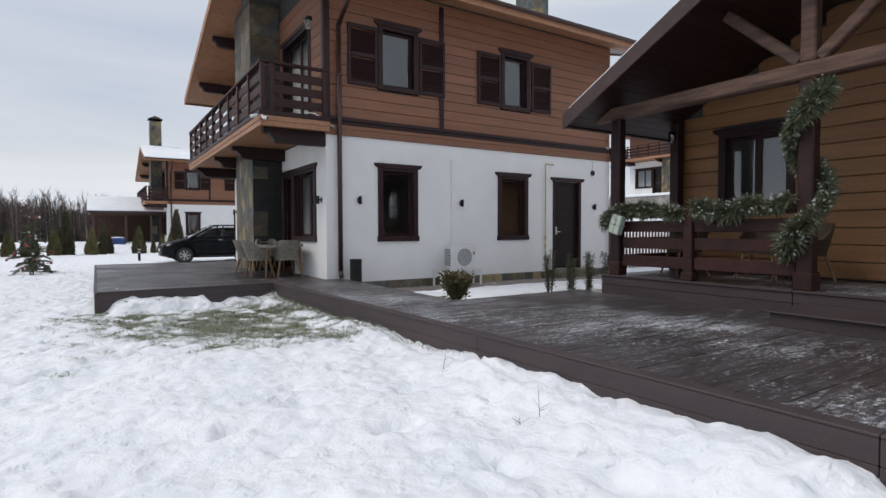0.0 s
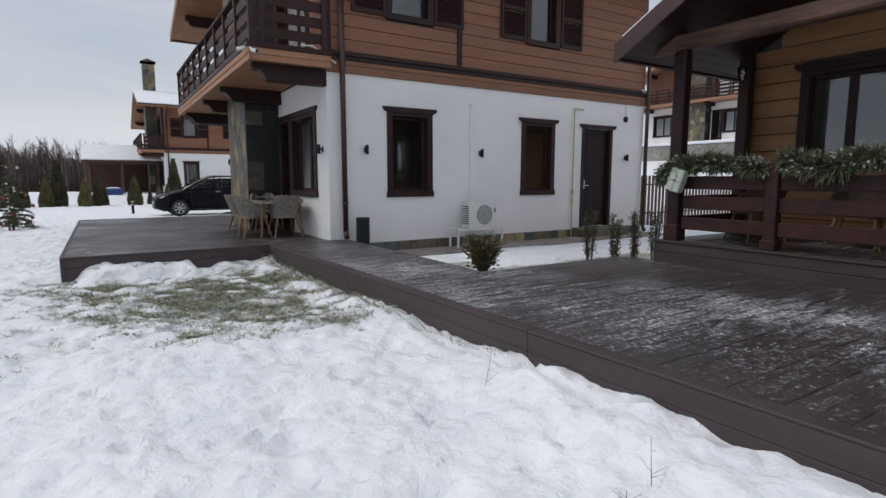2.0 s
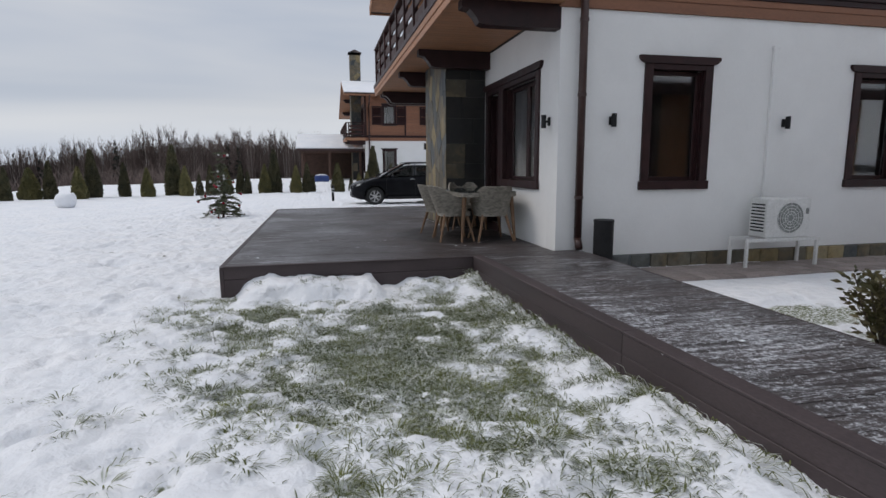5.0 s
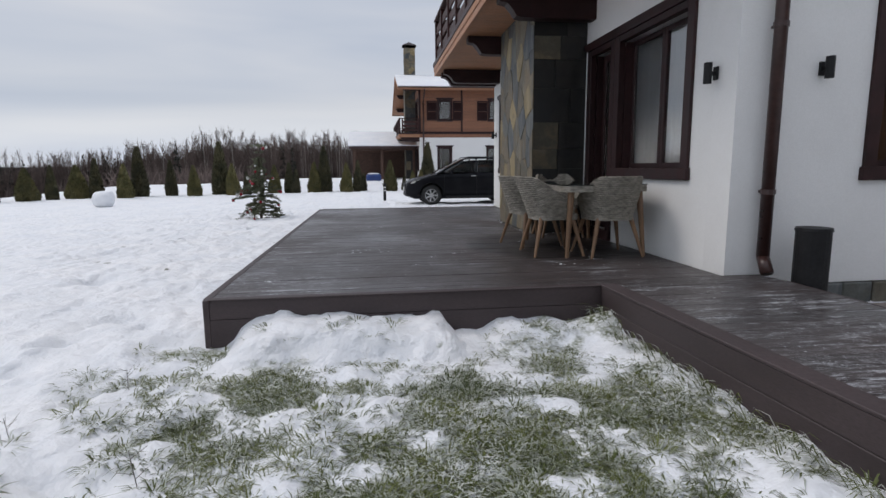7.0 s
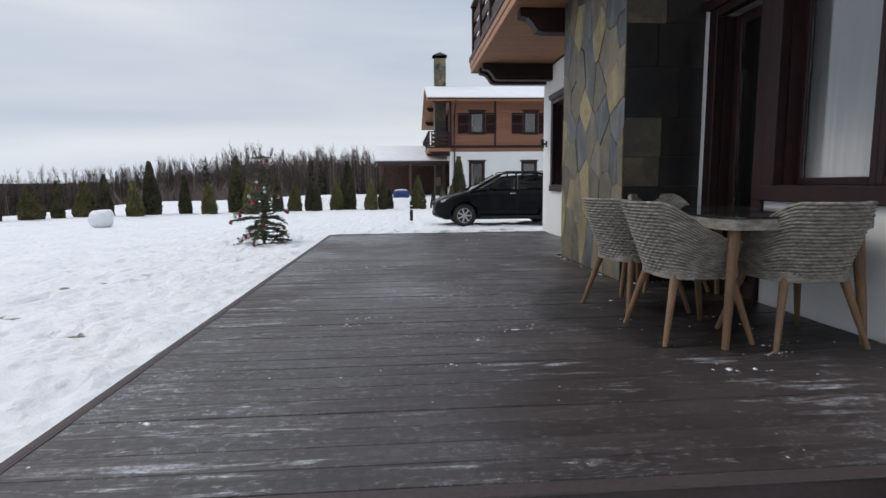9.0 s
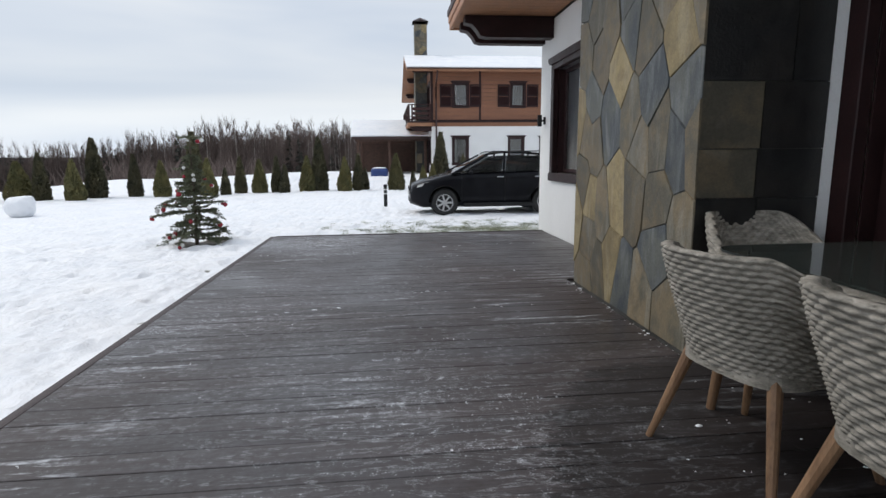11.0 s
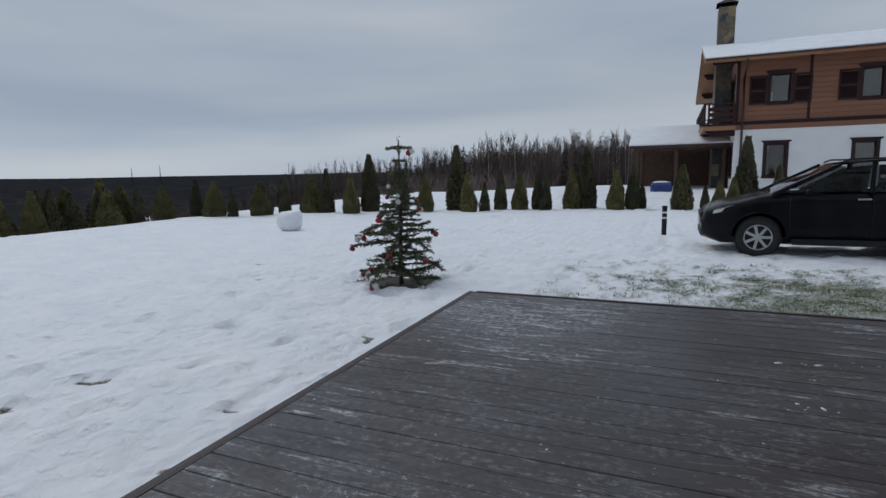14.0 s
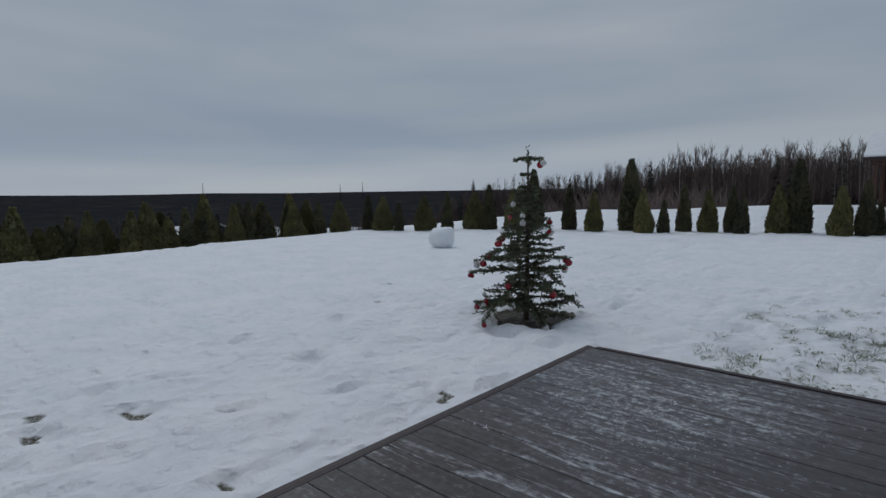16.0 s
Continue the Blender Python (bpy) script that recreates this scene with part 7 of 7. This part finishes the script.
def dry_weed(x, y, h, seed):
    rng = random.Random(seed)
    ob = thing("dry_weed", "thin dry weed stalk sticking out of the snow", "weed", "dry weeds in the snow", at=(x, y, 0))
    bm = bmesh.new()
    top = Vector((x + rng.uniform(-0.05, 0.05), y + rng.uniform(-0.05, 0.05), h))
    cyl(bm, (x, y, -0.05), top, 0.0025, 0.001, 5)
    part("stalk", bm, BARK, ob)
    for _ in range(5):
        k = rng.uniform(0.25, 0.9)
        c = Vector((x, y, -0.05)).lerp(top, k)
        a = rng.uniform(0, 6.28)
        bm = bmesh.new()
        cyl(bm, c, c + Vector((math.cos(a), math.sin(a), 0.6)) * rng.uniform(0.03, 0.09), 0.0015, 0.0007, 4)
        part("twig", bm, BARK, ob)


for i, (x, y, h) in enumerate(((2.55, 2.72, 0.28), (2.35, 2.70, 0.10), (2.62, 4.1, 0.30), (-0.5, 9.3, 0.12), (-0.25, 9.9, 0.10), (0.2, 8.9, 0.12), (-3.6, 7.0, 0.15))):
    dry_weed(x, y, h, 60 + i)


# crumbs of snow left on the deck
rng = random.Random(17)
bm = bmesh.new()
places = [(PX + rng.uniform(-0.07, 0.0), rng.uniform(14.0, 15.95)) for _ in range(60)]
places += [(rng.uniform(3.35, 4.05), 14.04 - rng.uniform(0.0, 0.08)) for _ in range(16)]
places += [(AX - rng.uniform(0.01, 0.06), rng.choice((rng.uniform(10.9, 13.1), rng.uniform(16.0, 19.2)))) for _ in range(40)]
places += [(cx + rng.gauss(0, 0.25), cy + rng.gauss(0, 0.25)) for cx, cy, _ in spots for _ in range(16)]
places += [(edge_x(yy) + rng.uniform(0.0, 0.09), yy) for yy in [rng.uniform(5.0, 10.6) for _ in range(60)]]
for _ in range(46):
    # little scuffs: a few flat flakes drawn out along the boards
    cx, cy = (rng.uniform(0.15, 3.8), rng.uniform(10.8, 19.2)) if _ < 30 else (rng.uniform(3.4, 6.9), rng.uniform(1.5, 8.5))
    places += [(cx + rng.gauss(0, 0.10), cy + rng.gauss(0, 0.025)) for _ in range(rng.randint(4, 14))]
for x, y in places:
    if PX - 0.06 < x and PY0 < y < PY1:
        x = min(x, PX - 0.01)
    r = rng.uniform(0.002, 0.006) if rng.random() < 0.93 else rng.uniform(0.007, 0.016)
    bmesh.ops.create_icosphere(bm, subdivisions=1, radius=r, matrix=Matrix.Translation((x, y, DECK_Z + r * 0.05)) @ Matrix.Rotation(rng.gauss(0, 0.5), 4, "Z") @ Matrix.Diagonal((rng.uniform(0.8, 2.4), rng.uniform(0.6, 1.1), rng.uniform(0.2, 0.4), 1)))
me = mesh_of(bm, "snow_crumbs", SNOW_PLAIN, True)
tagged(new("snow_crumbs", me), "small crumbs of snow lying on the deck boards", "snow", kind="stuff")
